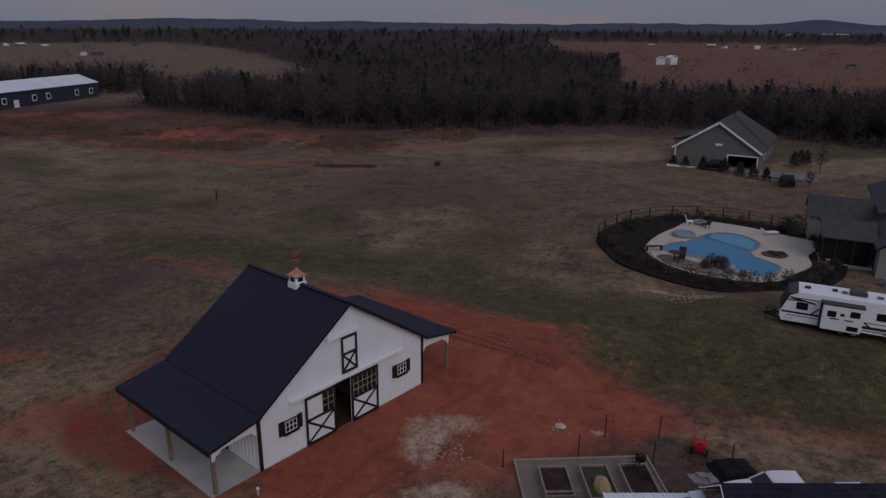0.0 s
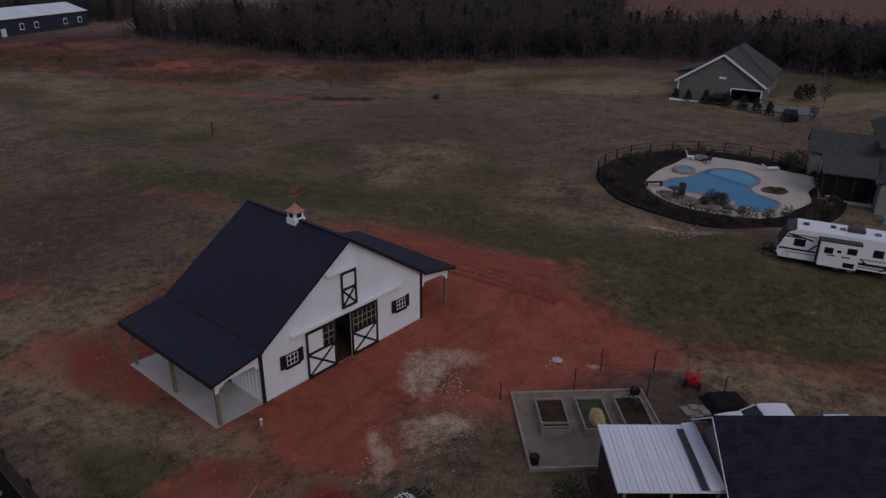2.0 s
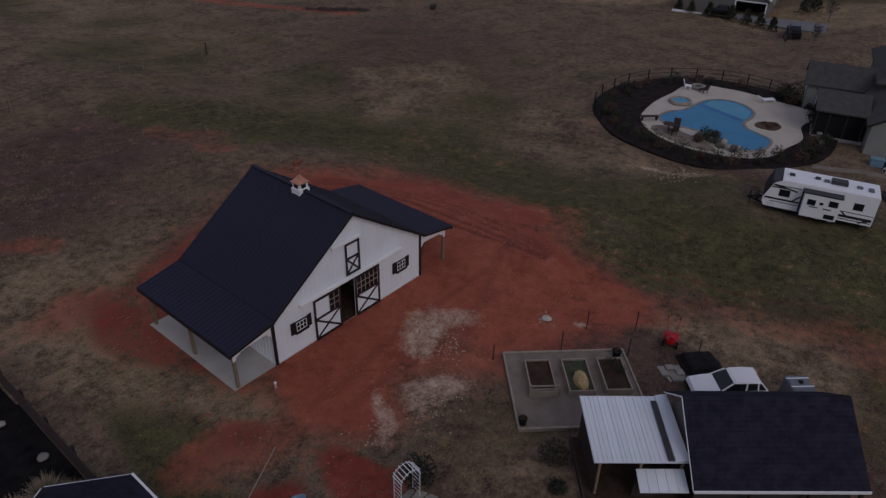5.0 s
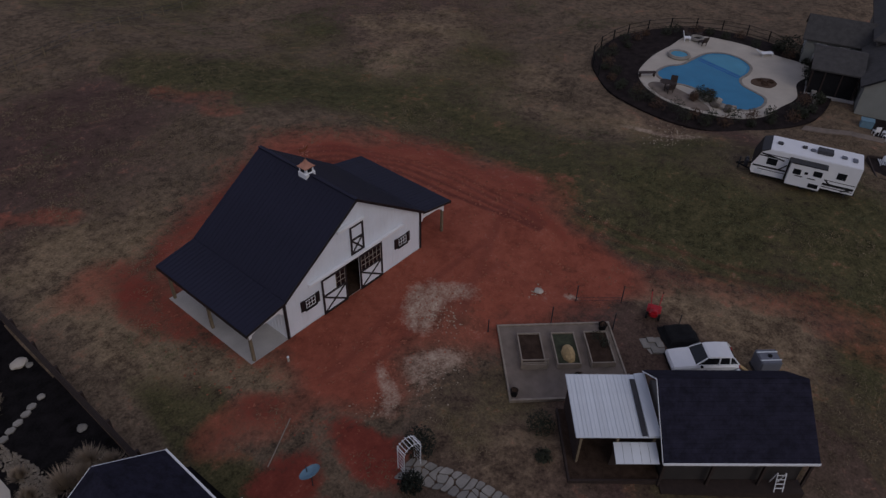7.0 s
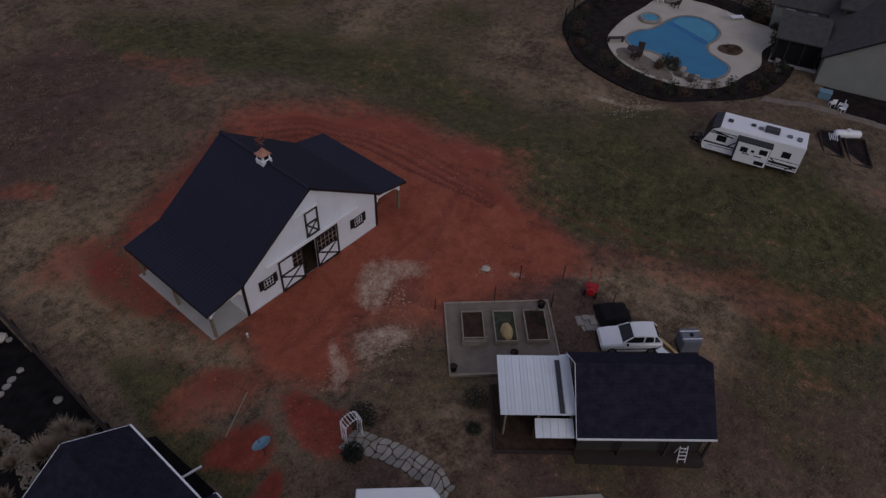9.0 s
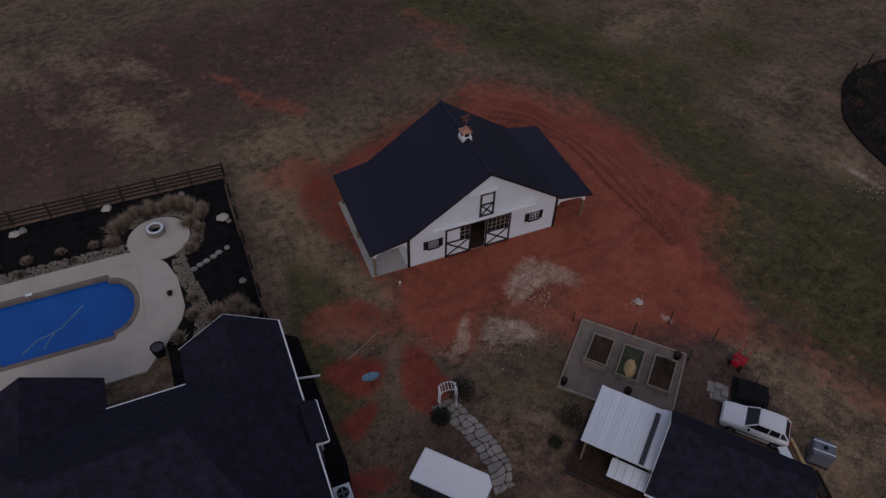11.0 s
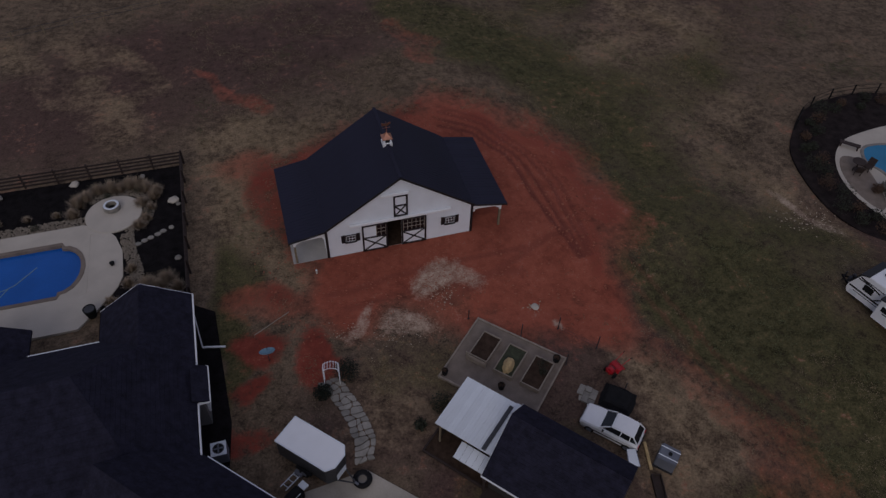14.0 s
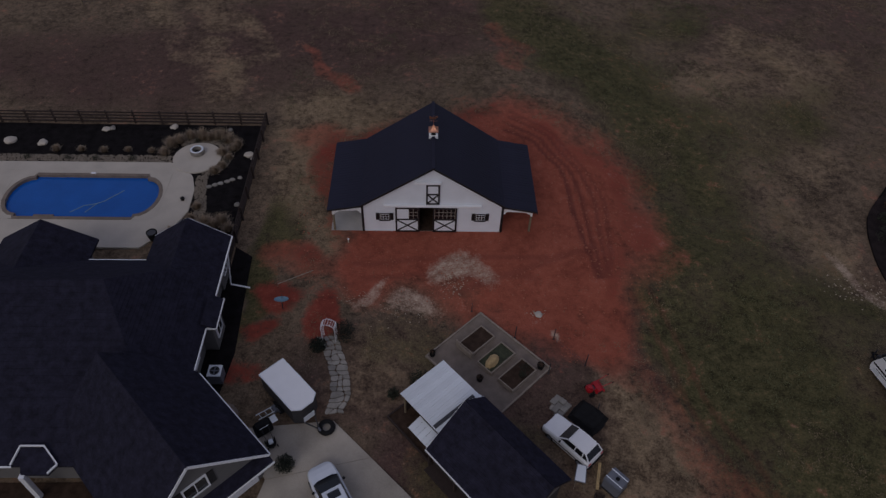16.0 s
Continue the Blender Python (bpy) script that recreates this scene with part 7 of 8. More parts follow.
    for x, y, l, w in ((40.6, -20.2, 3.6, 1.5), (41.3, -22.3, 4.0, 1.6)):
        b = thing("sunken_bed", x, y, gz(x, y), 25, "dark timber-edged vegetable bed in the grass", "raised bed", "beds by the propane tank")
        part("soil", B(-l / 2, l / 2, -w / 2, w / 2, -0.2, 0.12), FAR_MULCH, b)
        for s in (-1, 1):
            part("side_board", B(-l / 2, l / 2, s * (w / 2 + 0.05) - 0.05, s * (w / 2 + 0.05) + 0.05, -0.2, 0.3), DARK_WOOD, b)
            part("end_board", B(s * (l / 2 + 0.05) - 0.05, s * (l / 2 + 0.05) + 0.05, -w / 2, w / 2, -0.2, 0.3), DARK_WOOD, b)
    c = thing("wire_crate", 41.7, -20.0, gz(41.7, -20) + 0.12, 25, "pale slatted crate lying on a bed", "crate")
    bm = bmesh.new()
    for i in range(5):
        beam(bm, (-0.5, -0.3 + 0.15 * i, 0.3), (0.5, -0.3 + 0.15 * i, 0.3), 0.06, 0.03)
    for x in (-0.45, 0.45):
        beam(bm, (x, -0.33, 0.02), (x, 0.33, 0.02), 0.05)
        for y in (-0.3, 0.3):
            beam(bm, (x, y, 0), (x, y, 0.3), 0.05)
    part("slats", bm, GALV, c)


build_pool_house()


# ---- distance: the grey house, woods, fields and hills ----
def mesh_from(name, verts, faces, mat):
    me = bpy.data.meshes.new(name)
    nv, nf = len(verts), len(faces)
    me.vertices.add(nv)
    me.vertices.foreach_set("co", np.asarray(verts, np.float32).ravel())
    me.loops.add(nf * 3)
    me.loops.foreach_set("vertex_index", np.asarray(faces, np.int32).ravel())
    me.polygons.add(nf)
    me.polygons.foreach_set("loop_start", np.arange(0, nf * 3, 3, dtype=np.int32))
    me.update(calc_edges=True)
    me.materials.append(mat)
    return me


def stick(v, a, b, r0, r1):
    """A three-sided tapering branch as a soup of triangles."""
    a, b = np.array(a, float), np.array(b, float)
    d = b - a
    s = np.cross(d, (0.3, 0.5, 0.8))
    s /= np.linalg.norm(s) + 1e-9
    u = np.cross(d / (np.linalg.norm(d) + 1e-9), s)
    c = [(math.cos(t), math.sin(t)) for t in (0, 2.094, 4.189)]
    p = [a + (s * x + u * y) * r0 for x, y in c]
    q = [b + (s * x + u * y) * r1 for x, y in c]
    for i in range(3):
        j = (i + 1) % 3
        v.extend((p[i], p[j], q[j], p[i], q[j], q[i]))


def bare_tree(rng, h, spread, limbs, twigs, tw=0.05):
    v = []
    top = np.array([rng.normal() * 0.04 * h, rng.normal() * 0.04 * h, h * 0.8])
    stick(v, (0, 0, -0.3), top, 0.016 * h, 0.004 * h)
    for i in range(limbs):
        t = 0.28 + 0.7 * (i + rng.random()) / limbs
        base = top * t
        a = i * 2.4 + rng.random()
        up = 0.35 + 0.5 * t
        ln = spread * h * (1.1 - 0.6 * t)
        tip = base + np.array([math.cos(a) * ln, math.sin(a) * ln, ln * up * 1.3])
        stick(v, base, tip, 0.009 * h, 0.002 * h)
        for _ in range(twigs):
            k = 0.25 + 0.75 * rng.random()
            o = base + (tip - base) * k
            d = rng.normal(size=3) * np.array([0.11, 0.11, 0.06]) * h + np.array([0, 0, 0.04 * h])
            s = rng.normal(size=3)
            s = s / np.linalg.norm(s) * tw * (0.7 + 0.6 * rng.random())
            v.extend((o - s, o + s, o + d))
    return np.array(v)


def conifer(rng, h, r, count, leaf):
    v = []
    stick(v, (0, 0, -0.3), (0, 0, h * 0.9), 0.02 * h, 0.004 * h)
    for _ in range(count):
        t = rng.random() ** 0.8
        rr = r * (1 - t) ** 0.8 * (0.45 + 0.6 * rng.random())
        a = rng.random() * 6.283
        o = np.array([rr * math.cos(a), rr * math.sin(a), h * (0.1 + 0.9 * t)])
        d, s = rng.normal(size=3) * leaf, rng.normal(size=3) * leaf * 0.6
        v.extend((o, o + d, o + s))
    return np.array(v)


def bush(rng, r, h, count, leaf):
    v = []
    for _ in range(count):
        a, q = rng.random() * 6.283, rng.random() ** 0.5
        o = np.array([q * r * math.cos(a), q * r * math.sin(a), h * rng.random() * (1 - 0.5 * q)])
        d, s = rng.normal(size=3) * leaf + np.array([0, 0, leaf * 0.7]), rng.normal(size=3) * leaf * 0.3
        v.extend((o, o + d, o + s))
    return np.array(v)


def scatter(name, templates, places, mat, label, category):
    """One object of kind stuff: templates set down at (x, y, scale, turn)."""
    rng = np.random.default_rng(len(places))
    out = []
    for x, y, s, a in places:
        t = templates[rng.integers(len(templates))]
        c, q = math.cos(a), math.sin(a)
        z = float(ground_z(x, y))
        out.append(np.stack([(t[:, 0] * c - t[:, 1] * q) * s + x, (t[:, 0] * q + t[:, 1] * c) * s + y, t[:, 2] * s + z], 1))
    v = np.concatenate(out)
    me = mesh_from(name, v, np.arange(len(v)).reshape(-1, 3), mat)
    return tagged(new(name, me), label, category, kind="stuff")


def build_woods():
    rng = np.random.default_rng(77)
    bare = [bare_tree(rng, 7.5 + 3.5 * rng.random(), 0.36, 9, 15, 0.045) for _ in range(8)]
    pines = [conifer(rng, 7 + 3 * rng.random(), 1.8, 150, 0.5) for _ in range(4)]
    thick = [bush(rng, 2.2, 3.0, 60, 0.5) for _ in range(4)]
    near, ever, under, far_bare, far_ever = [], [], [], [], []
    gap = lambda b: float(np.interp(b, (8, 22, 33, 40, 51, 58, 64, 75), (184, 200, 193, 178, 190, 216, 248, 262))) + 5 * math.sin(b * 2.3)
    while len(near) < 6200:
        b = 2 + 76 * rng.random()
        d = 180 + 290 * rng.random() ** 1.25
        if d < gap(b) or (48.5 < b < 63.5 and d > 262 + 10 * math.sin(b)) or (b > 63.5 and d > 335) or (b < 27 and d > 232 + 8 * math.sin(b * 1.7)):
            continue
        if b < 24 and 200 < d < 212 and rng.random() < 0.7:
            continue
        if b > 63.5 and d < 300:
            continue
        x, y = far_at(b, d)
        s, a = 0.7 + 0.5 * rng.random(), rng.random() * 6.283
        if rng.random() < (0.13 if b < 30 or d > 300 else 0.07):
            ever.append((x, y, s, a))
        else:
            near.append((x, y, s, a))
        if rng.random() < 0.45:
            under.append((x + rng.normal() * 4, y + rng.normal() * 4, 0.7 + 0.6 * rng.random(), a))
    while len(far_bare) < 6400:
        b = 2 + 76 * rng.random()
        d = 330 * (6.0 ** (rng.random() ** 1.05))
        hay, heath = b > 48.5 + max(0, d - 280) * 0.019 and d < 960, b < min(27.0 + max(0, d - 240) * 0.011, 32.5) and d < 1080
        if (hay or heath) and rng.random() < 0.990:
            continue
        x, y = far_at(b, d)
        s, a = 0.8 + 0.5 * rng.random(), rng.random() * 6.283
        s *= 1 + d / 2500
        (far_ever if rng.random() < 0.07 else far_bare).append((x, y, s, a))
    scatter("winter_woods", bare, near, TWIG, "bare grey-brown winter woodland", "woods")
    scatter("woodland_evergreens", pines, ever, PINE, "dark evergreens among the bare trees", "woods")
    scatter("woodland_undergrowth", thick, under, TWIG, "dense grey-brown undergrowth", "undergrowth")
    clumps = [bush(rng, 6.5, 6.0, 80, 0.7) for _ in range(4)]
    scatter("distant_woods", clumps, far_bare, TWIG, "distant bare woodland", "woods")
    far_pines = [conifer(rng, 7, 2.6, 90, 0.8) for _ in range(3)]
    scatter("distant_evergreens", far_pines, far_ever, PINE, "distant dark evergreens", "woods")
    # russet scrub in front of the woods
    tufts = [bush(rng, 0.9, 0.7, 30, 0.17) for _ in range(5)]
    brush, dark = [], []
    while len(brush) < 5200:
        b, d = 38 + 38 * rng.random(), 112 + 140 * rng.random() ** 0.9
        if d < float(np.interp(b, (38, 43, 49, 58, 64, 74), (160, 142, 136, 140, 152, 190))) + 10 * rng.random() or d > gap(b) + 15:
            continue
        x, y = far_at(b, d)
        if noise.noise(Vector((x * 0.05, y * 0.05, 0))) + 0.6 * noise.noise(Vector((x * 0.2, y * 0.2, 4))) < 0.25 * rng.random() - 0.1:
            continue
        (dark if rng.random() < 0.3 else brush).append((x, y, 0.6 + 0.9 * rng.random(), rng.random() * 6))
    for i in range(90):     # a hedge along the end of the track
        x = 56.5 + 7 * rng.random()
        y = 72 - (x - 56.5) * 1.2 + rng.normal() * 0.5
        dark.append((x, y, 0.6 + 0.4 * rng.random(), rng.random() * 6))
    for i in range(420):     # shrubs dotted over the heath and hay field
        b, d = (8 + 20 * rng.random(), 250 + 700 * rng.random()) if i % 3 else (52 + 20 * rng.random(), 280 + 500 * rng.random())
        x, y = far_at(b, d)
        if noise.noise(Vector((x * 0.012, y * 0.012, 2))) > 0.1:
            dark.append((x, y, 1.2 + 1.2 * rng.random(), rng.random() * 6))
    scatter("russet_scrub", tufts, brush, SCRUB, "russet winter scrub and tall dry weeds", "scrub")
    scatter("dark_scrub", tufts, dark, TWIG, "dark bare thicket", "scrub")


build_woods()


def lone_tree(name, x, y, h, label, kind):
    rng = np.random.default_rng(int(h * 100))
    t = thing(name, x, y, gz(x, y), 0, label, "tree", "trees beyond the lawn")
    if kind == "oak":
        tr = bare_tree(rng, h, 0.3, 10, 0)
        o = new("trunk", mesh_from("trunk", tr, np.arange(len(tr)).reshape(-1, 3), BARK))
        o.parent = t
        bm = bmesh.new()
        for i in range(16):
            a, z = i * 2.4, h * (0.38 + 0.52 * (i / 15))
            r = 0.27 * h * math.sin(math.pi * (0.2 + 0.7 * i / 15))
            clump(rng, (r * math.cos(a) * 0.8, r * math.sin(a) * 0.8, z), (0.16 * h, 0.16 * h, 0.12 * h), 240, 0.4, bm)
        leaf_part("crown", bm, PINE, t, "dense dark evergreen crown")
    else:
        v = bare_tree(rng, h, 0.3, 14, 16, 0.05)
        o = new("crown", mesh_from("crown", v, np.arange(len(v)).reshape(-1, 3), TWIG))
        o.parent = t


lone_tree("evergreen_tree", 124.0, 66.0, 9.2, "broad dark evergreen tree on the lawn", "oak")
for x, y, h in ((141, 59, 8.5), (144, 52, 8.0), (149, 48, 8.5), (112.0, 3.6, 4.6), (94.0, 1.0, 3.0), (90.5, 4.0, 2.6), (150, 40, 8.0), (146, -8, 9.0)):
    lone_tree("bare_tree", x, y, h, "slender leafless tree on the lawn", "bare")


def build_grey_house():
    h = thing("grey_house", 107.2, 20.0, gz(107, 20) - 0.1, 10.4, "grey-sided house with steep gable and open garage", "house")
    W, E = 7.35, 3.3
    bm = bmesh.new()
    for y0, y1 in ((-2.1, W), (-W, -7.0)):
        box(bm, 0, 0.2, y0, y1, 0, E)
    box(bm, 0, 0.2, -7.0, -2.1, 2.4, E)
    part("front_wall", bm, SIDING_GREY, h, "grey lap siding")
    bm = bmesh.new()
    vs = [(-W, E), (W, E), (0, 8.0)]
    a = [bm.verts.new((0.0, y, z)) for y, z in vs]
    b = [bm.verts.new((0.2, y, z)) for y, z in vs]
    bm.faces.new(a), bm.faces.new(b[::-1])
    for i in range(3):
        bm.faces.new((a[i], b[i], b[(i + 1) % 3], a[(i + 1) % 3]))
    part("gable_wall", bm, SIDING_GREY, h)
    part("side_wall", B(0.2, 15, -W, -W + 0.2, 0, E), SIDING_GREY, h)
    part("side_wall", B(0.2, 15, W - 0.2, W, 0, E), SIDING_GREY, h)
    # black panel set back from the doorway gives the garage its inner shade
    part("garage_interior", B(7.0, 7.2, -W + 0.3, 0, 0, E), BLACK, h, "black panel for the shade inside the garage")
    bm = bmesh.new()
    slab(bm, [(-0.5, W + 0.5, E - 0.2), (-0.5, 0, 8.25), (15, 0, 8.25), (15, W + 0.5, E - 0.2)], 0.2)
    slab(bm, [(-0.5, 0, 8.25), (-0.5, -W - 0.5, E - 0.2), (15, -W - 0.5, E - 0.2), (15, 0, 8.25)], 0.2)
    part("roof", bm, SHINGLE_GREY, h, "grey shingle roof")
    for s in (-1, 1):
        line(h, "rake_trim", (-0.53, s * (W + 0.5), E - 0.25), (-0.53, 0, 8.18), 0.06, 0.35, WHITE, "white rake board")
    bm = bmesh.new()
    for y0, y1, z0, z1 in ((-7.2, -7.0, 0, 2.6), (-2.1, -1.9, 0, 2.6), (-7.0, -2.1, 2.4, 2.6)):
        box(bm, -0.06, -0.003, y0, y1, z0, z1)
    part("garage_trim", bm, WHITE, h)
    part("gable_vent", B(-0.07, -0.003, -0.9, 0.3, 4.0, 4.4), WHITE, h)
    part("corner_board", B(-0.05, -0.003, W - 0.2, W + 0.02, 0, E), WHITE, h)
    # main part behind
    part("core_wall", B(8, 22, -7.4, 5.5, 0, 3.4), SIDING_GREY, h)
    bm = bmesh.new()
    c = [(7.4, -7.9, 3.4), (22.6, -7.9, 3.4), (22.6, 6.1, 3.4), (7.4, 6.1, 3.4)]
    r0, r1 = (12.5, -0.6, 8.6), (17.5, -0.6, 8.6)
    for q in ([c[0], c[1], r1, r0], [c[1], c[2], r1], [c[2], c[3], r0, r1], [c[3], c[0], r0]):
        slab(bm, q, 0.2)
    part("core_roof", bm, SHINGLE_GREY, h)
    part("north_wing", B(12, 20, 5.5, 10.0, 0, 3.0), SIDING_TAUPE, h)
    bm = bmesh.new()
    slab(bm, [(11.6, 4.5, 4.6), (11.6, 10.4, 2.9), (20.4, 10.4, 2.9), (20.4, 4.5, 4.6)], 0.2)
    part("porch_roof", bm, SHINGLE_GREY, h)
    for y in (-7.0,):
        house_window(h, pose(7.96, y, 1.7, 0, 0, -90), 0.8, 1.3)
    rng = np.random.default_rng(5)
    ap = thing("house_apron", 0, 0, 0, 0, "grey concrete drive of the far house", "driveway", kind="structure")
    for a in ([(103.5, 13.0), (110.5, 5.5), (108.6, 13.0), (107.6, 18.5), (104.6, 18.0)], [(103.5, 12.9), (102.5, 3.0), (104.0, -9.0), (112, -30), (116, -30), (108.0, -8.0), (110.4, 5.4)]):
        zc = gz(*a[0])
        bm = bmesh.new()
        lo = [bm.verts.new((x, y, gz(x, y) + 0.12)) for x, y in a]
        bm.faces.new(lo)
        r = bmesh.ops.extrude_face_region(bm, geom=bm.faces[:])
        for v in r["geom"]:
            if isinstance(v, bmesh.types.BMVert):
                v.co.z -= 0.4
        part("slab", bm, DRIVE, ap)
    for x, y, s in ((103.4, 24.0, 0.9), (102.7, 20.5, 1.1), (102.3, 16.6, 1.2), (101.4, 13.6, 1.15), (100.9, 11.2, 1.1), (100.4, 9.0, 1.0), (117.2, 9.2, 1.3), (119.0, 8.6, 1.4), (121, 8.0, 1.3), (104.6, 26.8, 0.8)):
        k = thing("clipped_conifer", x, y, gz(x, y), 0, "small clipped dark conifer by the house", "shrub", "conifers by the grey house")
        v = conifer(rng, 2.1 * s, 0.95 * s, 520, 0.22)
        o = new("foliage", mesh_from("foliage", v, np.arange(len(v)).reshape(-1, 3), SHRUB))
        o.parent = k
    for x, y, t, l in ((103.8, 19.0, 100, "black pickup truck parked by the house"), (98.6, 5.2, 20, "dark car parked on the drive")):
        c = thing("parked_vehicle", x, y, gz(x, y) + 0.12, t, l, "car")
        part("body", car_body([(2.5, 0.5, 0.9, 0.9), (2.3, 0.4, 1.05, 0.97), (0.9, 0.4, 1.15, 1), (-2.4, 0.4, 1.15, 1), (-2.6, 0.5, 1.1, 0.95)], 0.95), BLACK, c)
        part("cab", cabin([(1.1, 1.14, 1.2, 0.9, 0.85), (0.5, 1.14, 1.8, 0.9, 0.75), (-1.1, 1.14, 1.8, 0.9, 0.75), (-1.3, 1.14, 1.2, 0.9, 0.85)], 0.95), GLASS_DARK, c)
        for s in (-1, 1):
            for a in (-1.6, 1.6):
                wheel(c, a, s * 0.85, 0.4, 0.24, s)
    k = thing("retaining_edge", 103.2, 24.6, gz(103, 24.6), 100, "low white edging wall round a bed", "wall")
    part("edge", B(-2.6, 2.6, -0.15, 0.15, -0.2, 0.3), WHITE, k)


build_grey_house()


def far_building(name, b, d, l, w, h, turn, roof, wall, label, lift=0.0):
    l, w, h = l * 0.45, w * 0.45, h * 0.45
    x, y = far_at(b, d)
    t = thing(name, x, y, gz(x, y) + lift, turn, label, "building", "far buildings")
    part("wall", B(-l / 2, l / 2, -w / 2, w / 2, -3, h), wall, t)
    bm = bmesh.new()
    side = [(-w / 2 - 0.5, h - 0.1), (0, h + w * 0.22), (w / 2 + 0.5, h - 0.1)]
    slab(bm, [(-l / 2 - 0.5, side[0][0], side[0][1]), (l / 2 + 0.5, side[0][0], side[0][1]), (l / 2 + 0.5, 0, side[1][1]), (-l / 2 - 0.5, 0, side[1][1])], 0.25)
    slab(bm, [(-l / 2 - 0.5, 0, side[1][1]), (l / 2 + 0.5, 0, side[1][1]), (l / 2 + 0.5, side[2][0], side[2][1]), (-l / 2 - 0.5, side[2][0], side[2][1])], 0.25)
    part("roof", bm, roof, t)
    return t


def build_distance():
    NAVY = material("dark_blue_cladding", (0.03, 0.035, 0.06), 0.6, vary=0.1)
    # long metal barn beyond the track
    t = thing("long_barn", 66.0, 237.0, -7.0, 26.5, "long dark blue metal barn with white roof", "barn")
    L, W, H = 56, 16, 5.2
    part("wall", B(-L / 2, L / 2, -W / 2, W / 2, -1, H), NAVY, t, "dark blue metal walls")
    for i in range(14):
        x = -L / 2 + L * (i + 0.5) / 14
        bm = bmesh.new()
        q = L / 28
        slab(bm, [(x - q, -W / 2 - 0.5, H), (x + q, -W / 2 - 0.5, H), (x + q, 0, H + 2.6), (x - q, 0, H + 2.6)], 0.2)
        slab(bm, [(x - q, 0, H + 2.6), (x + q, 0, H + 2.6), (x + q, W / 2 + 0.5, H), (x - q, W / 2 + 0.5, H)], 0.2)
        part("roof_sheet", bm, GALV, t, "white metal roof")
    for x in (-22, -14, -2, 4, 17, 24):
        w = part("window", B(x - 0.9, x + 0.9, -W / 2 - 0.08, -W / 2 - 0.01, 1.4, 3.4), WHITE, t)
        part("pane", B(x - 0.65, x + 0.65, -W / 2 - 0.12, -W / 2 - 0.085, 1.65, 3.15), GLASS_DARK, w)
    part("door", B(-10.5, -8.5, -W / 2 - 0.08, -W / 2 - 0.01, -0.5, 2.4), WHITE, t)
    # far farmsteads
    far_building("white_farmhouse", 23.8, 520, 17, 13, 5, 25, WHITE_FAR, WHITE_FAR, "white farmhouse on the heath", 2)
    far_building("farmhouse_wing", 23.0, 524, 12, 12, 6.5, 60, WHITE_FAR, WHITE_FAR, "white gabled wing on the heath", 2)
    for i, (b, d, l, h) in enumerate(((14.2, 860, 14, 5), (14.9, 880, 18, 6), (16.0, 900, 16, 5), (17.2, 900, 14, 6), (18.6, 930, 16, 5), (19.4, 910, 14, 6), (20.3, 920, 18, 7), (24.6, 1000, 14, 5), (66.3, 620, 16, 5), (67.2, 640, 12, 4), (63.6, 850, 18, 6), (69.5, 880, 14, 6), (71.0, 860, 18, 7), (71.8, 900, 14, 6), (52.0, 760, 20, 5), (50.8, 800, 30, 4), (61.0, 960, 16, 6), (38.5, 700, 12, 7), (12.3, 1900, 120, 14), (15.0, 1950, 80, 14), (11.0, 520, 14, 6))):
        far_building("far_house", b, d, l, 10, h, 20 + 40 * (i % 4), SHINGLE_GREY if i % 3 else WHITE_FAR, WHITE_FAR if i % 2 else SIDING_TAUPE, "small distant house with pale walls" if i % 2 else "small distant house with grey walls")
    # hills along the skyline, low wooded ridges, coloured as seen through haze
    rng = np.random.default_rng(8)
    for k, (d, base, amp, seed) in enumerate(((2600, 10, 8, 3.1), (3400, 16, 12, 7.7), (4200, 22, 16, 12.4))):
        v, f = [], []
        bs = np.linspace(-8, 90, 260)
        for i, b in enumerate(bs):
            x, y = far_at(b, d)
            n = noise.noise(Vector((b * 0.11 + seed, seed, 0))) + 0.35 * noise.noise(Vector((b * 0.6, seed, 1))) + 0.12 * noise.noise(Vector((b * 2.7, seed, 2)))
            hgt = base + amp * n
            if k == 2:
                hgt += 26 * math.exp(-((b - 13.2) / 2.6) ** 2) + 12 * math.exp(-((b - 60) / 5.0) ** 2)
            x2, y2 = far_at(b, d + 350)
            x0, y0 = far_at(b, d - 300)
            v += [(x0, y0, -8), (x, y, -7 + max(2, hgt)), (x2, y2, -8)]
            if i:
                o = 3 * i
                f += [(o - 3, o, o + 1), (o - 3, o + 1, o - 2), (o - 2, o + 1, o + 2), (o - 2, o + 2, o - 1)]
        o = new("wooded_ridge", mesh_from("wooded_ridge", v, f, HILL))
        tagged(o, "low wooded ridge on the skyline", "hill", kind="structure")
    # wire fence over the pasture
    fe = thing("pasture_fence", 0, 0, 0, 0, "long wire pasture fence with timber posts", "fence")
    pts = [(-40, 36.0), (0.5, 47.5), (27.5, 58.0), (40.0, 63.0), (56.0, 69.0)]
    px = [(pts[0], pts[1], 14), (pts[1], pts[2], 8), (pts[2], pts[3], 8), (pts[3], pts[4], 4)]
    last = None
    for (a, b), (c, d), n in px:
        for i in range(n):
            x, y = a + (c - a) * i / n, b + (d - b) * i / n
            z = gz(x, y)
            big = abs(x - 0.5) < 0.5 or abs(x - 27.5) < 0.6
            part("post", B(x - 0.05, x + 0.05, y - 0.05, y + 0.05, z - 0.3, z + (1.7 if big else 1.05)), POST, fe)
            if last:
                for hgt in (0.5, 1.05):
                    part("wire", beam(bmesh.new(), (last[0], last[1], last[2] + hgt), (x, y, z + hgt), 0.03), DARK_METAL, fe)
            last = (x, y, z)
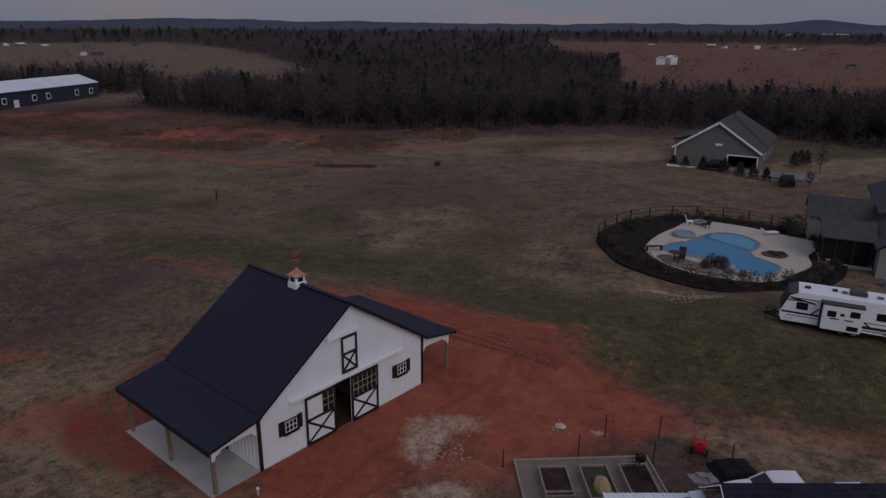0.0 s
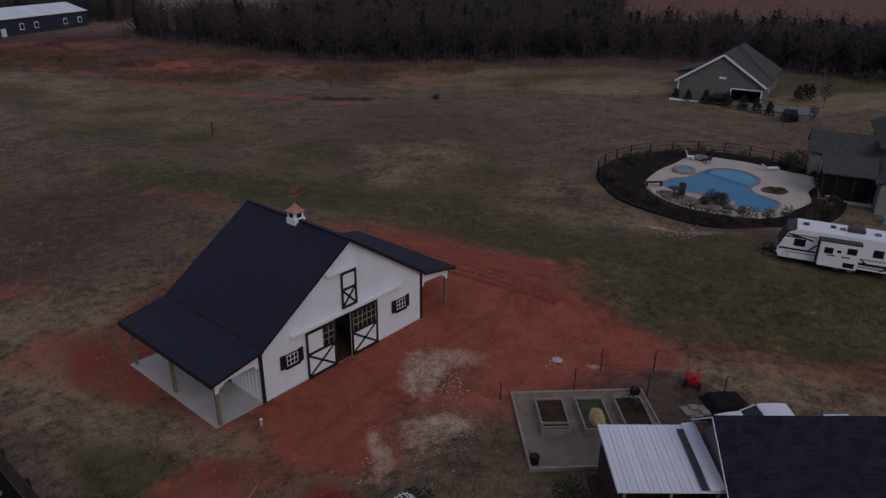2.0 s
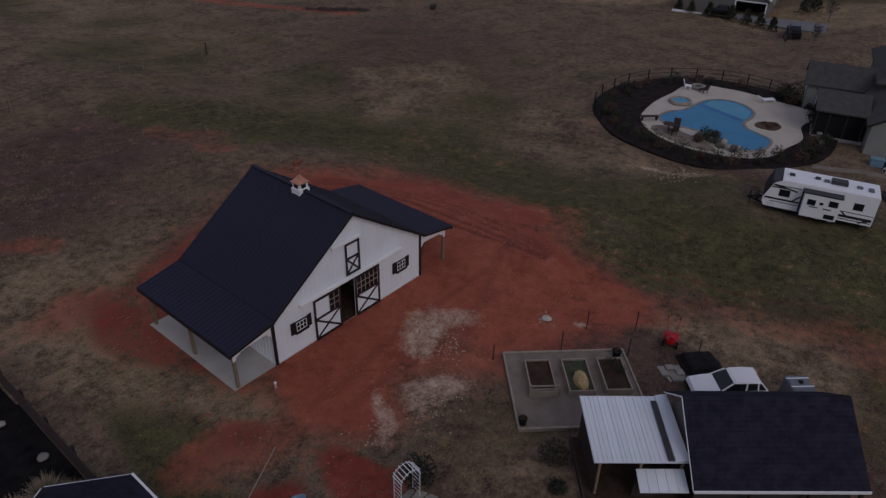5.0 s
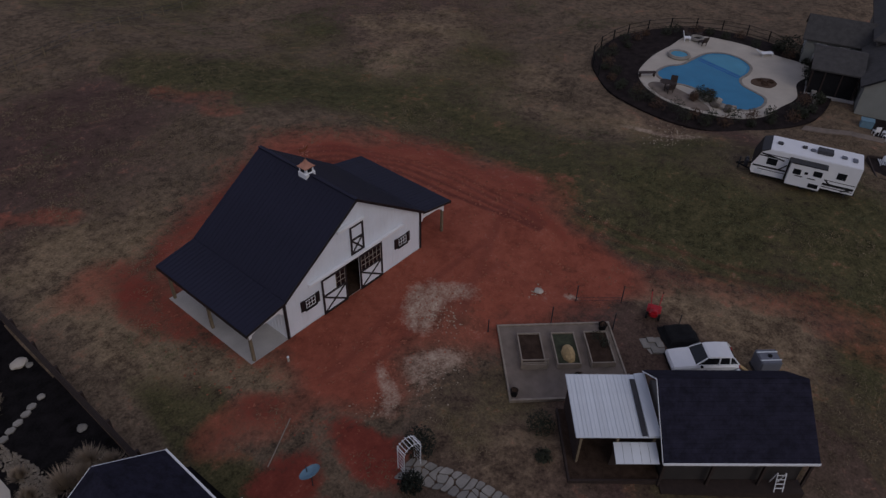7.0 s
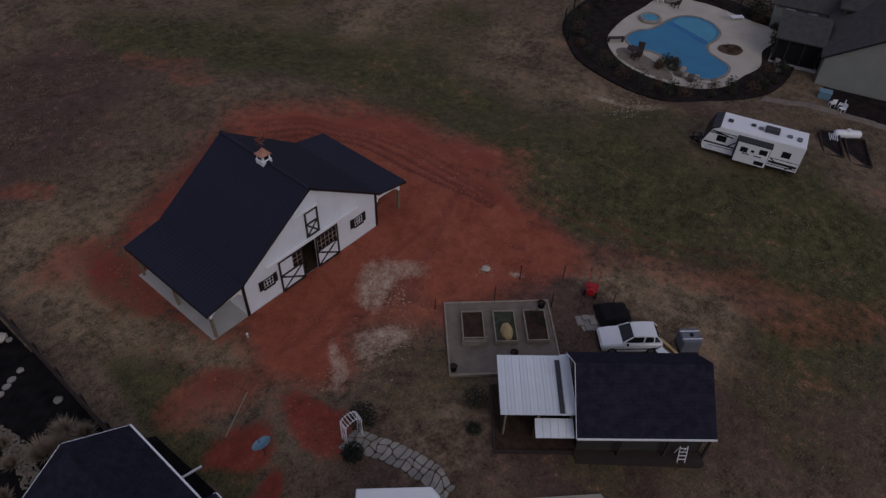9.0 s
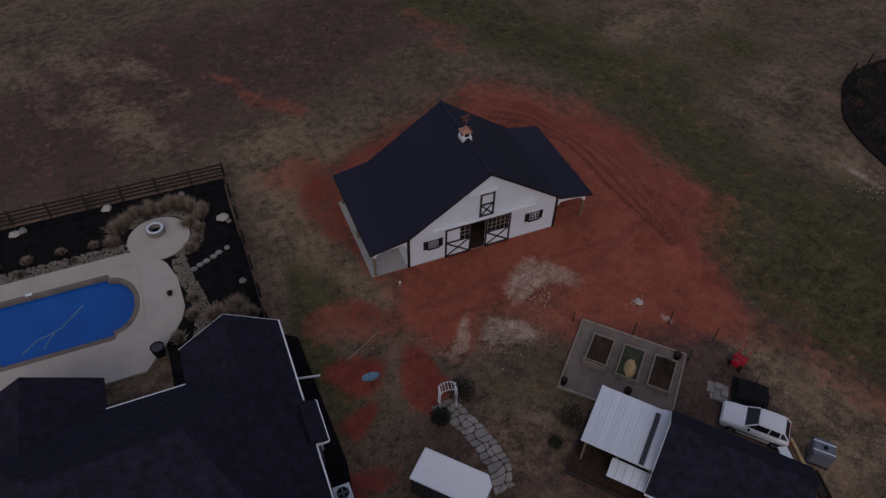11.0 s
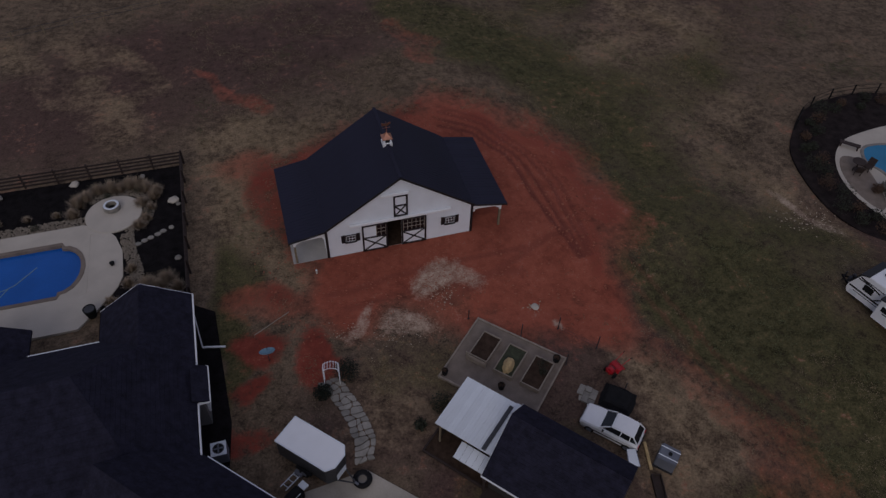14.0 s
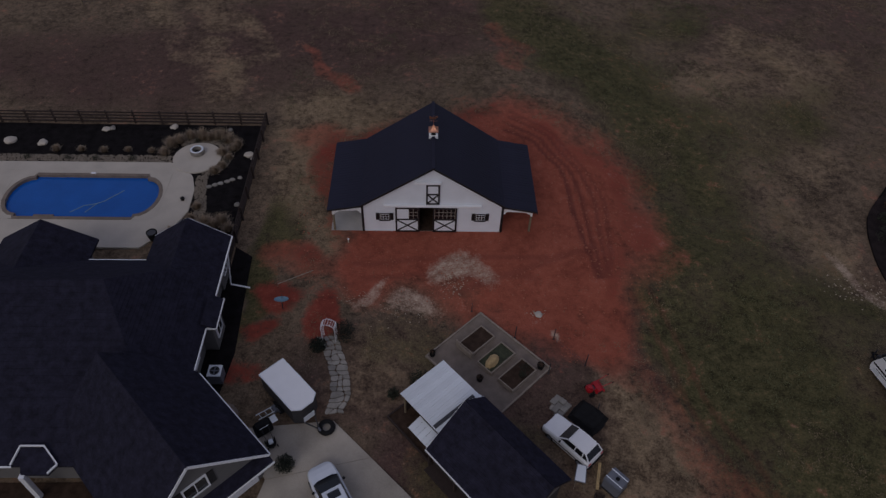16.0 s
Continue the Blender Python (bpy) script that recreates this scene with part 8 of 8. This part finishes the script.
    for x, y in ((28.4, 58.3),):
        part("gate_post", B(x - 0.06, x + 0.06, y - 0.06, y + 0.06, gz(x, y) - 0.3, gz(x, y) + 1.6), DARK_WOOD, fe)
    # salt trough in the pasture
    x, y = 73, 57.7
    t = thing("feed_trough", x, y, gz(x, y), 30, "small dark feed trough in the pasture", "trough")
    part("box", B(-0.9, 0.9, -0.4, 0.4, 0.3, 0.75), DARK_WOOD, t)
    for sx in (-0.7, 0.7):
        part("leg", B(sx - 0.06, sx + 0.06, -0.35, 0.35, 0, 0.3), DARK_WOOD, t)
    # red spoil heap by the track
    bm = bmesh.new()
    bmesh.ops.create_icosphere(bm, subdivisions=4, radius=1.0)
    for v in bm.verts:
        kf = 1 + 0.35 * noise.noise(v.co * 2.1)
        v.co = Vector((v.co.x * 4.5 * kf, v.co.y * 3.2 * kf, max(-0.2, v.co.z) * 1.7 * kf))
    o = part("clay_mound", bm, material("red_spoil", (0.26, 0.075, 0.045), 0.95, vary=0.4, scale=0.5, bump=0.8, fine=4.0))
    o.location = (63, 130, gz(63, 130) - 0.2)
    tagged(o, "low heap of red clay spoil", "spoil heap")
    # lattice mast in the woods
    x, y = far_at(32.8, 330)
    m = thing("lattice_mast", x, y, gz(x, y), 0, "thin grey lattice mast above the trees", "mast")
    bm = bmesh.new()
    for i in range(3):
        a = i * 2.094
        beam(bm, (0.9 * math.cos(a), 0.9 * math.sin(a), 0), (0.35 * math.cos(a), 0.35 * math.sin(a), 18), 0.08)
    part("leg", bm, DARK_METAL, m)
    bm = bmesh.new()
    for j in range(9):
        r = 0.9 - 0.05 * j
        for i in range(3):
            a, b = i * 2.094, (i + 1) * 2.094
            beam(bm, (r * math.cos(a), r * math.sin(a), 2 * j), (r * math.cos(b), r * math.sin(b), 2 * j + 1.6), 0.05)
    part("bracing", bm, DARK_METAL, m)


build_distance()


# ---- tufts, clods and litter on the ground ----
def build_tufts():
    rng = np.random.default_rng(15)
    DRY = material("dry_grass_blades", (0.22, 0.17, 0.105), 0.95, vary=0.45, scale=0.8, bump=0.0)
    LUSH = material("green_grass_blades", (0.125, 0.128, 0.062), 0.95, vary=0.45, scale=0.8, bump=0.0)
    tuft = [bush(rng, 0.26, 0.05, 9, 0.075) for _ in range(6)]
    dry, lush = [], []
    while len(dry) + len(lush) < 24000:
        x, y = -14 + 74 * rng.random(), -34 + 86 * rng.random()
        if math.hypot(x - 4.5, y - 2) < 14.5 or math.hypot(x - 49, y + 1) < 15 or (x > 48 and y < -8) or (math.hypot(x - 4, y + 17) < 9):
            continue
        if x < -12 and y < 14:
            continue
        if x < -3 and y < -16:
            continue
        if noise.noise(Vector((x * 0.22, y * 0.22, 0))) + 0.5 * noise.noise(Vector((x * 0.8, y * 0.8, 3))) < -0.05:
            continue
        g = noise.noise(Vector((x * 0.1, y * 0.1, 7))) + 0.25 * (1 if 18 < x < 36 else -1)
        (lush if g > 0.12 else dry).append((x, y, 0.6 + 0.8 * rng.random(), rng.random() * 6.283))
    scatter("dry_grass", tuft, dry, DRY, "dry tan winter grass tufts", "grass")
    scatter("green_grass", tuft, lush, LUSH, "short green grass tufts", "grass")
    clod = []
    for _ in range(4):
        v = []
        for i in range(6):
            a, b = i * 1.047, (i + 1) * 1.047
            p = [0.1 * math.cos(a), 0.1 * math.sin(a), -0.03]
            q = [0.1 * math.cos(b), 0.1 * math.sin(b), -0.03]
            v += [p, q, [rng.normal() * 0.02, rng.normal() * 0.02, 0.07]]
        clod.append(np.array(v))
    CLOD = material("red_clay_clods", (0.33, 0.115, 0.07), 0.95, vary=0.35, scale=1.0, bump=0.0)
    PALE = material("pale_chips", (0.46, 0.38, 0.29), 0.95, vary=0.25, scale=1.0, bump=0.0)
    reds, pales = [], []
    while len(reds) < 2600:
        x, y = -12 + 30 * rng.random(), -12 + 28 * rng.random()
        if (-8.5 < x < 8.3 and -0.4 < y < 8.3) or math.hypot(x - 4, y - 1) > 15 or (x < 9 and y < -7.5):
            continue
        reds.append((x, y, 0.3 + 0.9 * rng.random() ** 2, rng.random() * 6))
    for cx, cy, r, n in ((1.6, -5.4, 1.4, 110), (-2.2, -8.0, 1.6, 120), (-5.6, -7.2, 1.3, 50), (35, -4, 3.0, 120), (7.8, -7.9, 0.5, 25)):
        for _ in range(n):
            x, y = cx + rng.normal() * r * 0.6, cy + rng.normal() * r * 0.4
            pales.append((x, y, 0.25 + 0.6 * rng.random() ** 2, rng.random() * 6))
    scatter("clay_clods", clod, reds, CLOD, "loose clods of red clay", "clods")
    scatter("pale_litter", clod, pales, PALE, "scattered pale chips of straw and stone", "litter")


build_tufts()
